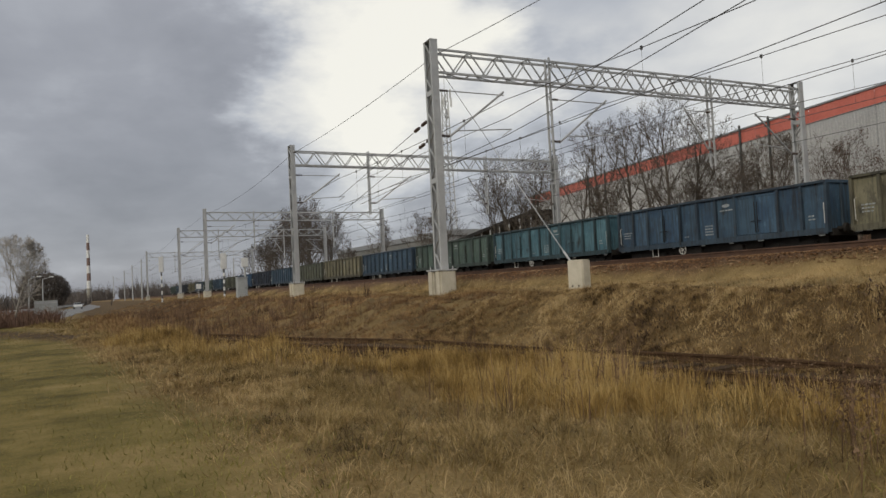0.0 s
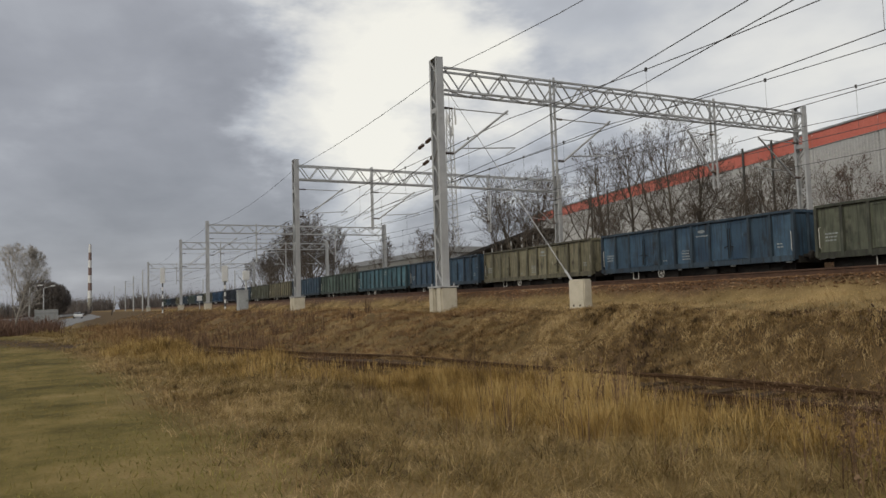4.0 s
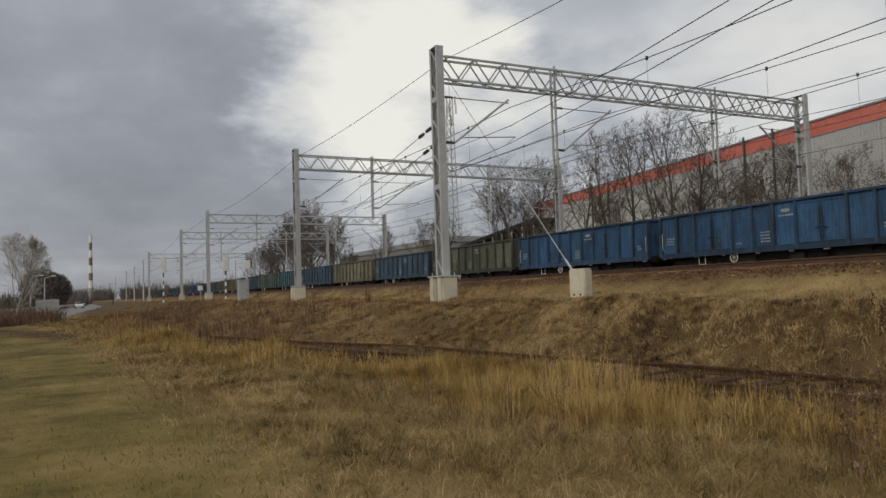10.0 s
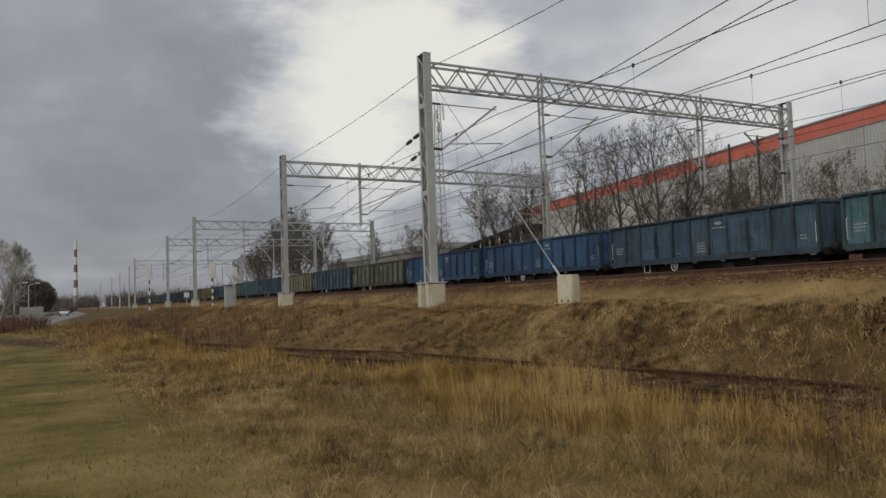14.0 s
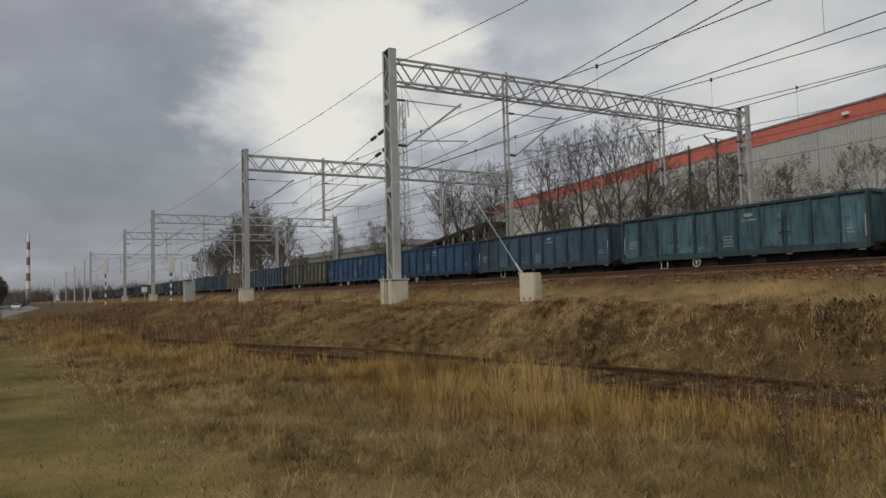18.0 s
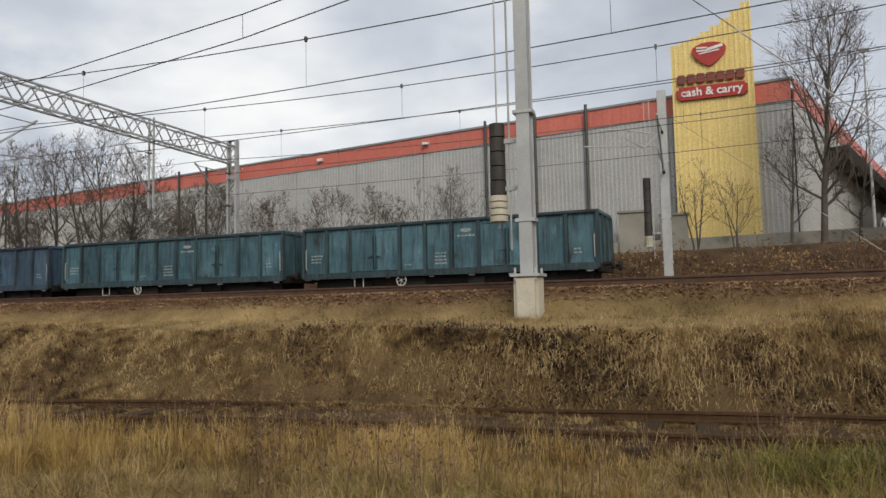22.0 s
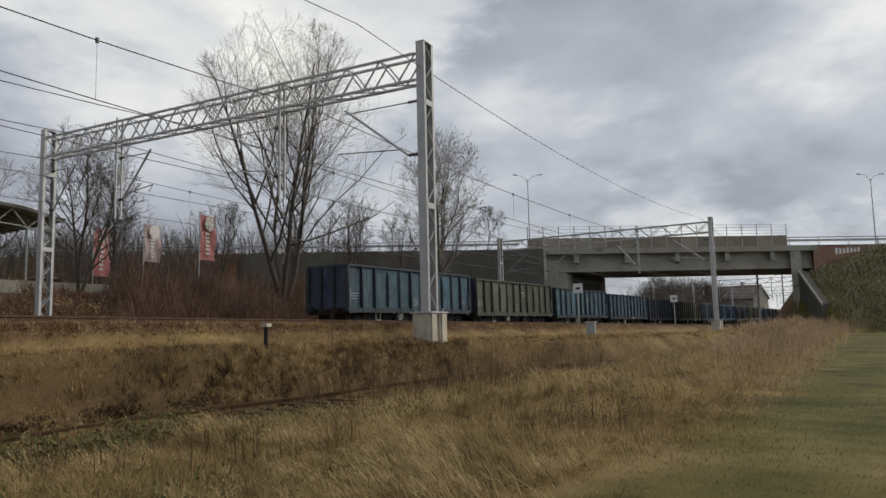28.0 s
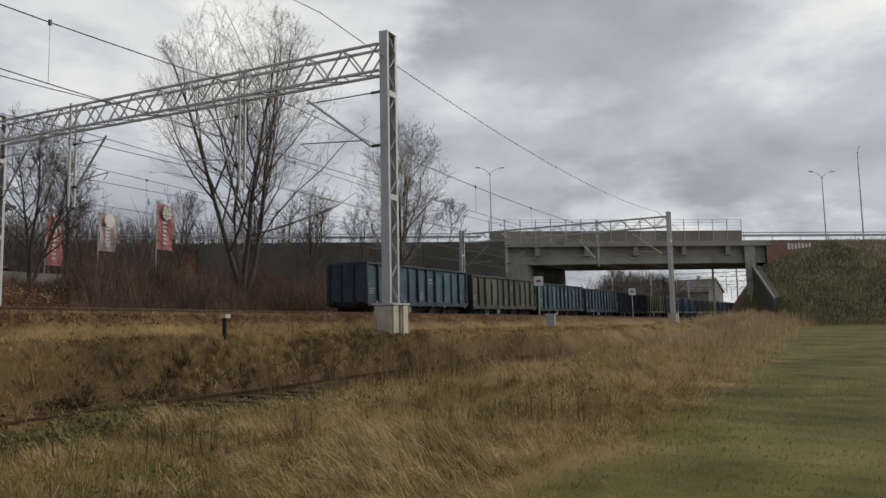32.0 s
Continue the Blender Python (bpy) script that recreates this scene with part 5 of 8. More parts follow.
# ---- the road bridge ----
BRC = mat("bridge_concrete", (0.30, 0.292, 0.255), (0.40, 0.39, 0.345), 0.35, 0.9, 0, 0.2, 18, 0.05, stain=(0.13, 0.125, 0.11), stain_at=0.58, stain_scale=0.5)
BRW = mat("grimy_wall_concrete", (0.095, 0.09, 0.078), (0.145, 0.138, 0.12), 0.35, 0.9, 0, 0.2, 18, 0.06, stain=(0.075, 0.07, 0.06), stain_at=0.55, stain_scale=0.5)
BRUST = mat("rusty_screen", (0.24, 0.21, 0.17), (0.33, 0.29, 0.235), 0.7, 0.85, 0, 0.15, 20, 0.25, stain=(0.24, 0.12, 0.07), stain_at=0.64, stain_scale=0.6)
BRD = mat("dark_bridge_concrete", (0.07, 0.068, 0.06), (0.12, 0.115, 0.10), 0.4, 0.95, 0, 0.2, 18)
ENDW = mat("faded_orange_wall", (0.26, 0.135, 0.095), (0.29, 0.20, 0.16), 0.8, 0.9, 0, 0.1, 14, 0.05, stain=(0.20, 0.19, 0.17), stain_at=0.55)
ASPH = mat("asphalt", (0.045, 0.045, 0.046), (0.06, 0.06, 0.06), 1, 0.9, 0, 0.3)


def bridge_point(q, p, z):
    return Vector((BR_L[0] + BR_D[0] * q - BR_D[1] * p, BR_L[1] + BR_D[1] * q + BR_D[0] * p, z))


def bridge_box(bm, q0, q1, p0, p1, z0, z1):
    v = [bm.verts.new(bridge_point(q + 0.723 * max(p, 0.0), p, z)) for q in (q0, q1) for p in (p0, p1) for z in (z0, z1)]
    for f in ((0, 1, 3, 2), (4, 6, 7, 5), (0, 4, 5, 1), (2, 3, 7, 6), (0, 2, 6, 4), (1, 5, 7, 3)):
        bm.faces.new([v[i] for i in f])


def slab(bm, q0, q1, ends, z_low):
    """An upright slab between two ends (p, top) with a sloping top; without a foot it is a thin coping."""
    v = [bm.verts.new(bridge_point(q, p, z)) for p, top in ends for q in (q0, q1) for z in ((top - 0.3 if z_low is None else z_low), top)]
    for f in ((0, 1, 3, 2), (4, 6, 7, 5), (0, 4, 5, 1), (2, 3, 7, 6), (0, 2, 6, 4), (1, 5, 7, 3)):
        bm.faces.new([v[i] for i in f])


def build_bridge():
    b = thing("road_bridge", "stained concrete girder road bridge over the railway with screens and railings", "bridge")
    bm = bmesh.new()
    bridge_box(bm, -2.0, 38.2, -0.5, 13.0, 10.45, 11.10)
    part("deck", bm, BRC, b)
    for i in range(5):
        bm = bmesh.new()
        p = 0.55 + i * 2.8
        bridge_box(bm, 0.5, 37.6, p, p + 0.7, 8.45, 10.545)
        bridge_box(bm, 0.5, 37.6, p - 0.25, p + 0.95, 8.25, 8.6)
        part("girder", bm, BRC, b)
    for q in (6.5, 13.0, 19.5, 26.0, 32.0):
        bm = bmesh.new()
        bridge_box(bm, q, q + 0.6, -0.3, 0.50, 9.3, 10.44)
        part("bracket", bm, BRC, b)
    bm = bmesh.new()
    bridge_box(bm, 34.6, 36.0, -0.35, 12.6, 4.0, 10.54)
    bridge_box(bm, 34.9, 36.4, -0.5, 12.8, -1.0, 7.7)
    part("abutment", bm, BRC, b)
    bm = bmesh.new()
    bridge_box(bm, 2.6, 5.4, 0.2, 1.6, -1.0, 8.2)
    bridge_box(bm, -0.5, 4.4, 0.1, 12.8, 4.0, 9.6)
    part("abutment", bm, BRC, b)
    # recessed abutment: the shade beneath the deck is put into its colour
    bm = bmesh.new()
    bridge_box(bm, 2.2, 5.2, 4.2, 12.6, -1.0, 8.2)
    part("abutment", bm, BRD, b, "inner abutment, under-bridge shade put into its dark colour")
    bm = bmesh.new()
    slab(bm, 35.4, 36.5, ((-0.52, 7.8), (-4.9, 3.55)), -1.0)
    part("wing_wall", bm, BRD, b, "dark wing wall")
    bm = bmesh.new()
    slab(bm, 35.34, 35.62, ((-0.52, 7.95), (-5.0, 3.62)), None)
    part("coping", bm, OLDCONC, b, "pale sloping coping of the wing wall")
    bm = bmesh.new()
    bridge_box(bm, 37.62, 46.5, -0.45, 1.4, 5.5, 10.42)
    bridge_box(bm, 38.25, 46.5, -0.45, 1.4, 10.42, 11.02)
    part("end_wall", bm, ENDW, b, "faded orange painted end wall")
    for i in range(7):
        bm = bmesh.new()
        q = 40.6 + 0.5 * i
        bridge_box(bm, q, q + 0.32, -0.46, -0.452, 9.9 + 0.05 * i, 10.75 - 0.06 * (i % 3))
        part("painted_mark", bm, WHITE, b, "pale painted mark")
    # screen panels, mesh above, railing posts
    n = 17
    for i in range(n):
        q0, q1 = 0.8 + 33.7 * i / n, 0.8 + 33.7 * (i + 1) / n
        bm = bmesh.new()
        bridge_box(bm, q0 + 0.02, q1 - 0.02, 0.10, 0.16, 11.11, 12.52)
        part("screen_panel", bm, BRUST, b)
        bm = bmesh.new()
        bridge_box(bm, q0 - 0.05, q0 + 0.05, 0.02, 0.095, 11.0, 14.0)
        part("screen_post", bm, GALV, b)
        bm = bmesh.new()
        for z in (12.8, 13.2, 13.6, 13.95):
            bar(bm, bridge_point(q0, 0.06, z), bridge_point(q1, 0.06, z), 0.035)
        part("screen_rail", bm, GALV, b)
    bm = bmesh.new()
    bridge_box(bm, 34.45, 34.55, 0.02, 0.095, 11.0, 14.0)
    part("screen_post", bm, GALV, b)
    for q0, q1 in ((-62, -0.2), (34.7, 75)):
        for z, h in ((12.25, 0.12), (11.85, 0.30)):
            bm = bmesh.new()
            bar(bm, bridge_point(q0, 0.3, z), bridge_point(q1, 0.3, z), 0.06, h)
            part("guard_rail", bm, GALV, b, "pale steel guard rail")
        for q in np.arange(q0, q1, 4.0):
            bm = bmesh.new()
            bridge_box(bm, q, q + 0.1, 0.34, 0.44, 11.0, 12.3)
            part("rail_post", bm, GALV, b)
    bm = bmesh.new()
    bridge_box(bm, -80, 120, 1.5, 11.5, 11.0, 11.36)
    part("carriageway", bm, ASPH, b)
    return b


build_bridge()


def approach_wall():
    w = new("wall_approach")
    tagged(w, "long stained concrete wall along the road embankment", "wall", kind="structure")
    for i in range(8):
        bm = bmesh.new()
        bridge_box(bm, 2.2 - 5 * (i + 1) + 0.02, 2.2 - 5 * i - 0.02, -2.6, -0.6, 3.0, 10.9 - 0.02 * i)
        part("wall_section", bm, BRW, w)


approach_wall()


def street_lamp(q, p, h, arms, base=None):
    l = thing("street_lamp", "grey street lamp with curved arms beside the bridge road", "street lamp", "street lamps")
    b = bridge_point(q, p, 11.3 if base is None else base)
    bm = bmesh.new()
    tube(bm, [b, b + Vector((0, 0, h * 0.5)), b + Vector((0, 0, h))], [0.10, 0.08, 0.05], 8)
    part("pole", bm, GALV, l)
    d = Vector((BR_D[0], BR_D[1], 0))
    for s in arms:
        t = b + Vector((0, 0, h))
        bm = bmesh.new()
        tube(bm, [t + Vector((0, 0, -0.6)), t + d * s * 0.25, t + d * s * 0.8 + Vector((0, 0, 0.42)), t + d * s * 1.5 + Vector((0, 0, 0.62))], 0.035, 6)
        a = part("arm", bm, GALV, l)
        bm = bmesh.new()
        c = t + d * s * 1.55 + Vector((0, 0, 0.62))
        bar(bm, c - d * 0.1 * s, c + d * s * 0.55 + Vector((0, 0, 0.06)), 0.22, 0.10)
        part("lamp_head", bm, ROOFG, a)


def lamp_post(x, y, top):
    l = thing("lamp_post", "slim grey lamp post behind the trees", "street lamp", "street lamps")
    z = float(ground_z(x, y))
    bm = bmesh.new()
    tube(bm, [(x, y, z - 0.1), (x, y, top)], [0.09, 0.05], 8)
    part("pole", bm, GALV, l)
    bm = bmesh.new()
    box(bm, x - 0.28, y - 0.15, top - 0.05, x + 0.28, y + 0.1, top + 0.12)
    part("lamp_head", bm, ROOFG, l)


lamp_post(8.5, 48.0, 16.0)
street_lamp(3.5, 12.0, 11.2, (-1, 1))
street_lamp(55.0, 12.0, 11.0, (-1, 1))
street_lamp(53.5, 2.0, 12.4, (0.2,))
street_lamp(-10.0, 12.0, 8.2, (-1,))
street_lamp(-34.0, 12.0, 8.2, (-1,))


# ---- single masts, weights, guys and blocks ----
def anchor_block(x, y, w, z0, z1, rz):
    b = thing("anchor_block", "pale concrete anchor block for a mast guy, set in grass", "concrete block", "anchor blocks")
    bm = bmesh.new()
    box(bm, -w / 2, -w * 0.3, z0 - 0.35, w / 2, w * 0.3, z1)
    bmesh.ops.bevel(bm, geom=bm.edges[:], offset=0.03, segments=2, affect="EDGES")
    part("block", bm, CONC, b)
    for dx in (0.2, -0.2):
        bm = bmesh.new()
        tube(bm, [(dx * w, -w * 0.3 - 0.004, z0 + 0.22), (dx * w, -w * 0.3 + 0.03, z0 + 0.22)], 0.03, 8)
        part("lifting_hole", bm, UNDER, b, "dark lifting hole")
        if w > 0.57:
            break
    b.matrix_basis = pose(x, y, 0, 0, 0, rz)
    return b


def guy(p, q, r=0.013):
    g = thing("guy_rod", "straight steel guy rod from a mast to its anchor", "guy wire", "guys")
    bm = bmesh.new()
    mid = Vector(p).lerp(Vector(q), 0.48)
    tube(bm, [mid, q], r, 6)
    part("rod", bm, GALV, g)
    bm = bmesh.new()
    tube(bm, [p, mid], 0.008, 6)
    part("wire", bm, WIRE, g, "thin dark guy wire")
    bm = bmesh.new()
    d = (Vector(q) - Vector(p)).normalized()
    tube(bm, [Vector(q) - d * 0.45, Vector(q) + d * 0.05], 0.03, 8)
    part("turnbuckle", bm, GALV, g)


anchor_block(-15.76, 11.95, 0.54, 1.14, 2.05, 12)
guy((-23.75, 12.15, 9.6), (-16.02, 11.9, 2.0))
anchor_block(4.22, 10.75, 0.58, 1.25, 2.02, -14)
guy((-2.95, 12.2, 9.03), (4.0, 10.78, 1.98))


def tension_weights(g, x, y, z0, z1, r=0.14, ztop=TOP_Z - 0.4):
    n = 5
    for i in range(n):
        bm = bmesh.new()
        a, b = z0 + (z1 - z0) * i / n, z0 + (z1 - z0) * (i + 1) / n - 0.02
        tube(bm, [(x, y, a), (x, y, b)], r if i else r * 1.05, 16)
        part("iron_weight", bm, DARKW, g, "dark cast weight")
    for i in range(4):
        bm = bmesh.new()
        tube(bm, [(x, y, z0 - 0.12 * (i + 1)), (x, y, z0 - 0.12 * i - 0.02)], r * 1.15, 16)
        part("concrete_weight", bm, CONC, g, "pale concrete disc")
    bm = bmesh.new()
    tube(bm, [(x, y, z0 - 0.6), (x, y, ztop)], 0.016, 6)
    tube(bm, [(x + 0.22, y, z0 - 1.0), (x + 0.22, y, ztop)], 0.02, 6)
    part("weight_rod", bm, GALV, g)
    for z in (z0 + 0.1, (z0 + z1) / 2 + 0.3):
        bm = bmesh.new()
        bar(bm, (x, y, z), (x + 0.5, y - 0.05, z), 0.05, 0.08)
        part("guide_clamp", bm, GALV, g)


DARKW = mat("dark_cast_iron", (0.035, 0.032, 0.030), (0.06, 0.055, 0.05), 4, 0.7, 0.2, 0.1)


def mast(x, y, top, plate, rz, wide=0.30, twin=True):
    """A plain boxed channel mast."""
    g = thing("catenary_mast", "galvanised channel mast on a concrete footing with tension weights", "mast", "masts along the line")
    bm = bmesh.new()
    m = pose(x, y, 0, 0, 0, rz)
    box(bm, -wide / 2, -0.012, plate, wide / 2, 0.0, top, m)
    part("front_flange", bm, GALV, g)
    for sx in (-wide / 2, wide / 2 - 0.012):
        bm = bmesh.new()
        box(bm, sx, 0.001, plate, sx + 0.012, 0.2, top, m)
        part("web", bm, GALV, g)
    bm = bmesh.new()
    box(bm, -wide / 2 - 0.02, 0.2005, plate, wide / 2 + 0.02, 0.212, top, m)
    part("back_flange", bm, GALV, g)
    for z in (plate + 0.9, plate + 2.8, plate + 5.2):
        bm = bmesh.new()
        box(bm, -wide / 2 - 0.06, -0.03, z, wide / 2 + 0.06, 0.24, z + 0.06, m)
        part("clamp", bm, GALV, g)
    footing(g, x, y + 0.1, plate, rz, twin)
    return g


m0 = mast(-3.08, 12.2, 11.6, PLATE_Z, 0, 0.23, False)
tension_weights(m0, -3.62, 12.45, 3.55, 4.85)
m1 = mast(-2.0, 32.1, 10.62, 2.3, 0, 0.34, False)
cantilever(m1, (-2.0, 32.1, 2.0), CONTACT_H - 0.15, MESSENGER_H - 0.2, (0, 29.4 - 32.1, 0), (1, 0, 0))
tension_weights(m1, -2.75, 32.2, 4.4, 6.9, 0.16)
for pts in (((-2.1, 31.9, 8.65), (-3.6, 30.6, 8.75), (-4.4, 30.3, 8.72)), ((-3.55, 30.65, 8.75), (-3.55, 30.6, 8.4)), ((-2.2, 31.6, 8.6), (-2.7, 31.0, 7.95), (-3.5, 30.6, 8.45)), ((-2.1, 31.9, 8.15), (-5.0, 29.9, 8.02))):
    bm = bmesh.new()
    tube(bm, pts, 0.028, 6)
    part("registration_arm", bm, GALV, m1)
guy((-1.9, 32.1, 9.6), (7.4, 32.4, 2.2))


def far_mast(x, y, top):
    g = thing("catenary_mast", "slim grey mast beside the line", "mast", "masts along the line")
    bm = bmesh.new()
    z = float(ground_z(x, y))
    tube(bm, [(x, y, z - 0.2), (x, y, top)], [0.16, 0.11], 8)
    part("column", bm, GALV, g)
    bm = bmesh.new()
    bar(bm, (x, y, top - 0.6), (x, y + 2.6, top - 1.3), 0.07)
    bar(bm, (x, y, top - 1.9), (x, y + 2.4, top - 1.4), 0.05)
    part("bracket", bm, GALV, g)


for x, y in ((-175, 13), (-205, 13), (-240, 13), (-290, 12), (-180, 34), (-230, 34), (105, -9), (110, 12), (140, -16), (146, 6), (180, -24), (190, -4)):
    far_mast(x, y, 10.4)


# ---- wires ----
def wire(name, label, pts, r, group):
    w = thing(name, label, "wire", group)
    bm = bmesh.new()
    tube(bm, pts, r, 5)
    part("strand", bm, WIRE, w)
    return w


SUPPORTS = (-240.0, -205.0, -150.0, -101.1, -79.1, -44.5, -24.0, 23.0, 66.0, 108.0, 150.0)


def sagging(o, zs, sag, n=12, ends=SUPPORTS, shift=0.0):
    pts = []
    for a, b in zip(ends, ends[1:]):
        for i in range(n):
            t = i / n
            s = a + (b - a) * t
            x, y, h = on_line(s, o + shift * math.sin(s * 0.13))
            k = min(1.0, ((b - a) / 46.0) ** 2)
            pts.append((x, y, rail_z(s) + zs - 4 * sag * k * t * (1 - t)))
    return pts


def build_wires():
    for o, ch, mh, sg in zip(WIRED, CONTACTS, MESSENGERS, SAGS):
        con = sagging(o, ch, 0.03)
        mes = sagging(o, mh, sg)
        w = wire("contact_wire", "thin copper contact wire above the track", con, 0.013, "overhead wires")
        m = wire("messenger_wire", "sagging messenger wire with droppers", mes, 0.015, "overhead wires")
        for i in range(0, len(con), 2):
            if -110 < con[i][0] < 90 and i % 12:
                bm = bmesh.new()
                tube(bm, [mes[i], con[i]], 0.006, 4)
                part("dropper", bm, WIRE, m)
                bm = bmesh.new()
                box(bm, mes[i][0] - 0.03, mes[i][1] - 0.03, mes[i][2] - 0.06, mes[i][0] + 0.03, mes[i][1] + 0.03, mes[i][2] + 0.06)
                part("clamp", bm, WIRE, m)
    wire("feeder_wire", "feeder cable along the mast tops", sagging(12.2, 8.1, 0.95, ends=(-240.0, -150.0, -101.1, -79.1, -44.5, -24.0, 21.5, 64.0, 108.0)), 0.012, "overhead wires")
    # the overlapping pair that is drawn aside to the tension weights
    top = [(-44.5, 16.6, 8.55), (-24.0, 15.15, 7.92), (-16.7, 14.16, 7.93), (-9.6, 13.18, 8.13), (-3.1, 12.3, 8.62)]
    low = [(-44.5, 16.6, 7.0), (-24.0, 15.15, 7.25), (-15.3, 13.96, 7.37), (-9.6, 13.18, 7.58), (-3.1, 12.3, 8.12)]
    wire("anchor_wire", "tensioned wire running to a mast top", top, 0.014, "overhead wires")
    wire("anchor_wire", "tensioned wire running to a mast top", low, 0.014, "overhead wires")
    wire("dropper_wire", "short dropper between two tensioned wires", [(-9.6, 13.18, 8.13), (-9.6, 13.18, 7.58)], 0.007, "overhead wires")


build_wires()


def strain_wire(p, q):
    w = thing("strain_wire", "tensioned wire with dark insulators at a portal column", "wire", "overhead wires")
    p, q = Vector(p), Vector(q)
    bm = bmesh.new()
    tube(bm, [p, q], 0.014, 5)
    part("strand", bm, WIRE, w)
    for f in (0.05, 0.10):
        bm = bmesh.new()
        insulator(bm, p.lerp(q, f), p.lerp(q, f + 0.03), 0.075)
        part("insulator", bm, INSUL, w, "dark ribbed insulator")


strain_wire((-24.15, 12.1, 7.9), (-44.4, 15.1, 7.4))
strain_wire((-24.15, 12.3, 7.3), (-44.4, 15.2, 6.4))


# ---- plants ----
BARK = mat("grey_brown_bark", (0.07, 0.058, 0.048), (0.125, 0.108, 0.09), 3, 0.9, 0, 0.3, 30, 0.15)
BARKP = mat("pale_bark", (0.20, 0.185, 0.16), (0.30, 0.28, 0.25), 3, 0.9, 0, 0.3, 30, 0.12)
TWIG = mat("twig", (0.072, 0.057, 0.047), (0.125, 0.102, 0.085), 2, 0.9, 0, 0, 30, 0.2)
TWIGP = mat("pale_twig", (0.22, 0.20, 0.175), (0.33, 0.30, 0.265), 2, 0.9, 0, 0, 30, 0.15)
TWIGB = mat("birch_twig", (0.34, 0.31, 0.28), (0.46, 0.43, 0.39), 2, 0.9, 0, 0, 30, 0.1)
LEAFB = mat("withered_leaf", (0.075, 0.035, 0.028), (0.13, 0.065, 0.05), 4, 0.9, 0, 0)


def tubes(branches, n):
    """One mesh of many tapered branches: lists of (points, radii)."""
    V, F, at = [], [], 0
    ang = np.arange(n) * 2 * np.pi / n
    ca, sa = np.cos(ang)[None, :, None], np.sin(ang)[None, :, None]
    for P, R in branches:
        P = np.asarray(P)
        k = len(P)
        d = np.gradient(P, axis=0)
        d /= np.linalg.norm(d, axis=1)[:, None] + 1e-9
        ref = np.where(np.abs(d[:, 2:3]) < 0.9, np.array([[0, 0, 1.0]]), np.array([[1.0, 0, 0]]))
        s = np.cross(d, ref)
        s /= np.linalg.norm(s, axis=1)[:, None] + 1e-9
        t = np.cross(s, d)
        V.append((P[:, None] + np.asarray(R)[:, None, None] * (ca * s[:, None] + sa * t[:, None])).reshape(-1, 3))
        i = np.arange(k - 1)[:, None] * n + np.arange(n)[None]
        j = np.arange(k - 1)[:, None] * n + (np.arange(n)[None] + 1) % n
        F.append((np.stack([i, j, j + n, i + n], -1) + at).reshape(-1, 4))
        at += k * n
    return np.concatenate(V), np.concatenate(F)


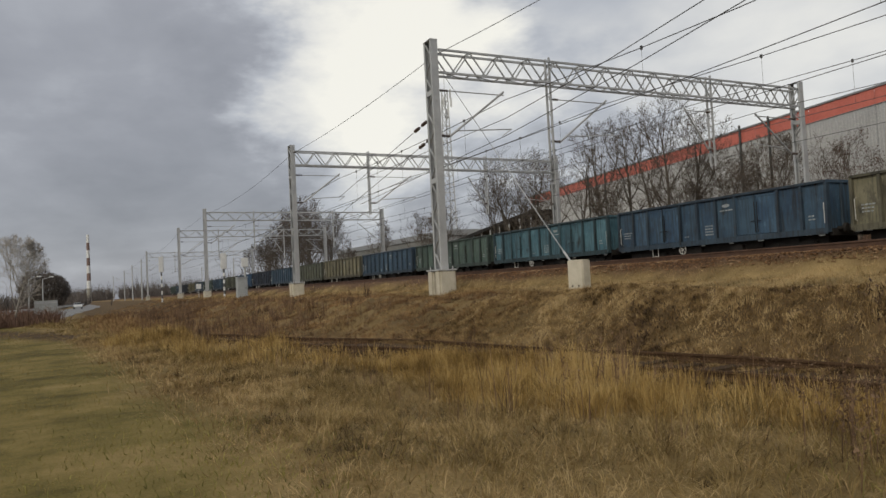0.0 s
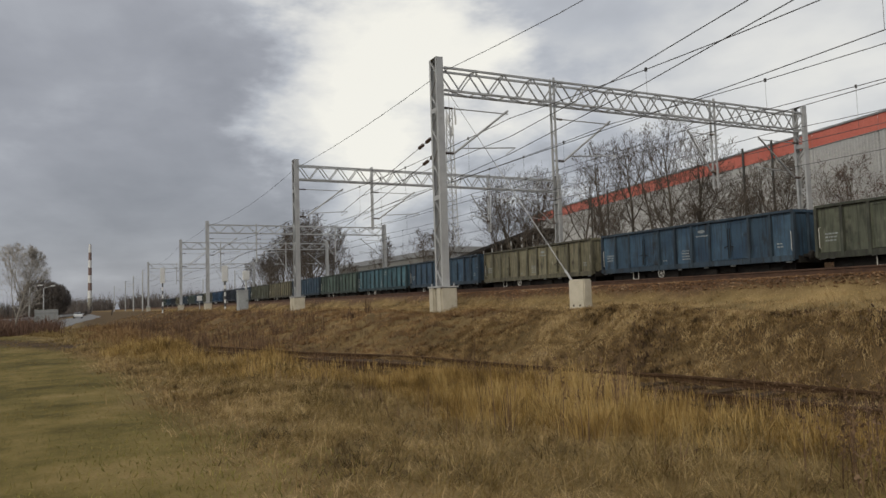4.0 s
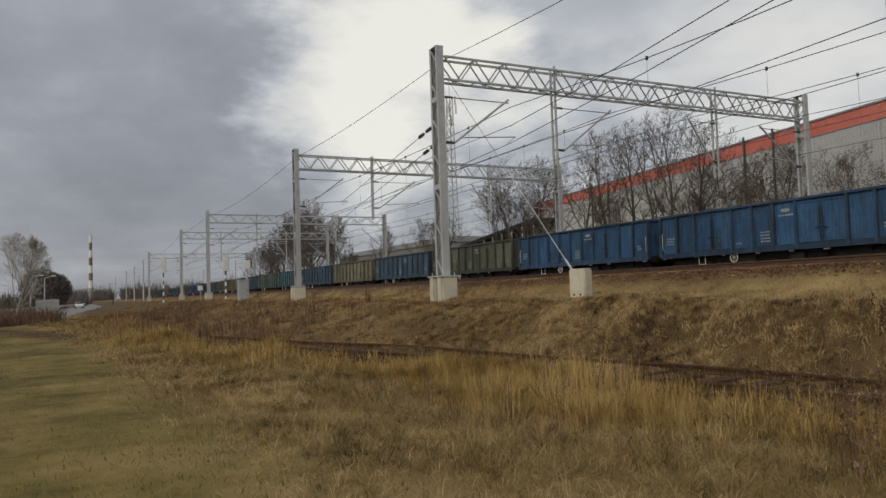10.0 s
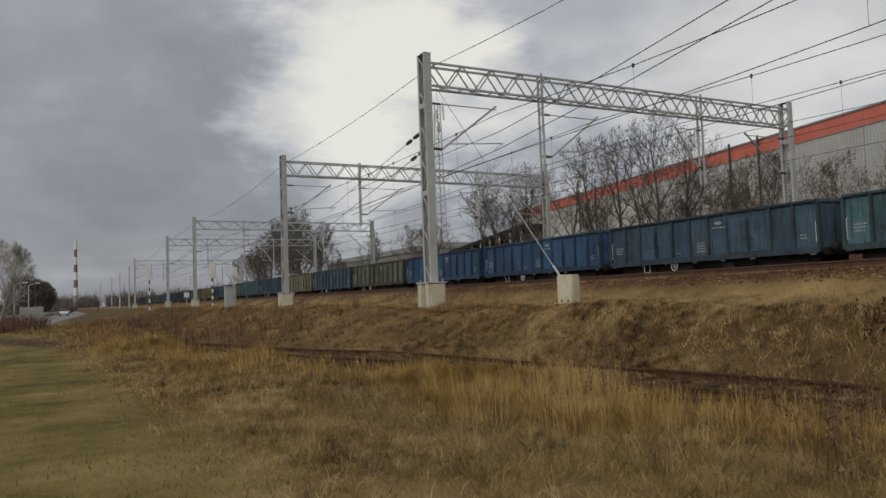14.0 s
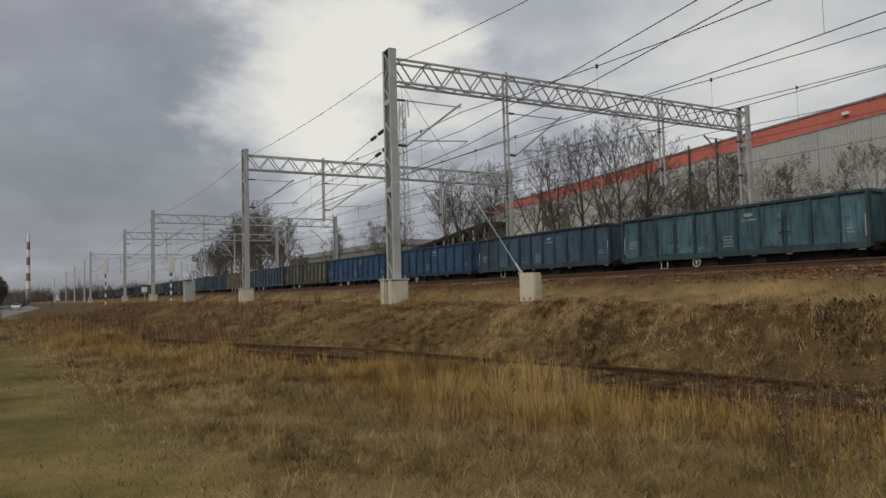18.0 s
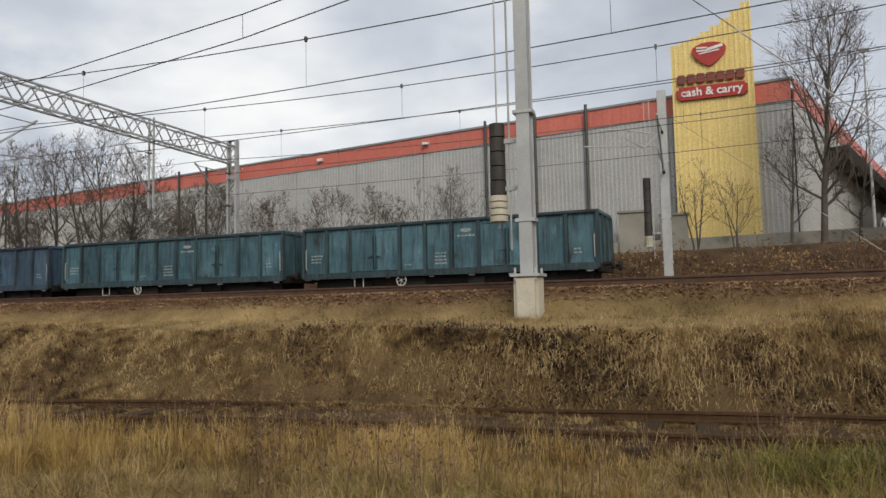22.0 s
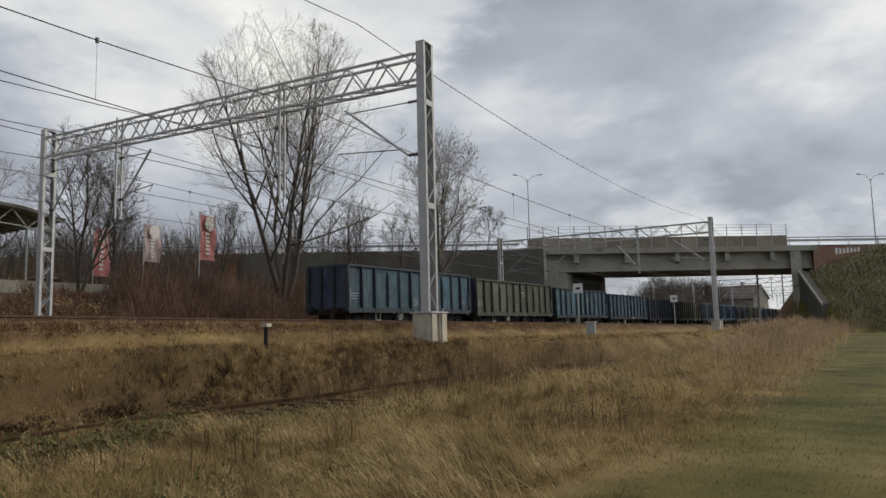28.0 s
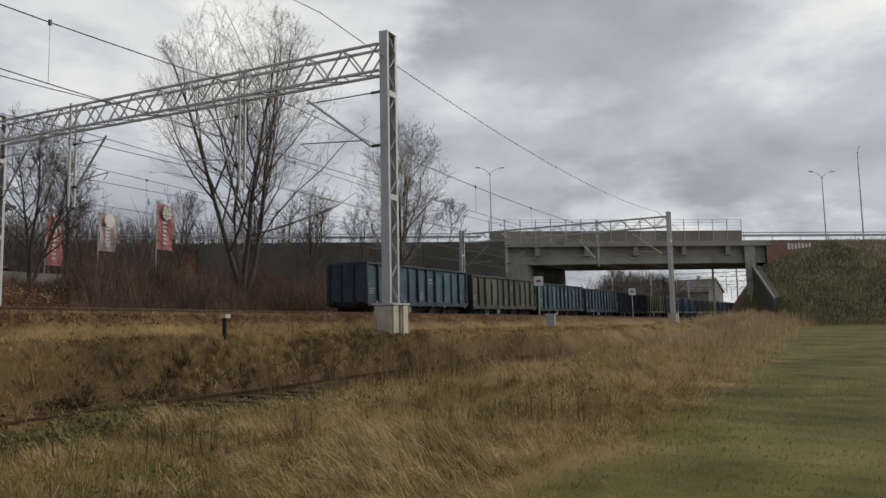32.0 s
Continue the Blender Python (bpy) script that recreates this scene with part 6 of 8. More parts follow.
def grow(rng, height, stems, rx, levels, dense, thin, fan, foot=0.16):
    """Branches of a leafless tree inside an egg-shaped crown of radius rx, as lists per level."""
    out = [[] for _ in range(levels + 1)]
    cz, rz = height * (1 + foot) / 2, height * (1 - foot) / 2

    def room(p, d):
        """How far a shoot from p may go along d before it leaves the crown."""
        px, py, pz = p[0] / rx, p[1] / rx, (p[2] - cz) / rz
        dx, dy, dz = d[0] / rx, d[1] / rx, d[2] / rz
        A, B, C = dx * dx + dy * dy + dz * dz, px * dx + py * dy + pz * dz, px * px + py * py + pz * pz - 1
        q = B * B - A * C
        return max((-B + math.sqrt(q)) / A if q > 0 else 0.0, 0.03 * height)

    def shoot(p, d, length, r, lev):
        k = 7 if lev == 0 else 5 if lev == 1 else 4 if lev == 2 else 2 if lev == 3 else 1
        pts, rad = [p], [r]
        bend = rng.normal(0, (0.07, 0.13, 0.17, 0.2, 0.2)[lev], (k, 3))
        lift = (0.05, 0.11, 0.12, 0.16, 0.1)[lev]
        q, dd = p, d
        for i in range(k):
            dd = dd + bend[i]
            dd[2] += lift
            dd = dd / math.sqrt(dd[0] ** 2 + dd[1] ** 2 + dd[2] ** 2)
            q = q + dd * (length / k)
            pts.append(q)
            rad.append(max(r * (1 - 0.82 * (i + 1) / k), thin))
        out[lev].append((pts, rad))
        if lev == levels:
            return
        count = int(dense[lev] * rng.uniform(0.8, 1.2))
        turn = rng.uniform(0, 6.28)
        lo = (0.16 if stems == 1 else 0.22) if lev == 0 else 0.14
        for c in range(count):
            f = min(lo + (0.97 - lo) * (c + rng.uniform(0, 1)) / count, 0.98)
            a = f * k
            i = int(a)
            b = pts[i] * (1 - a + i) + pts[i + 1] * (a - i)
            main = pts[i + 1] - pts[i]
            main = main / np.linalg.norm(main)
            turn += 2.4 + rng.normal(0, 0.35)
            e = np.array([math.cos(turn), math.sin(turn), 0.0])
            e = e - main * (e @ main)
            e = e / (np.linalg.norm(e) + 1e-9)
            w = (0.95 - 0.55 * f if lev == 0 else rng.uniform(0.45, 0.95)) * rng.uniform(0.8, 1.2)
            nd = main * math.cos(w) + e * math.sin(w)
            free = room(b, nd)
            if lev == 0 and free < 0.09 * height:
                continue
            ln = free * rng.uniform(0.72, 1.0) if lev == 0 else min(length * rng.uniform(0.42, 0.7) * (1.15 - 0.5 * f), free * rng.uniform(0.8, 1.05))
            if lev == levels - 1:
                ln = max(ln, 0.028 * height)
            shoot(b, nd, ln, max(rad[i] * rng.uniform(0.42, 0.62), thin), lev + 1)

    for s in range(stems):
        az = 6.283 * s / stems + rng.uniform(-0.4, 0.4)
        tilt = fan * rng.uniform(0.6, 1.25) * (stems > 1)
        d = np.array([rng.normal(0, 0.04) + tilt * math.cos(az), rng.normal(0, 0.04) + tilt * math.sin(az), 1.0])
        d /= np.linalg.norm(d)
        p = np.array([rng.normal(0, 0.12) * (stems > 1), rng.normal(0, 0.12) * (stems > 1), -0.15])
        shoot(p, d, room(p + np.array([0, 0, 0.5 * height * foot + 0.2]), d) * rng.uniform(0.86, 0.98), height * (0.014 if stems == 1 else 0.011 if stems < 4 else 0.0095), 0)
    return out


def tree(x, y, top, seed, stems=1, rx=None, dense=(14, 7, 5, 4), label="bare winter tree with fine grey-brown branches", pale=False, leaves=0, name="tree", fat=1.0, fan=0.2, foot=0.16):
    rng = np.random.default_rng(seed)
    z = float(ground_z(x, y))
    t = thing(name, label, "tree", "bare trees beyond the line")
    lv = grow(rng, top - z, stems, rx or 0.27 * (top - z), 4, dense, 0.0065 * fat, fan, foot)
    V, F = tubes(lv[0] + lv[1], 7)
    part("trunk", raw_mesh("trunk", V, F, BARKP if pale and stems == 1 else BARK, True), None, t)
    V, F = tubes([b for l in lv[2:4] for b in l], 3)
    # the last twigs as slim strips
    A, B = np.array([p[0] for p, r in lv[4]]), np.array([p[-1] for p, r in lv[4]])
    side = np.cross(B - A, rng.normal(0, 1, A.shape))
    side *= 0.0085 * fat / (np.linalg.norm(side, axis=1)[:, None] + 1e-9)
    F = np.concatenate([F, len(V) + np.arange(len(A) * 4).reshape(-1, 4)])
    V = np.concatenate([V, np.stack([A - side, A + side, B + side * 0.5, B - side * 0.5], 1).reshape(-1, 3)])
    part("crown", raw_mesh("crown", V, F, (TWIGB if stems == 1 else TWIGP) if pale else TWIG, False), None, t, "fine bare twigs")
    if leaves:
        ends = np.array([p[-1] for p, r in lv[4]] + [p[-2] for p, r in lv[4]] + [p[-1] for p, r in lv[3]])
        pick = ends[rng.integers(0, len(ends), leaves)] + rng.normal(0, 0.10, (leaves, 3))
        a, b = rng.normal(0, 1, (leaves, 3)), rng.normal(0, 1, (leaves, 3))
        a /= np.linalg.norm(a, axis=1)[:, None]
        b /= np.linalg.norm(b, axis=1)[:, None]
        s = rng.uniform(0.03, 0.065, (leaves, 1))
        V = np.stack([pick - a * s, pick + b * s * 0.6, pick + a * s, pick - b * s * 0.6], 1).reshape(-1, 3)
        tagged(part("foliage", raw_mesh("foliage", V, np.arange(leaves * 4).reshape(-1, 4), LEAFB), None, t, "withered reddish leaves"), kind="stuff")
    t.matrix_basis = pose(x, y, z)
    return t


def plant_trees():
    Y = 37.0
    for k, top, seed, stems in ((-1.56, 14.6, 1, 3), (-1.40, 12.5, 2, 1), (-1.216, 13.8, 3, 1), (-1.141, 13.8, 4, 1), (-1.03, 14.1, 5, 1), (-0.96, 12.4, 6, 1), (-1.30, 12.2, 8, 1), (-1.48, 13.6, 9, 1), (-1.08, 12.6, 10, 1), (-0.91, 10.2, 15, 2), (-1.66, 12.6, 16, 2), (-0.86, 8.0, 7, 2)):
        tree(k * Y, Y, top, seed, stems, 3.6 if top > 11 else 2.4, (13, 7, 5, 3), fan=0.4, fat=1.15)
    for k, top, seed in ((-0.80, 9.6, 17), (-0.735, 9.0, 18), (-0.575, 8.6, 19), (-1.18, 9.0, 20), (-1.00, 8.6, 27)):
        tree(k * 36.8, 36.8, top, seed, 2, 2.6, (9, 7, 5, 3), "low spreading bare tree before the store", fan=0.45, fat=1.3, foot=0.04)
    for k, top, seed, lv in ((-0.662, 8.6, 11, 1100), (-0.485, 8.3, 12, 1300), (-0.392, 8.7, 13, 120), (-0.355, 9.2, 14, 120)):
        tree(k * 36.5, 36.5, top, seed, 3, 2.0, (7, 5, 4, 3), "low bare thicket tree with a few withered leaves", leaves=lv, fan=0.35, foot=0.0)
    tree(4.9, 40.2, 17.2, 221, 1, 3.3, (22, 8, 5, 4))
    tree(3.4, 39.6, 10.8, 22, 1, 1.5, (12, 6, 4, 3))
    tree(6.6, 41.0, 11.0, 23, 1, 1.5, (12, 6, 4, 3))
    tree(-1.0, 41.5, 9.5, 24, 3, 1.6, (6, 4, 3, 2), "thin bare saplings beside the sign", fan=0.25)
    tree(0.9, 41.5, 8.4, 25, 3, 1.6, (6, 4, 3, 2), "thin bare saplings beside the sign", fan=0.25)
    tree(8.9, 38.5, 8.2, 26, 3, 1.9, (9, 7, 6, 4), "low brown tree still holding withered leaves", leaves=1500, fan=0.3, foot=0.0)
    tree(22.0, 38.0, 14.9, 31, 1, 2.7, (22, 9, 6, 4), "dark tree still holding withered reddish leaves", leaves=7000)
    tree(27.5, 38.0, 13.6, 32, 1, 2.4)
    tree(31.8, 38.0, 13.0, 33, 1, 1.9)
    tree(37.0, 37.0, 15.6, 34, 3, 4.0, (14, 8, 5, 4), fan=0.24)
    tree(40.6, 37.5, 13.6, 35, 1, 2.6)
    tree(47.2, 28.0, 25.3, 141, 5, 8.2, (11, 8, 5, 4), "large many-stemmed bare tree on the bank", pale=True, fat=0.95, fan=0.34, foot=0.06)
    tree(66.0, 21.8, 21.6, 42, 2, 4.8, (17, 9, 6, 4), "broad bare tree beside the bridge road", pale=True, fat=1.35, fan=0.16)
    tree(98.0, 26.0, 18.5, 43, 1, 3.6, fat=1.5)
    for x, y, top, seed in ((57.0, 33.0, 14.5, 44), (62.0, 30.0, 15.0, 45), (70.0, 33.0, 16.0, 46), (75.0, 30.0, 15.5, 47), (52.0, 37.0, 13.0, 48)):
        tree(x, y, top, seed, 2, 3.0, (9, 6, 5, 3), fan=0.2)
    for i in range(13):
        p = bridge_point(-62 + 4.6 * i, 17.0 + 3.0 * math.sin(i * 2.3), 0)
        tree(p.x, p.y, 19.5 + 1.8 * math.sin(i * 1.7), 110 + i, 1, 2.2, (10, 6, 4, 3), "thin bare tree behind the bridge road", fat=2.0)
    tree(128.0, 4.0, 9.5, 49, 1, 4.5, fat=2.0)
    tree(140.0, -2.0, 9.0, 50, 1, 4.0, fat=2.0)
    tree(160.0, -44.0, 17.0, 51, 1, 3.0, fat=2.0)
    tree(-66.0, -4.3, 7.1, 61, 1, 2.6, (20, 9, 6, 5), "pale bare birch beside the road", pale=True, fat=1.2)
    # the tall dense group behind the line, domed, and smaller trees beside it
    for i, (x, y, top, rx) in enumerate(((-150, 44, 22.0, 6.5), (-143, 42, 20.5, 6.0), (-157, 43, 20.5, 6.0), (-166, 43, 18.0, 6.0), (-135, 43, 17.0, 5.5), (-176, 44, 16.0, 6.0), (-190, 44, 15.0, 6.0), (-127, 42, 12.0, 4.5), (-205, 46, 15.0, 6.0))):
        tree(x, y, top, 70 + i, 3, rx, (9, 6, 5, 4), "tall bare roadside tree in a dense group", fat=2.8, fan=0.3, foot=0.05)
    for i, (x, y, top) in enumerate(((-82, 42, 11.5), (-90, 44, 11.0), (-100, 46, 12.5), (-112, 45, 13.0))):
        tree(x, y, top, 85 + i, 1, 3.0, fat=1.8)


plant_trees()


def blades(rng, x, y, h, w, lean_dir, lean, z=None, hang=0.0, fine=True):
    """Grass blades as bent strips: arrays of roots, heights, widths and leans; hang: how far tips follow a slope down."""
    n = len(x)
    z = ground_z(x, y) - 0.02 if z is None else z
    az = rng.uniform(0, 2 * np.pi, n)
    dx, dy = np.cos(az), np.sin(az)
    lx, ly = lean_dir
    ln = np.clip(lean * rng.uniform(0.25, 1.35, n), 0, 1.35)
    fx, fy = dx * 0.45 + lx, dy * 0.45 + ly
    bx, by = fx * ln * h, fy * ln * h
    sx, sy = -dy * w / 2, dx * w / 2

    def at(f):
        cx, cy = x + bx * f ** 1.7, y + by * f ** 1.7
        cz = z + np.maximum(h * (f - 0.68 * np.minimum(ln, 1.2) ** 1.5 * f ** 2.4), 0.03 * f)
        if hang:
            g = hang * f ** 1.5
            cz = cz * (1 - g) + (ground_z(cx, cy) + 0.085 + 0.05 * (1 - f)) * g
        return cx, cy, cz

    P = []
    for f, ww in ((0.0, 1.0), (0.4, 0.9), (0.75, 0.65)) if fine else ((0.0, 1.0), (0.55, 0.8)) if fine is False else ((0.0, 1.2),):
        cx, cy, cz = at(f)
        P += [np.stack([cx - sx * ww, cy - sy * ww, cz], 1), np.stack([cx + sx * ww, cy + sy * ww, cz], 1)]
    P.append(np.stack(at(0.8 if fine is None else 1.0), 1))
    V = np.stack(P, 1).reshape(-1, 3)
    k = len(P)
    i = np.arange(n)[:, None] * k
    quads = ([0, 1, 3], [0, 3, 2], [2, 3, 5], [2, 5, 4], [4, 5, 6]) if fine else ([0, 1, 3], [0, 3, 2], [2, 3, 4]) if fine is False else ([0, 1, 2],)
    F = np.concatenate([i + np.array([q]) for q in quads], 0)
    return V, F


def grass_material(name, stops, patch=0.5, blade=0.5, mottle=1.6):
    m = bpy.data.materials.new(name)
    m.use_nodes = True
    nt = m.node_tree
    N, L = nt.nodes.new, nt.links.new
    b = nt.nodes["Principled BSDF"]
    b.inputs["Roughness"].default_value, b.inputs["Specular IOR Level"].default_value = 0.7, 0.2
    g, co, nz, r = N("ShaderNodeNewGeometry"), N("ShaderNodeTexCoord"), N("ShaderNodeTexNoise"), N("ShaderNodeValToRGB")
    nz.inputs["Scale"].default_value, nz.inputs["Detail"].default_value = patch, 3
    L(co.outputs["Object"], nz.inputs["Vector"])
    a = N("ShaderNodeMath")
    a.operation = "MULTIPLY_ADD"
    L(g.outputs["Random Per Island"], a.inputs[0])
    a.inputs[1].default_value = blade
    k = N("ShaderNodeMath")
    k.operation = "MULTIPLY_ADD"
    L(nz.outputs[0], k.inputs[0])
    k.inputs[1].default_value, k.inputs[2].default_value = 1.8, -0.31 - (blade + mottle) / 2
    n2, k2 = N("ShaderNodeTexNoise"), N("ShaderNodeMath")
    n2.inputs["Scale"].default_value, n2.inputs["Detail"].default_value = patch * 7, 4
    L(co.outputs["Object"], n2.inputs["Vector"])
    k2.operation = "MULTIPLY_ADD"
    L(n2.outputs[0], k2.inputs[0])
    k2.inputs[1].default_value = mottle
    L(k.outputs[0], k2.inputs[2])
    L(k2.outputs[0], a.inputs[2])
    e = r.color_ramp.elements
    e[0].position, e[0].color = stops[0][0], (*stops[0][1], 1)
    e[1].position, e[1].color = stops[-1][0], (*stops[-1][1], 1)
    for at, c in stops[1:-1]:
        e.new(at).color = (*c, 1)
    L(a.outputs[0], r.inputs[0])
    tr = N("ShaderNodeBsdfTranslucent")
    mx = N("ShaderNodeMixShader")
    mx.inputs[0].default_value = 0.25
    L(r.outputs[0], b.inputs["Base Color"])
    L(r.outputs[0], tr.inputs[0])
    L(b.outputs[0], mx.inputs[1])
    L(tr.outputs[0], mx.inputs[2])
    L(mx.outputs[0], nt.nodes["Material Output"].inputs[0])
    return m


STRAW = grass_material("dry_straw_grass", ((0.0, (0.095, 0.058, 0.020)), (0.35, (0.235, 0.148, 0.050)), (0.65, (0.39, 0.262, 0.096)), (1.0, (0.54, 0.39, 0.175))), 0.5, 0.42, 2.0)
PALEG = grass_material("pale_beige_grass", ((0.0, (0.054, 0.036, 0.015)), (0.35, (0.166, 0.116, 0.045)), (0.65, (0.286, 0.204, 0.086)), (1.0, (0.42, 0.312, 0.160))), 0.6, 0.36, 2.6)
FADED = grass_material("faded_brown_grass", ((0.0, (0.040, 0.025, 0.012)), (0.35, (0.186, 0.120, 0.052)), (0.7, (0.320, 0.218, 0.104)), (1.0, (0.46, 0.340, 0.180))), 0.6, 0.32, 3.0)
WEED = grass_material("dead_weed_stalks", ((0.0, (0.050, 0.031, 0.020)), (0.5, (0.120, 0.074, 0.046)), (1.0, (0.24, 0.155, 0.095))))
BRAMBLE = grass_material("dark_bramble", ((0.0, (0.022, 0.013, 0.010)), (0.5, (0.060, 0.036, 0.025)), (1.0, (0.17, 0.115, 0.075))), 0.5, 0.8)
RUSSET = grass_material("russet_bank_growth", ((0.0, (0.060, 0.034, 0.018)), (0.4, (0.165, 0.093, 0.043)), (0.7, (0.265, 0.158, 0.074)), (1.0, (0.39, 0.265, 0.135))), 0.4, 0.4, 2.6)
TURFG = grass_material("short_turf", ((0.0, (0.072, 0.055, 0.016)), (0.4, (0.136, 0.102, 0.031)), (0.7, (0.212, 0.152, 0.052)), (1.0, (0.32, 0.225, 0.092))))
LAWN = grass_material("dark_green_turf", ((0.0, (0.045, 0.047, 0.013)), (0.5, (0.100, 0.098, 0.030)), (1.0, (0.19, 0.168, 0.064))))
TAN = grass_material("long_tan_grass", ((0.0, (0.085, 0.060, 0.026)), (0.35, (0.230, 0.168, 0.076)), (0.65, (0.385, 0.290, 0.140)), (1.0, (0.55, 0.43, 0.24))), 0.5, 0.36, 2.4)
PLUME = grass_material("reddish_dry_plumes", ((0.0, (0.16, 0.110, 0.064)), (0.5, (0.33, 0.240, 0.150)), (1.0, (0.52, 0.40, 0.28))), 0.5, 0.4)
GREENG = grass_material("green_grass", ((0.0, (0.085, 0.080, 0.022)), (0.5, (0.19, 0.17, 0.05)), (1.0, (0.32, 0.27, 0.09))))
STONES = grass_material("ballast_stone", ((0.0, (0.055, 0.029, 0.014)), (0.4, (0.135, 0.070, 0.033)), (0.75, (0.22, 0.120, 0.058)), (1.0, (0.34, 0.24, 0.15))), 1.5)
LEAFG = grass_material("weed_leaf", ((0.0, (0.045, 0.048, 0.018)), (0.5, (0.095, 0.098, 0.036)), (1.0, (0.19, 0.18, 0.075))), 1.0)
HILLM = grass_material("dead_embankment_growth", ((0.0, (0.155, 0.143, 0.106)), (0.5, (0.275, 0.252, 0.188)), (1.0, (0.40, 0.365, 0.28))))
BUSHM = grass_material("brown_brushwood", ((0.0, (0.054, 0.031, 0.023)), (0.5, (0.126, 0.075, 0.055)), (1.0, (0.23, 0.148, 0.110))))


def stuff(name, label, category, VF, material):
    V = np.concatenate([v for v, f in VF])
    F, at = [], 0
    for v, f in VF:
        F.append(f + at)
        at += len(v)
    return tagged(new(name, raw_mesh(name, V, np.concatenate(F), material)), label, category, kind="stuff")


def clumped(rng, n, x0, x1, yfun0, yfun1, size, per):
    """Roots gathered in tufts."""
    m = max(1, n // per)
    cx = rng.uniform(x0, x1, m)
    a, b = yfun0(cx), yfun1(cx)
    cy = a + (b - a) * rng.uniform(0, 1, m)
    s = rng.uniform(0.5, 1.3, m) * size
    i = np.repeat(np.arange(m), per)
    x, y = cx[i] + rng.normal(0, 1, m * per) * s[i], cy[i] + rng.normal(0, 1, m * per) * s[i]
    az = rng.uniform(0, 2 * np.pi, m)[i]
    out = np.arctan2(y - cy[i], x - cx[i])
    a = np.arctan2(np.sin(az) * 0.5 + np.sin(out), np.cos(az) * 0.5 + np.cos(out))
    return x, y, rng.uniform(0.55, 1.35, m)[i], a


def patchy(rng, x, y, scale, lo, hi):
    """Keep roots where a slow wave pattern is high."""
    v = np.sin(x * scale + 1.7 * np.sin(y * scale * 1.3)) * np.sin(y * scale * 1.1 + 1.3 * np.sin(x * scale * 0.7))
    return lo + (hi - lo) * (v * 0.5 + 0.5)


def plant_grass():
    rng = np.random.default_rng(5)
    near0 = lambda x: mown_edge(x) + 0.1
    brow = lambda x: np.interp(x, BX, BY)
    BX = np.linspace(-130, 110, 240)
    BY = np.array([on_line(x, 11.4)[1] for x in BX])
    RX = np.array([on_line(x, 13.45)[1] for x in BX])
    rail = lambda x: np.interp(x, BX, RX)
    # tall straw in a band before the siding, matted grass nearer the strip
    near1 = lambda x: np.maximum(siding_y(x), np.where(x < 0, 4.6, mown_edge(x) + 1.5)) - 1.05
    band0 = lambda x: np.maximum(near1(x) - 2.3 - 0.5 * np.sin(x * 0.6), near0(x))
    gold, pale, far_left = [], [], []
    for n, x0, x1, h0, w, top in ((26000, -14, -0.8, 0.44, 0.007, 0), (4000, -1, 5, 0.30, 0.007, 0), (16000, -34, -12, 0.46, 0.013, 0), (9000, -75, -32, 0.5, 0.04, 0)):
        x, y, k, a = clumped(rng, n, x0, x1, band0, near1, 0.10 if w < 0.02 else 0.5, 30)
        h = h0 * k * rng.uniform(0.6, 1.25, len(x)) * patchy(rng, x, y, 1.1, 0.45, 1.25) * np.interp(x, (-7, -3.5), (1.0, 0.55)) ** (x0 < 3)
        (far_left if x1 < -30 else gold).append(blades(rng, x, y, h, np.full(len(x), w), (np.cos(a) * 0.45 + 0.1, np.sin(a) * 0.45 - 0.15), 0.62, fine=w < 0.012))
    for n, x0, x1, h0, w in ((54000, -14, 6, 0.31, 0.0062), (22000, -2, 7, 0.28, 0.0062), (26000, 4, 16, 0.30, 0.0070), (18000, -36, -12, 0.36, 0.014), (6000, -75, -34, 0.4, 0.04)):
        x, y, k, a = clumped(rng, n, x0, x1, near0, lambda q: near1(q) - np.where(q < -0.8, 0.9, 0.0), 0.12 if w < 0.02 else 0.5, 36)
        h = h0 * k * rng.uniform(0.5, 1.3, len(x)) * patchy(rng, x, y, 1.3, 0.45, 1.25) * np.clip((y - mown_edge(x)) / 1.4, 0.25, 1.1)
        pale.append(blades(rng, x, y, h, np.full(len(x), w), (np.cos(a) * 1.0 + 0.1, np.sin(a) * 1.0 - 0.1), 1.25, fine=False))
    # long grass laid over by the wind, all one way within a drift
    laid = []
    for n, x0, x1, h0, w in ((42000, 5.5, 17, 0.42, 0.009), (24000, 15, 32, 0.55, 0.016), (9000, 30, 80, 0.6, 0.04)):
        x, y, k, a = clumped(rng, n, x0, x1, lambda q: near0(q) + 0.5, near1, 0.16 if w < 0.02 else 0.6, 40)
        drift = 2.9 + 0.9 * np.sin(x * 0.55 + 1.2 * np.sin(y * 0.9)) + 0.5 * np.sin(y * 1.3 + x * 0.2)
        keep = np.clip((y - mown_edge(x)) / 1.8, 0.0, 1.0) > rng.uniform(0, 1, len(x))
        x, y, k, drift = x[keep], y[keep], k[keep], drift[keep]
        h = h0 * k * rng.uniform(0.6, 1.3, len(x)) * patchy(rng, x, y, 0.9, 0.55, 1.2)
        laid.append(blades(rng, x, y, h, np.full(len(x), w), (np.cos(drift) * 1.15, np.sin(drift) * 1.15), 1.15, fine=False))
    stuff("laid_grass", "long tan winter grass laid over by the wind", "grass", laid, TAN)
    # pale standing plumes along the far end of the strip
    x, y, k, a = clumped(rng, 15000, 19, 105, lambda q: mown_edge(q) + 0.4 + 0.012 * q, lambda q: mown_edge(q) + 3.2 + 0.05 * q, 0.5, 26)
    keep = ground_z(x, y) < 1.6
    x, y, k, a = x[keep], y[keep], k[keep], a[keep]
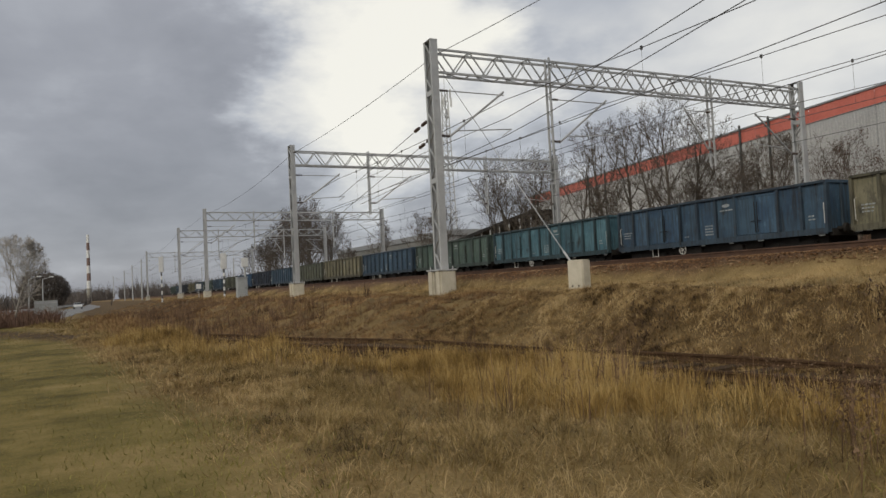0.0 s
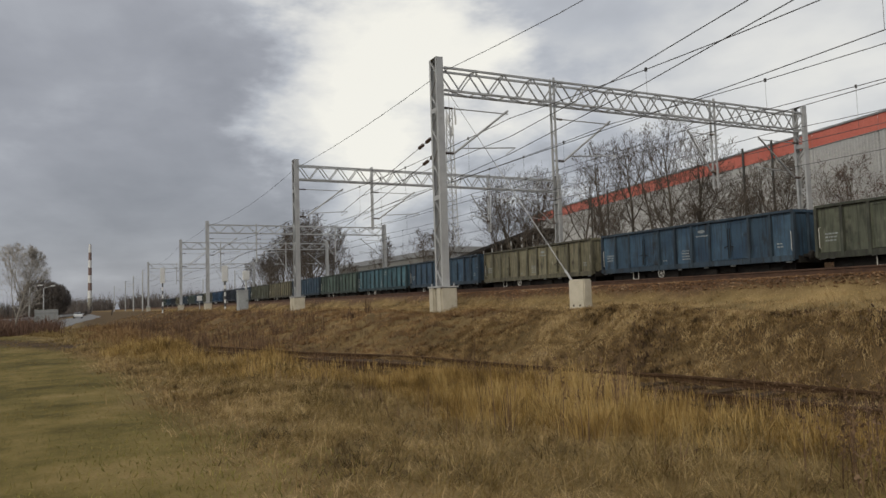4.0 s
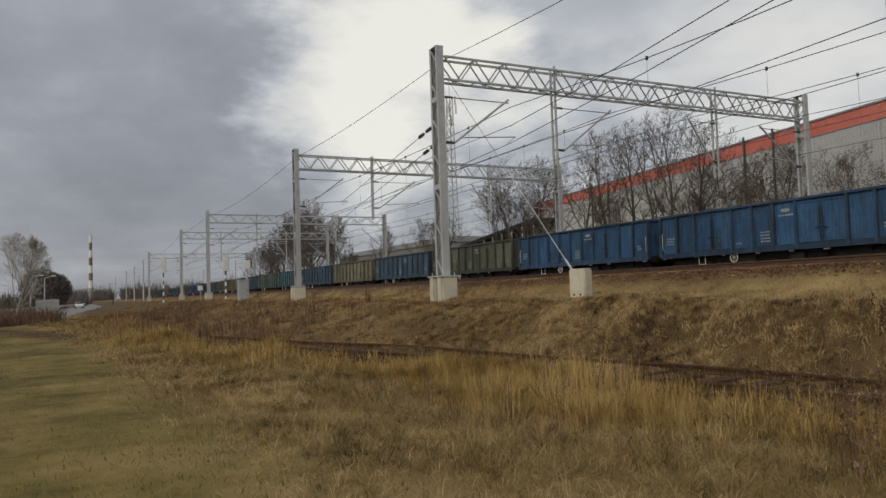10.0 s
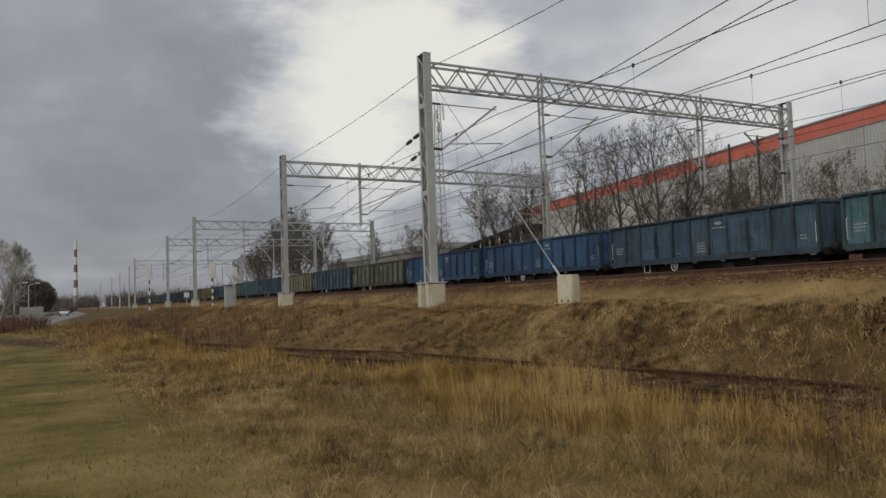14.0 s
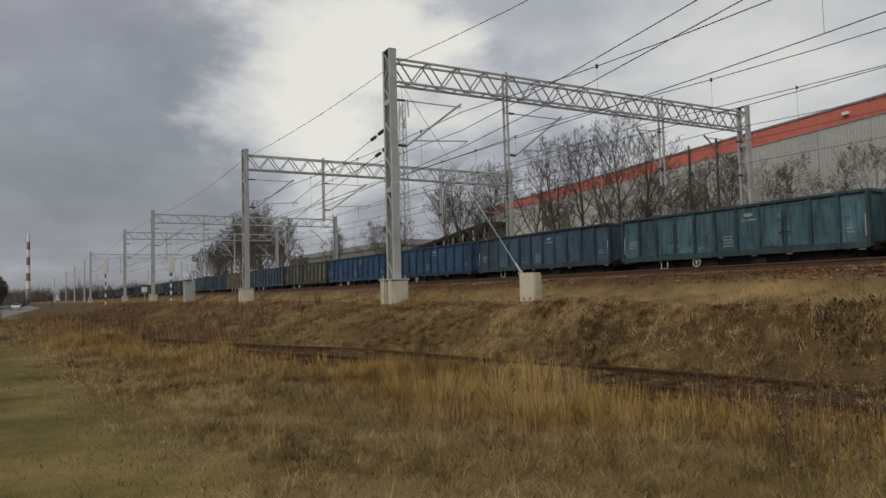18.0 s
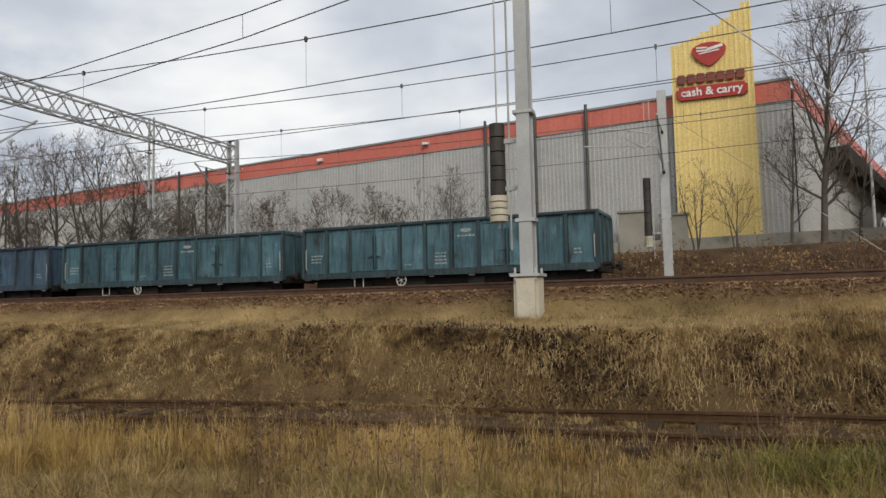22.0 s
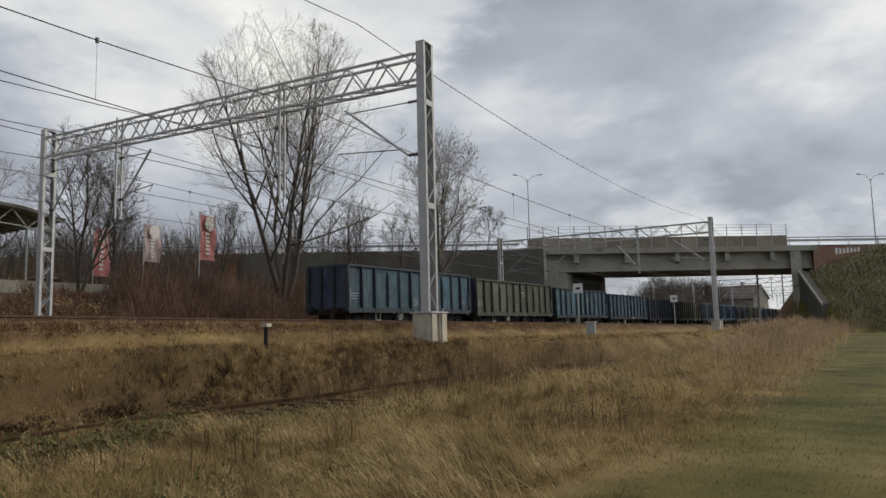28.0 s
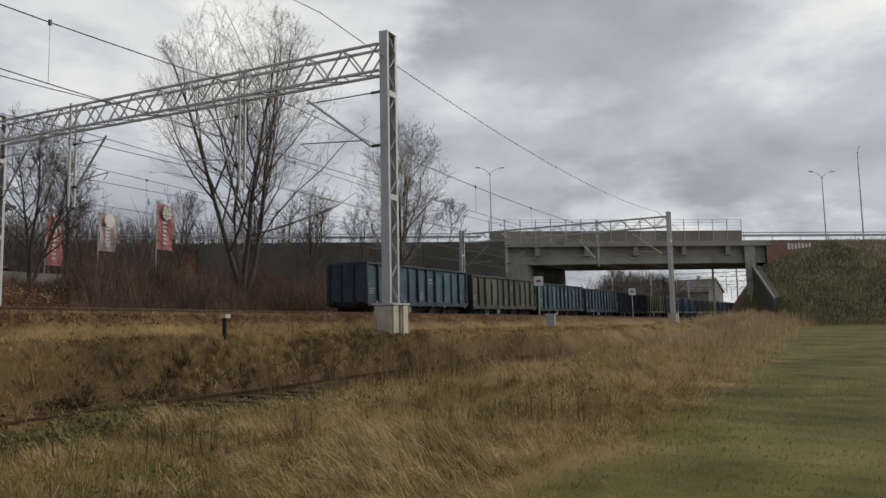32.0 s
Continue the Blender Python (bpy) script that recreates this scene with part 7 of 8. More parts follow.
    h = 0.95 * k * rng.uniform(0.5, 1.2, len(x)) * patchy(rng, x, y, 0.5, 0.5, 1.25) * np.interp(x, (19, 45), (0.55, 1.15))
    stuff("dry_plumes", "pale reddish plumes of tall dry grass", "grass", [blades(rng, x, y, h, 0.0006 * x + 0.004, (np.cos(a) * 0.5, np.sin(a) * 0.5), 0.6, fine=False)], PLUME)
    stuff("straw_grass", "tall golden straw grass in a band beside the siding", "grass", gold, STRAW)
    stuff("matted_grass", "matted greyish tan winter grass lying in tangles", "grass", pale, PALEG)
    # matted faded grass, slope and shoulder
    parts_, russet = [], list(far_left)
    for n, x0, x1, h0, w in ((120000, -18, 14, 0.135, 0.012), (26000, 12, 21, 0.14, 0.013), (30000, -32, -16, 0.19, 0.017), (24000, -70, -30, 0.34, 0.024), (14000, 20, 45, 0.24, 0.022), (9000, -130, -48, 0.35, 0.05), (7000, 44, 100, 0.32, 0.05)):
        x, y, k, a = clumped(rng, n, x0, x1, lambda q: toe_y(q) - 0.4, brow, 0.11 if w < 0.02 else 0.5, 26)
        h = h0 * k * rng.uniform(0.5, 1.3, len(x)) * patchy(rng, x, y, 1.7, 0.55, 1.4)
        (russet if x1 < -10 else parts_).append(blades(rng, x, y, h, np.full(len(x), w), (np.cos(a) * 0.85, np.sin(a) * 0.75 - 0.35), 1.05, hang=0.6, fine=False if w < 0.015 else None))
    for n, x0, x1, h0, w in ((44000, -24, 20, 0.17, 0.011), (24000, 1, 22, 0.2, 0.012), (18000, -60, -22, 0.2, 0.02), (14000, 18, 50, 0.19, 0.02), (6000, -130, -58, 0.3, 0.05)):
        x, y, k, a = clumped(rng, n, x0, x1, lambda q: brow(q) - 0.2, rail, 0.14, 14)
        h = h0 * k * rng.uniform(0.5, 1.2, len(x))
        parts_.append(blades(rng, x, y, h, np.full(len(x), w), (np.cos(a) * 0.8, np.sin(a) * 0.8 - 0.2), 1.0, fine=None))
    for n, x0, x1, h0, w in ((30000, -14, 14, 0.22, 0.008), (14000, -34, -12, 0.26, 0.013), (12000, 12, 32, 0.24, 0.013)):
        x, y, k, a = clumped(rng, n, x0, x1, near0, near1, 0.3, 10)
        h = h0 * k * rng.uniform(0.5, 1.2, len(x))
        parts_.append(blades(rng, x, y, h, np.full(len(x), w), (np.cos(a), np.sin(a)), 1.15, fine=False))
    for n, x0, x1, h0, y0, y1 in ((7000, -26, 4, 0.09, -1.2, 1.2), (9000, 3, 26, 0.13, -1.25, 1.25), (6000, -26, 26, 0.16, 0.8, 1.3), (14000, -18, 22, 0.05, -1.3, 1.2), (9000, -12, 10, 0.11, -1.25, 0.9), (4000, -12, 10, 0.24, -1.4, -0.7)):
        x, y, k, a = clumped(rng, n, x0, x1, lambda q: siding_y(q) + y0, lambda q: siding_y(q) + y1, 0.10, 22)
        h = h0 * k * rng.uniform(0.5, 1.3, len(x))
        parts_.append(blades(rng, x, y, h, np.full(len(x), 0.009), (np.cos(a) * 0.8, np.sin(a) * 0.8), 0.9, fine=False))
    stuff("russet_growth", "reddish brown dead growth on the railway bank", "undergrowth", russet, RUSSET)
    stuff("faded_grass", "matted faded brown grass on the railway bank", "grass", parts_, FADED)
    # dead stalks by the siding and on the bank
    parts_ = []
    for n, x0, x1, y0, y1, h0 in ((5000, -26, 24, -1.5, 1.3, 0.20), (2000, -26, 24, -1.9, -0.9, 0.70), (900, -16, 16, -4.5, -1.5, 0.7), (1600, 14, 30, -0.6, 1.6, 0.75), (12000, -85, -22, -2.0, 5.5, 0.6)):
        x, y, k, a = clumped(rng, n, x0, x1, lambda q: np.maximum(siding_y(q), np.where(q < 0, 4.6, -60)) + y0, lambda q: np.maximum(siding_y(q), np.where(q < 0, 4.6, -60)) + y1, 0.12, 9)
        h = h0 * k * rng.uniform(0.4, 1.2, len(x)) * patchy(rng, x, y, 0.8, 0.2, 1.2)
        parts_.append(blades(rng, x, y, h, rng.uniform(0.006, 0.014, len(x)) * np.where(x < -26, 2.5, 1), (np.cos(a) * 0.3, np.sin(a) * 0.3), 0.4))
    # stands of tall dead dock, each stalk carrying withered seed
    for cx, cy, s_, n in ((-4.3, 6.3, 0.35, 26), (-3.5, 5.3, 0.3, 34), (-2.9, 5.6, 0.3, 24), (-2.2, 5.6, 0.35, 20), (-5.5, 6.9, 0.5, 30), (-7.9, 6.1, 0.3, 18), (-10.0, 7.2, 0.6, 26), (0.4, 7.6, 0.2, 12), (2.3, 7.3, 0.2, 10), (17.2, 5.0, 0.5, 44), (18.6, 4.6, 0.6, 50), (21.5, 4.5, 0.8, 50), (26.5, 4.2, 1.0, 40), (13.5, 1.2, 0.3, 20), (11.6, 1.6, 0.35, 24), (11.8, 0.9, 0.3, 18)):
        n = max(6, n * 3 // 5)
        x, y = rng.normal(cx, s_ * 1.3, n), rng.normal(cy, s_ * 0.7, n)
        az, h = rng.uniform(0, 6.28, n), rng.uniform(0.45, 0.85, n)
        parts_.append(blades(rng, x, y, h, np.full(n, 0.010 + 0.0004 * abs(cx)), (np.cos(az) * 0.3, np.sin(az) * 0.3), 0.35))
        i = np.repeat(np.arange(n), 14)
        a2 = rng.uniform(0, 6.28, n * 14)
        up = rng.uniform(0.35, 1.0, n * 14)
        sx, sy = x[i] + rng.normal(0, 0.025, n * 14), y[i] + rng.normal(0, 0.025, n * 14)
        parts_.append(blades(rng, sx, sy, rng.uniform(0.03, 0.07, n * 14), rng.uniform(0.014, 0.028, n * 14), (np.cos(a2), np.sin(a2)), 0.9, z=ground_z(sx, sy) + h[i] * up * 0.92, fine=None))
    # dark dead stems between the tussocks of the slope
    x, y, k, a = clumped(rng, 20000, -24, 24, lambda q: toe_y(q) - 0.2, lambda q: brow(q) - 0.15, 0.13, 14)
    keep = patchy(rng, x, y, 1.9, 0.0, 1.0) + rng.uniform(-0.25, 0.25, len(x)) > 0.5
    x, y, a, k = x[keep], y[keep], a[keep], k[keep]
    parts_.append(blades(rng, x, y, 0.16 * k * rng.uniform(0.5, 1.2, len(x)), rng.uniform(0.010, 0.020, len(x)), (np.cos(a), np.sin(a) - 0.2), 1.1, fine=False))
    # dark brambles on the slope, of small withered leaves
    bramble = []
    for cx, s_, n in BRAMBLES:
        n = int((0.6 if cx < 7 else 0.38) * n)
        f = np.clip(rng.normal(0.40, 0.17, n), 0.03, 0.74)
        x = rng.normal(cx, s_ * 0.8, n) + 0.3 * np.sin(f * 9)
        y = toe_y(x) + (brow(x) - toe_y(x)) * f
        az = rng.uniform(0, 6.28, n)
        bramble.append(blades(rng, x, y, rng.uniform(0.05, 0.13, n), rng.uniform(0.012, 0.034, n), (np.cos(az), np.sin(az)), 1.2, z=ground_z(x, y) + rng.uniform(0.0, 0.12, n), fine=False))
    stuff("brambles", "dark withered brambles on the bank", "brambles", bramble, BRAMBLE)
    # loose stones of the ballast shoulder
    n = 22000
    s_ = rng.uniform(-28, 40, n)
    off = 13.4 + 1.25 * rng.beta(1.6, 2.0, n)
    pts = np.array([on_line(a, b)[:2] for a, b in zip(s_, off)])
    size = rng.uniform(0.014, 0.038, (n, 1))
    ctr = np.column_stack([pts, ground_z(pts[:, 0], pts[:, 1]) + 0.012])
    corners = np.array([(1, 0, 0), (-1, 0, 0), (0, 1, 0), (0, -1, 0), (0, 0, 0.7), (0, 0, -0.7)])
    V = (ctr[:, None] + size[:, None] * (corners[None] * rng.uniform(0.7, 1.3, (n, 6, 1)) + rng.normal(0, 0.25, (n, 6, 3)))).reshape(-1, 3)
    octa = np.array([(0, 2, 4), (2, 1, 4), (1, 3, 4), (3, 0, 4)])
    F = (np.arange(n)[:, None, None] * 6 + octa[None]).reshape(-1, 3)
    stuff("ballast_stones", "rusty brown loose ballast stones with dead leaves", "ballast", [(V, F)], STONES)
    stuff("dead_weeds", "dark dead weed stalks along the siding", "weeds", parts_, WEED)
    # short turf of the strip, green tufts
    parts_, lawn = [], []
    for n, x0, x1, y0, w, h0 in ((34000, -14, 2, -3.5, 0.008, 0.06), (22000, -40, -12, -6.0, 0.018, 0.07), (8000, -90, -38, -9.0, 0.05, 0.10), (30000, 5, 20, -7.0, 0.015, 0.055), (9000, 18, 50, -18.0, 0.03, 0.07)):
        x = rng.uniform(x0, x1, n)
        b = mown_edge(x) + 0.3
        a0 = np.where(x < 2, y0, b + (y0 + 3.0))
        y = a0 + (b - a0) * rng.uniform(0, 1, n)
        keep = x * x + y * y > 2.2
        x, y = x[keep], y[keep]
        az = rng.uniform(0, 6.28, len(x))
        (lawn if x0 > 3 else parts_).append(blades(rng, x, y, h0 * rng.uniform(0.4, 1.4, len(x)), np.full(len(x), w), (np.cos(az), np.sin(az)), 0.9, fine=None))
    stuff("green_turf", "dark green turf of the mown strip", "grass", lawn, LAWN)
    stuff("mown_turf", "short worn turf of the mown strip", "grass", parts_, TURFG)
    parts_ = []
    for cx, cy, s, n, h0 in ((1.6, 6.1, 0.7, 1800, 0.32), (3.2, 6.4, 0.6, 1200, 0.26), (6.3, 5.9, 0.8, 700, 0.26), (4.9, 4.6, 1.2, 1500, 0.22), (9.0, 5.4, 0.9, 500, 0.2), (-2.0, 5.6, 0.8, 1200, 0.25), (7.5, 3.6, 1.3, 1300, 0.16), (0.9, 7.4, 0.5, 2200, 0.34), (-7, 1.3, 2.0, 2600, 0.10), (11.5, -0.2, 1.2, 2500, 0.10)):
        x, y = rng.normal(cx, s, n), rng.normal(cy, s * 0.5, n)
        az = rng.uniform(0, 6.28, n)
        parts_.append(blades(rng, x, y, h0 * rng.uniform(0.4, 1.2, n), np.full(n, 0.010), (np.cos(az), np.sin(az)), 0.8))
    stuff("green_tufts", "yellow-green tufts among the dry grass", "grass", parts_, GREENG)
    parts_ = []
    for cx, cy, s_, n in ((1.8, 7.3, 0.28, 900), (2.6, 7.8, 0.33, 1100), (3.3, 7.7, 0.30, 900), (4.2, 6.6, 0.25, 700), (4.8, 6.5, 0.28, 900), (6.0, 8.4, 0.35, 900), (7.2, 8.0, 0.40, 1000), (8.0, 7.4, 0.40, 900), (9.2, 7.6, 0.45, 900), (11.0, 6.4, 0.6, 700), (6.0, 4.6, 0.5, 300), (13.5, 5.0, 0.7, 600)):
        n = int(n * 0.55)
        x, y = rng.normal(cx, s_ * 1.25, n), rng.normal(cy, s_ * 0.55, n)
        az = rng.uniform(0, 6.28, n)
        parts_.append(blades(rng, x, y, rng.uniform(0.05, 0.10, n), rng.uniform(0.026, 0.046, n), (np.cos(az), np.sin(az)), 1.1, fine=False, z=ground_z(x, y) + 0.36 * rng.beta(1.0, 2.2, n)))
    stuff("weed_leaves", "low dark green weed leaves among the grass", "weeds", parts_, LEAFG)
    # brushwood on the bank beyond the tracks
    parts_ = []
    for n, x0, x1, d0, d1, h0, w in ((9000, -30, 8, 33.2, 38.5, 1.0, 0.02), (20000, 6, 30, 33.2, 38.5, 1.6, 0.02), (26000, 28, 54, 33.0, 41, 2.7, 0.026), (18000, 48, 84, 32.6, 42, 2.9, 0.036), (9000, -95, -28, 33.2, 39, 1.2, 0.03)):
        m = n // 18
        sx = rng.uniform(x0, x1, m)
        off = rng.uniform(d0, d1, m)
        pts = np.array([on_line(a, b)[:2] for a, b in zip(sx, off)])
        i = np.repeat(np.arange(m), 18)
        x, y = pts[i, 0] + rng.normal(0, 0.35, m * 18), pts[i, 1] + rng.normal(0, 0.35, m * 18)
        h = h0 * rng.uniform(0.5, 1.2, m)[i] * rng.uniform(0.4, 1.1, m * 18) * (0.35 + 0.65 * (0.5 + 0.5 * np.sin(x * 1.1 + 2 * np.sin(x * 0.37 + y * 0.5)))) * 1.35 * np.interp(x - 0.9 * (y - 33), (10, 26, 31, 34.5, 36.5), (1.0, 0.75, 0.35, 0.4, 1.0))
        az = rng.uniform(0, 6.28, m * 18)
        parts_.append(blades(rng, x, y, h, np.full(m * 18, w), (np.cos(az), np.sin(az)), 0.55, fine=False))
    for n, x0, x1, y0, y1, h0 in ((4200, -76, -60, -8.8, -1.6, 1.5), (2600, -70, -58, -14.0, -8.0, 1.8)):
        x, y, k, a = clumped(rng, n, x0, x1, lambda q: np.full(len(q), y0), lambda q: np.full(len(q), y1), 0.4, 14)
        parts_.append(blades(rng, x, y, h0 * k * rng.uniform(0.5, 1.1, len(x)), np.full(len(x), 0.05), (np.cos(a), np.sin(a)), 0.55, fine=False))
    # withered leaves hanging in the bushes
    n = 9000
    lx = rng.uniform(-6, 31, n)
    pts = np.array([on_line(a, b)[:2] for a, b in zip(lx, rng.uniform(33.4, 37.8, n))])
    lz = ground_z(pts[:, 0], pts[:, 1]) + rng.uniform(0.0, 1.7, n) * (0.25 + 0.75 * (0.5 + 0.5 * np.sin(pts[:, 0] * 1.1 + 2 * np.sin(pts[:, 0] * 0.37 + pts[:, 1] * 0.5))))
    az = rng.uniform(0, 6.28, n)
    leaf = [blades(rng, pts[:, 0], pts[:, 1], rng.uniform(0.10, 0.2, n), rng.uniform(0.06, 0.12, n), (np.cos(az), np.sin(az)), 1.0, z=lz, fine=None)]
    stuff("withered_leaves", "withered brown leaves in the bushes", "leaves", leaf, RUSSET)
    m = 900
    q, p = rng.uniform(-52, -16, m), rng.uniform(-13, -1.6, m)
    i = np.repeat(np.arange(m), 18)
    x = (BR_L[0] + BR_D[0] * q - BR_D[1] * p)[i] + rng.normal(0, 0.5, m * 18)
    y = (BR_L[1] + BR_D[1] * q + BR_D[0] * p)[i] + rng.normal(0, 0.5, m * 18)
    keep = offset_of(x, y) > 32.5
    x, y = x[keep], y[keep]
    az = rng.uniform(0, 6.28, len(x))
    parts_.append(blades(rng, x, y, 1.9 * rng.uniform(0.4, 1.2, len(x)), np.full(len(x), 0.05), (np.cos(az), np.sin(az)), 0.55, fine=None))
    # grey dead growth over the road embankment
    n = 26000
    q, p = rng.uniform(36.6, 75, n), -rng.uniform(0.6, 18, n)
    x, y = BR_L[0] + BR_D[0] * q - BR_D[1] * p, BR_L[1] + BR_D[1] * q + BR_D[0] * p
    keep = ground_z(x, y) > 0.25
    x, y = x[keep], y[keep]
    h = rng.uniform(0.25, 0.8, len(x)) * (0.6 + 0.6 * patchy(rng, x, y, 3.0, 0.3, 0.9))
    az = rng.uniform(0, 6.28, len(x))
    cover = [blades(rng, x, y, h, np.full(len(x), 0.075), (np.cos(az), np.sin(az)), 0.7, fine=False)]
    stuff("embankment_growth", "grey-olive dead grass and weeds on the road embankment", "weeds", cover, HILLM)
    stuff("brushwood", "dense brown leafless brushwood on the bank", "shrubs", parts_, BUSHM)


plant_grass()


# ---- left of the line: signals, cabinet, road, signs, far things ----
SIGW = mat("signal_white", (0.62, 0.63, 0.64), (0.72, 0.73, 0.73), 3, 0.5, 0, 0)
GREYBOX = mat("grey_cabinet", (0.30, 0.32, 0.33), (0.38, 0.40, 0.41), 1.5, 0.6, 0.1, 0.05, 20)
GREENS = mat("road_sign_green", (0.010, 0.16, 0.085), (0.014, 0.20, 0.11), 2, 0.4, 0, 0)
BRICKR = mat("chimney_red", (0.17, 0.115, 0.105), (0.22, 0.15, 0.135), 0.1, 0.8, 0, 0)


def signal(x, y, top, head, striped):
    s = thing("railway_signal", "slim railway signal post with a white head", "signal", "signals")
    z = float(ground_z(x, y))
    n = 8
    for i in range(n):
        bm = bmesh.new()
        a, b = z + (top - head - z) * i / n, z + (top - head - z) * (i + 1) / n
        tube(bm, [(x, y, a), (x, y, b)], 0.09, 8)
        part("post", bm, (WIRE if i % 2 else SIGW) if striped else GALV, s)
    bm = bmesh.new()
    box(bm, x - 0.12, y - 0.28, top - head, x + 0.16, y + 0.28, top)
    bmesh.ops.bevel(bm, geom=bm.edges[:], offset=0.06, segments=2, affect="EDGES")
    hd = part("head", bm, SIGW, s, "white signal head")
    for k in range(3):
        bm = bmesh.new()
        zz = top - head * (0.2 + 0.3 * k)
        tube(bm, [(x - 0.28, y, zz), (x - 0.125, y, zz)], 0.11, 10)
        part("hood", bm, UNDER, hd)


signal(-100.0, 9.8, 6.9, 2.0, True)
signal(-70.5, 12.4, 5.5, 1.5, True)
signal(-61.9, 12.6, 4.6, 0.8, False)


def cabinet(x, y, w, d, z0, z1, label):
    c = thing("trackside_cabinet", label, "cabinet", "trackside cabinets")
    bm = bmesh.new()
    box(bm, x - w / 2, y - d / 2, z0 - 0.2, x + w / 2, y + d / 2, z1)
    part("body", bm, GREYBOX, c)
    bm = bmesh.new()
    box(bm, x - w / 2 - 0.05, y - d / 2 - 0.05, z1, x + w / 2 + 0.05, y + d / 2 + 0.05, z1 + 0.06)
    part("lid", bm, GALV, c)
    bm = bmesh.new()
    box(bm, x + w / 2, y - d / 2 + 0.06, z0 + 0.1, x + w / 2 + 0.02, y + d / 2 - 0.06, z1 - 0.08)
    dr = part("door", bm, GREYBOX, c)
    bm = bmesh.new()
    box(bm, x + w / 2 + 0.021, y + d / 2 - 0.16, (z0 + z1) / 2, x + w / 2 + 0.05, y + d / 2 - 0.12, (z0 + z1) / 2 + 0.14)
    part("handle", bm, UNDER, dr)


cabinet(-61.2, 12.15, 0.8, 0.8, 1.1, 2.92, "tall grey trackside cabinet on the bank")
cabinet(36.2, 4.5, 0.45, 0.4, 1.15, 1.72, "small pale trackside box beside the mast")


def stub(x, y):
    s = thing("marker_post", "short dark marker post with a pale cap", "marker post")
    z = float(ground_z(x, y))
    bm = bmesh.new()
    tube(bm, [(x, y, z - 0.2), (x, y, z + 0.42)], 0.05, 8)
    part("post", bm, UNDER, s)
    bm = bmesh.new()
    box(bm, x - 0.10, y - 0.08, z + 0.42, x + 0.10, y + 0.08, z + 0.50)
    part("cap", bm, CONC, s)


stub(14.4, 9.0)
stub(48.0, 3.3)


def line_sign(x, y, h):
    s = thing("line_sign", "small square white sign on a thin post beside the track", "sign", "line signs")
    z = float(ground_z(x, y))
    bm = bmesh.new()
    tube(bm, [(x, y, z - 0.1), (x, y, z + h)], 0.035, 6)
    part("post", bm, GALV, s)
    bm = bmesh.new()
    box(bm, x - 0.035, y - 0.28, z + h - 0.1, x - 0.045, y + 0.28, z + h + 0.46)
    pl = part("plate", bm, SIGW, s)
    bm = bmesh.new()
    box(bm, x - 0.055, y - 0.12, z + h + 0.12, x - 0.046, y + 0.12, z + h + 0.24)
    part("mark", bm, UNDER, pl)


line_sign(43.0, 6.0, 2.0)
line_sign(62.0, 1.0, 2.0)
line_sign(-88.0, 12.6, 1.2)


def build_road():
    xs = (-74, -85, -100, -140, -200, -300, -600)
    mid = lambda x: -4.6 + 0.052 * (-x - 85) if x > -320 else 7.6
    bm = bmesh.new()
    rows = []
    for x in xs:
        y = mid(x)
        rows.append([bm.verts.new((x, y + d, float(ground_z(x, y + d)) * 0 + z)) for d, z in ((-3.4, -0.1), (-3.2, 0.08), (3.2, 0.08), (3.4, -0.1))])
    for a, b in zip(rows, rows[1:]):
        for i in range(3):
            bm.faces.new((a[i], a[i + 1], b[i + 1], b[i]))
    tagged(new("road", mesh_of("road", bm, mat("pale_asphalt", (0.16, 0.16, 0.165), (0.22, 0.22, 0.22), 0.5, 0.7, 0, 0.1))), "pale asphalt road beyond the mown strip", "road", kind="structure")
    g = thing("guard_rail", "steel guard rail along the road", "guard rail")
    for a, b in zip(xs[1:-1], xs[2:]):
        bm = bmesh.new()
        bar(bm, (a, mid(a) - 4.2, 0.75), (b, mid(b) - 4.2, 0.75), 0.06, 0.5)
        part("beam", bm, GALV, g)
    for x in np.arange(-76, -200, -4.0):
        bm = bmesh.new()
        box(bm, x - 0.05, mid(x) - 4.3, -0.1, x + 0.05, mid(x) - 4.235, 0.8)
        part("post", bm, GALV, g)


build_road()


def road_sign(x, y, w, h, z, face, label):
    s = thing("road_sign", label, "road sign", "road signs")
    bm = bmesh.new()
    box(bm, x - 0.02, y - w / 2, z, x + 0.02, y + w / 2, z + h)
    p = part("plate", bm, face, s)
    for d in (-w * 0.3, w * 0.3):
        bm = bmesh.new()
        tube(bm, [(x - 0.07, y + d, -0.2), (x - 0.07, y + d, z + h)], 0.05, 6)
        part("post", bm, GALV, s)
    bm = bmesh.new()
    if face is GREENS:
        for zz in (0.28, 0.55, 0.78):
            box(bm, x + 0.021, y - w * 0.35, z + h * zz, x + 0.03, y + w * 0.25, z + h * zz + 0.14)
        part("marks", bm, SIGW, p, "pale bars of lettering")
    else:
        for zz in (0.2, 0.8):
            box(bm, x + 0.021, y - w * 0.48, z + h * zz, x + 0.06, y + w * 0.48, z + h * zz + 0.06)
        part("brace", bm, GALV, p)


road_sign(-70.0, -2.3, 1.75, 1.15, 0.72, GREYBOX, "back of a grey road sign on two posts")
road_sign(-58.0, -6.8, 2.2, 1.9, 0.0, GREENS, "green direction sign with pale bars")


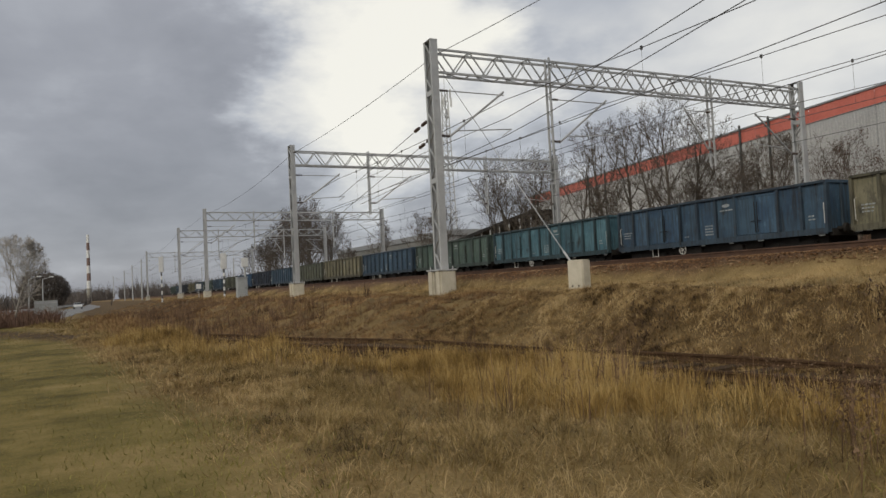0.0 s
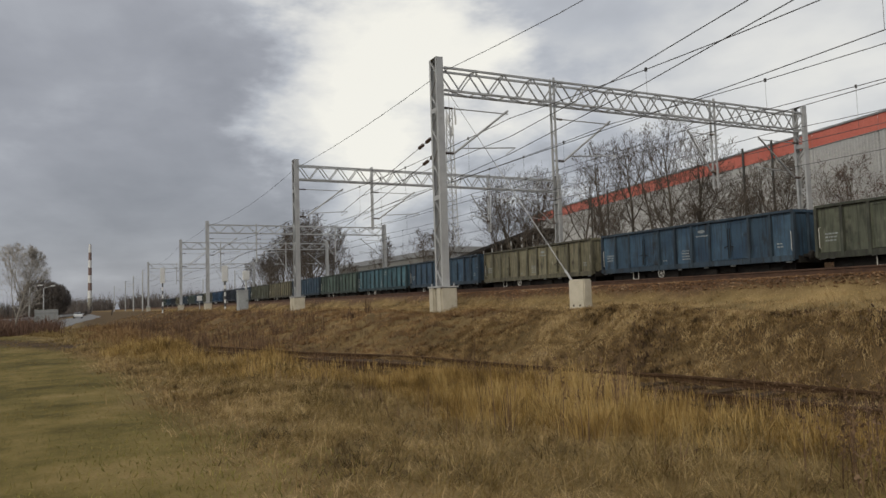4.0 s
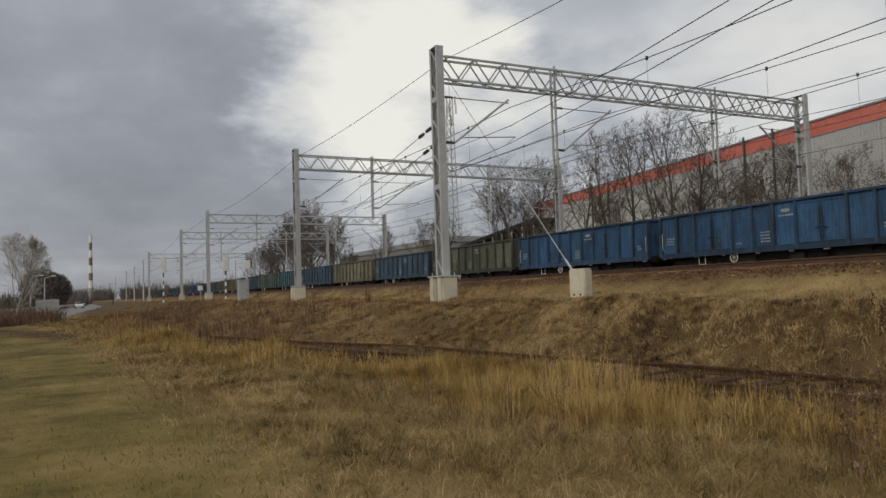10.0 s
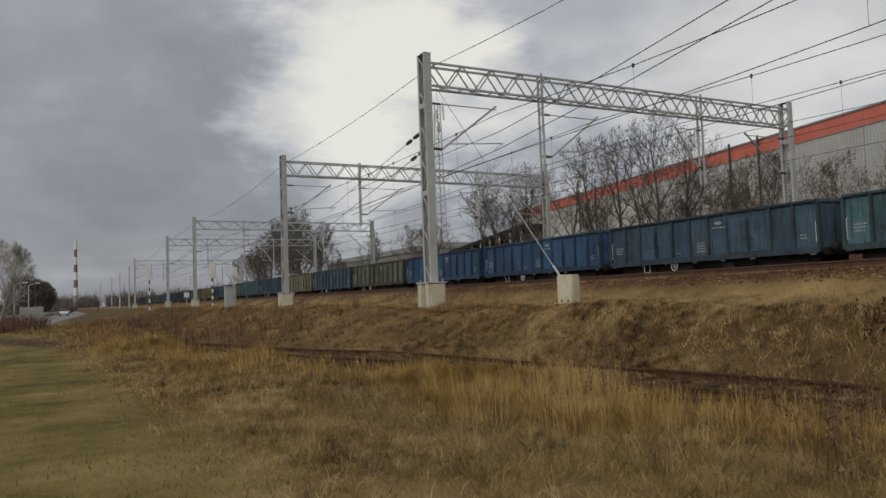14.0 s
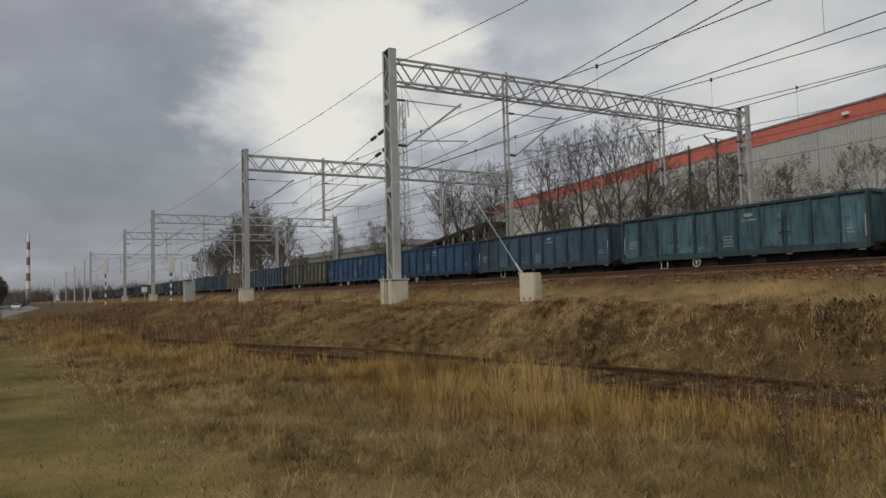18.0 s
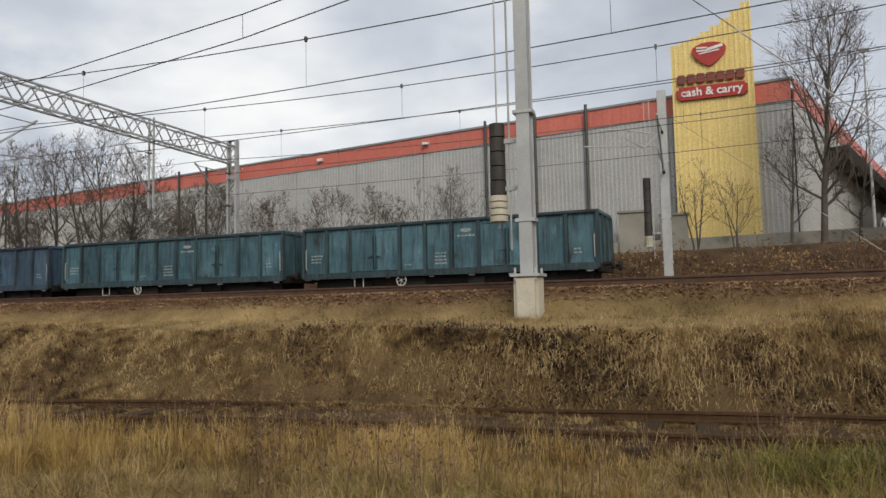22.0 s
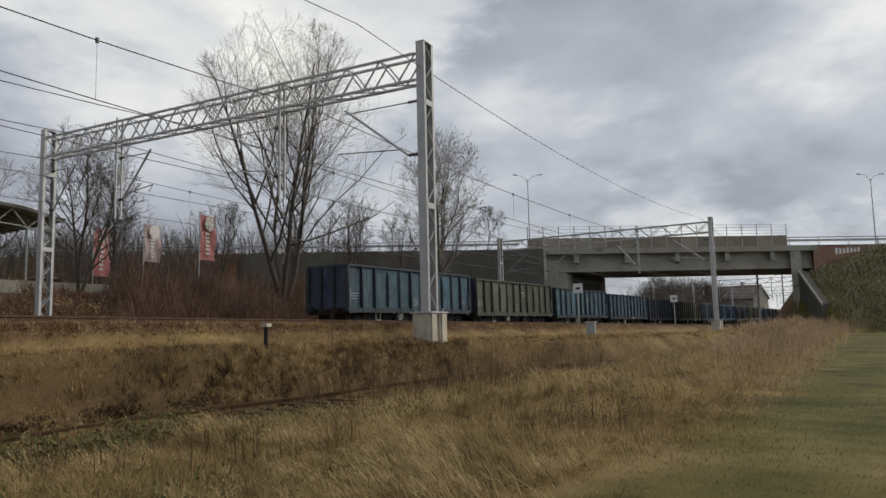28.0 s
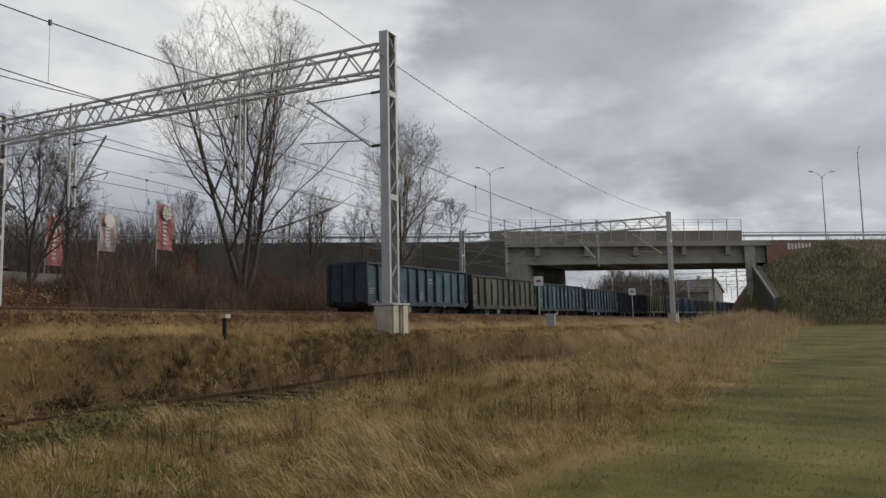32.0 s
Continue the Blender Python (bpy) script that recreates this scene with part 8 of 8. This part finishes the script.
def far_lamp(x, y, h):
    l = thing("street_lamp", "thin roadside street lamp", "street lamp", "street lamps")
    bm = bmesh.new()
    tube(bm, [(x, y, -0.1), (x, y, h), (x, y + 1.2, h + 0.4)], [0.12, 0.09, 0.07], 6)
    part("pole", bm, GALV, l)
    bm = bmesh.new()
    box(bm, x - 0.15, y + 1.1, h + 0.35, x + 0.15, y + 1.8, h + 0.5)
    part("lamp_head", bm, SIGW, l)


far_lamp(-150, -5.4, 6.0)
far_lamp(-130, -6.6, 5.5)


def far_car():
    c = car_model(CARW)
    tagged(c, "white car standing on the far road", "car", "cars on the road")
    c.matrix_basis = pose(-190, 0.2, 0.08, 0, 0, 3)


far_car()


def chimney():
    c = thing("chimney", "tall red and white banded factory chimney", "chimney")
    x, y = -640.0, 9.0
    zs = (-1, 12, 18, 24, 30, 36, 42, 48, 54.5)
    for i, (a, b) in enumerate(zip(zs, zs[1:])):
        bm = bmesh.new()
        tube(bm, [(x, y, a), (x, y, b)], [1.8 - 0.015 * a, 1.8 - 0.015 * b], 16)
        part("band", bm, OLDCONC if i == 0 else (SIGW if i % 2 else BRICKR), c)


chimney()


def tower():
    t = thing("radio_tower", "tall grey lattice radio tower with antennas", "tower")
    x, y, h = -153.0, 79.6, 47.5
    legs = [(math.cos(a), math.sin(a)) for a in (0.5, 2.6, 4.7)]
    r = lambda z: 1.9 - 1.1 * z / h
    for cx, cy in legs:
        bm = bmesh.new()
        tube(bm, [(x + cx * r(z), y + cy * r(z), z) for z in (2, h / 2, h)], 0.14, 6)
        part("leg", bm, GALV, t)
    z = 3.0
    bm = bmesh.new()
    while z < h - 2:
        for i in range(3):
            a, b = legs[i], legs[(i + 1) % 3]
            bar(bm, (x + a[0] * r(z), y + a[1] * r(z), z), (x + b[0] * r(z + 2), y + b[1] * r(z + 2), z + 2), 0.10)
            bar(bm, (x + a[0] * r(z), y + a[1] * r(z), z), (x + b[0] * r(z), y + b[1] * r(z), z), 0.09)
        z += 2.0
    part("lattice", bm, GALV, t)
    for k in range(8):
        bm = bmesh.new()
        a = k * 0.8
        q = Vector((x + 1.5 * math.cos(a), y + 1.5 * math.sin(a), 41 + (k % 3) * 2.4))
        box(bm, q.x - 0.16, q.y - 0.16, q.z, q.x + 0.16, q.y + 0.16, q.z + 2.2)
        part("antenna", bm, SIGW, t)
    bm = bmesh.new()
    tube(bm, [(x, y, h - 1), (x, y, h + 4)], 0.06, 6)
    part("rod", bm, GALV, t)


tower()


def shed():
    s = thing("storage_shed", "dark open-sided storage shed with stacked goods", "shed")
    bm = bmesh.new()
    v = [bm.verts.new(q) for q in ((-116, 61, 8.8), (-84, 56, 10.6), (-82, 68, 10.8), (-114, 73, 9.0), (-116, 61, 9.3), (-84, 56, 11.1), (-82, 68, 11.3), (-114, 73, 9.5))]
    for f in ((0, 1, 5, 4), (1, 2, 6, 5), (2, 3, 7, 6), (3, 0, 4, 7), (4, 5, 6, 7), (3, 2, 1, 0)):
        bm.faces.new([v[i] for i in f])
    part("roof", bm, UNDER, s, "dark sloping roof")
    for i in range(9):
        t = i / 8
        bm = bmesh.new()
        x, y = -115 + 30.5 * t, 61.2 - 4.8 * t
        tube(bm, [(x, y, 1.5), (x, y, 8.9 + 1.8 * t)], 0.14, 6)
        part("post", bm, GALV, s)
    for i in range(12):
        t = (i + 0.5) / 12
        bm = bmesh.new()
        x, y = -115 + 30.5 * t, 64 - 4.8 * t
        box(bm, x - 1.1, y - 1, 1.5, x + 1.1, y + 1, 6.2 + (i * 7 % 5) * 0.45)
        part("stack", bm, (OLDCONC, GREYBOX, UNDER)[i % 3], s)


shed()


def warehouse(x0, x1, y, z1, label):
    w = thing("warehouse", label, "building")
    n = 8
    for i in range(n):
        bm = bmesh.new()
        a, b = x0 + (x1 - x0) * i / n, x0 + (x1 - x0) * (i + 1) / n
        ribbed(bm, Vector((a, y, 0)), Vector((1, 0, 0)), b - a - 0.05, 0.5, z1 - 1.2, 0.8, 0.08)
        part("wall_panel", bm, WHGREY, w)
    bm = bmesh.new()
    box(bm, x0, y + 0.1, 0.4, x1, y + 30, z1 - 1.3)
    box(bm, x0 - 0.3, y - 0.3, z1 - 1.25, x1 + 0.3, y + 30.2, z1)
    part("roof", bm, ROOFG, w)
    for i in range(n * 2):
        bm = bmesh.new()
        a = x0 + (x1 - x0) * (i + 0.3) / (n * 2)
        box(bm, a, y - 0.14, z1 - 4.2, a + 2.4, y - 0.09, z1 - 2.6)
        part("window", bm, GLASSD, w)


WHGREY = mat("warehouse_cladding", (0.16, 0.165, 0.16), (0.21, 0.21, 0.205), 0.1, 0.7, 0, 0)
warehouse(-215, -140, 72, 13.2, "long grey warehouse behind the railway")


def far_block(x, y, w, d, h, rz, floors, cols, label):
    b = thing("apartment_building", label, "building", "far buildings")
    m = pose(x, y, 0, 0, 0, rz)
    bm = bmesh.new()
    box(bm, -w / 2, -d / 2, -1, w / 2, d / 2, h, m)
    part("wall", bm, OLDCONC, b)
    bm = bmesh.new()
    box(bm, -w / 2 - 0.3, -d / 2 - 0.3, h + 0.005, w / 2 + 0.3, d / 2 + 0.3, h + 0.5, m)
    part("roof", bm, ROOFG, b)
    for i in range(floors):
        for j in range(cols):
            bm = bmesh.new()
            u = -w / 2 + w * (j + 0.5) / cols
            z = h * (i + 0.45) / floors
            box(bm, u - 0.6, -d / 2 - 0.04, z, u + 0.6, -d / 2 - 0.004, z + 1.4, m)
            part("window", bm, GLASSD, b)




ROOFB = mat("dull_brown_roof", (0.12, 0.09, 0.08), (0.16, 0.125, 0.11), 0.5, 0.9, 0, 0.1)


def far_house(x, y, w, d, eaves, ridge, rz):
    b = thing("house", "far grey house with a brown pitched roof beyond the bridge", "house", m=pose(x, y, 0, 0, 0, rz))
    bm = bmesh.new()
    box(bm, -w / 2, -d / 2, -1, w / 2, d / 2, eaves)
    for s in (-1, 1):
        g = [bm.verts.new((s * w / 2, k * d / 2, z)) for k, z in ((-1, eaves), (1, eaves), (0, ridge - 0.1))]
        bm.faces.new(g)
    part("wall", bm, OLDCONC, b)
    for s in (-1, 1):
        bm = bmesh.new()
        v = [bm.verts.new((u, k, z)) for u in (-w / 2 - 0.4, w / 2 + 0.4) for k, z in ((0, ridge), (s * (d / 2 + 0.5), eaves - 0.35), (s * (d / 2 + 0.5), eaves - 0.15), (0, ridge + 0.2))]
        for f in ((0, 1, 2, 3), (7, 6, 5, 4), (0, 4, 5, 1), (1, 5, 6, 2), (2, 6, 7, 3)):
            bm.faces.new([v[i] for i in f])
        part("roof", bm, ROOFB, b, "dull brown tiled roof slope")
    bm = bmesh.new()
    box(bm, -1.6, 0.3, ridge - 0.8, -0.9, 1.0, ridge + 1.1)
    part("chimney", bm, OLDCONC, b)
    for u, side in ((-2.6, 0), (0.2, 0), (2.8, 0), (-1.5, 1), (1.5, 1)):
        for z in (2.0, 4.4):
            bm = bmesh.new()
            if side:
                box(bm, -w / 2 - 0.05, u - 0.5, z, -w / 2 - 0.004, u + 0.5, z + 1.2)
            else:
                box(bm, u - 0.5, -d / 2 - 0.05, z, u + 0.5, -d / 2 - 0.004, z + 1.2)
            part("window", bm, GLASSD, b)


far_house(229.6, -14.7, 12.0, 10.0, 8.2, 11.9, 62)
far_block(215, 12, 20, 12, 7.6, -70, 3, 7, "far pale apartment building beyond the bridge")


def far_woods():
    rng = np.random.default_rng(9)
    parts_ = []
    for n, x0, x1, y0, y1, h0, w in ((5200, -420, -190, -60, 12, 5.5, 0.28), (3000, -180, -110, -40, -12, 5.0, 0.16), (4200, -420, -160, 36, 120, 9.0, 0.3), (2600, 150, 330, -40, 60, 7.0, 0.25), (8000, 60, 120, 45, 90, 6.5, 0.07), (2500, 70, 130, 100, 140, 7.0, 0.09), (1800, 130, 330, -160, -60, 7.0, 0.3), (9000, -900, -480, 30, 190, 15.0, 0.4), (6000, -900, -480, -140, 20, 11.0, 0.4), (9000, 150, 205, -60, 10, 9.0, 0.12), (7000, 205, 226, -5, 8, 12.0, 0.13), (7000, -1500, -1000, -40, 90, 24.0, 0.7)):
        m = n // 26
        cx, cy = rng.uniform(x0, x1, m), rng.uniform(y0, y1, m)
        i = np.repeat(np.arange(m), 26)
        sp = h0 * 0.22
        x, y = cx[i] + rng.normal(0, sp, m * 26), cy[i] + rng.normal(0, sp, m * 26)
        h = h0 * rng.uniform(0.5, 1.3, m)[i] * rng.uniform(0.4, 1.0, m * 26)
        keep = ~((np.abs(y - (-4.6 + 0.052 * (-x - 85))) < 6) & (x < -50)) & ~((offset_of(x, y) > 8) & (offset_of(x, y) < 34) & (x > -950))
        az = rng.uniform(0, 6.28, m * 26)
        x, y, h, az = x[keep], y[keep], h[keep], az[keep]
        parts_.append(blades(rng, x, y, h, np.full(len(x), w), (np.cos(az), np.sin(az)), 0.45, fine=False))
    stuff("far_woods", "distant bare woods and hedges along the horizon", "woods", parts_, WOODM)
    # a dark dense tree by the road
    parts_ = []
    for cx, cy, r in ((-215, -8.2, 5.4), (-209, -5.6, 4.2)):
        n = 5200
        u = rng.normal(0, 1, (n, 3))
        u /= np.linalg.norm(u, axis=1)[:, None]
        rr = r * rng.uniform(0.55, 1.05, n) ** 0.6
        x, y, z = cx + u[:, 0] * rr, cy + u[:, 1] * rr, 4.6 + u[:, 2] * rr * 1.0
        az = rng.uniform(0, 6.28, n)
        parts_.append(blades(rng, x, y, rng.uniform(0.4, 1.2, n), np.full(n, 0.14), (np.cos(az), np.sin(az)), 0.9, z=z))
    t = thing("dark_tree", "dense dark round tree beside the road", "tree")
    V = np.concatenate([v for v, f in parts_])
    F = np.concatenate([parts_[0][1], parts_[1][1] + len(parts_[0][0])])
    part("crown", raw_mesh("crown", V, F, WOODM), None, t, "dense dark crown")
    bm = bmesh.new()
    tube(bm, [(-215, -8.2, -0.1), (-215, -8.2, 4)], [0.4, 0.25], 8)
    part("trunk", bm, BARK, t)


WOODM = grass_material("far_bare_woods", ((0.0, (0.055, 0.048, 0.045)), (0.5, (0.095, 0.082, 0.075)), (1.0, (0.15, 0.13, 0.12))), 0.05)
far_woods()


# ---- what moves ----
def ease(rows, t):
    """Smooth interpolation through rows (t, v)."""
    ts, vs = [r[0] for r in rows], [r[1] for r in rows]
    n = len(ts)
    d = [(vs[i + 1] - vs[i]) / (ts[i + 1] - ts[i]) for i in range(n - 1)]
    m = [d[0]] + [0.0 if d[i - 1] * d[i] <= 0 else 2 / (1 / d[i - 1] + 1 / d[i]) for i in range(1, n - 1)] + [d[-1]]
    i = max(0, min(n - 2, sum(1 for a in ts if a <= t) - 1))
    h = ts[i + 1] - ts[i]
    u = (t - ts[i]) / h
    return (2 * u ** 3 - 3 * u ** 2 + 1) * vs[i] + (u ** 3 - 2 * u ** 2 + u) * h * m[i] + (3 * u ** 2 - 2 * u ** 3) * vs[i + 1] + (u ** 3 - u ** 2) * h * m[i + 1]


# length along the line of the inner end of each train's last wagon body
TAIL_LEFT = ((0, 79.45), (1, 71.5), (2, 64.0), (3, 56.7), (6, 36.1), (8, 23.4), (9, 17.8), (10, 12.4), (11, 7.5), (12, 3.1), (13, -0.9), (14, -4.6), (17, -12.9), (18, -14.6), (19, -16.0), (20.5, -17.15), (22, -17.2), (32, -17.2))
TAIL_RIGHT = ((0, 6.0), (24.8, 33.2), (26, 34.4), (28.5, 37.1), (30, 38.9), (31, 40.4), (32, 41.9))


def motions():
    for train, i, w, c in WAGONS:
        rows = []
        for t in range(33):
            if train == "left":
                s, o = ease(TAIL_LEFT, t) - WAGON_PITCH * i + BODY_L / 2, TRACKS[3]
            else:
                s, o = ease(TAIL_RIGHT, t) + WAGON_PITCH * i + BODY_L / 2, TRACKS[2]
            m = line_pose(s, o)
            if train == "left":
                m = m @ pose(0, 0, 0, 0, 0, 180) @ pose(0, 0, 0, 0, 0, 180)
            rows.append((t, m))
        walk(w, rows)


motions()
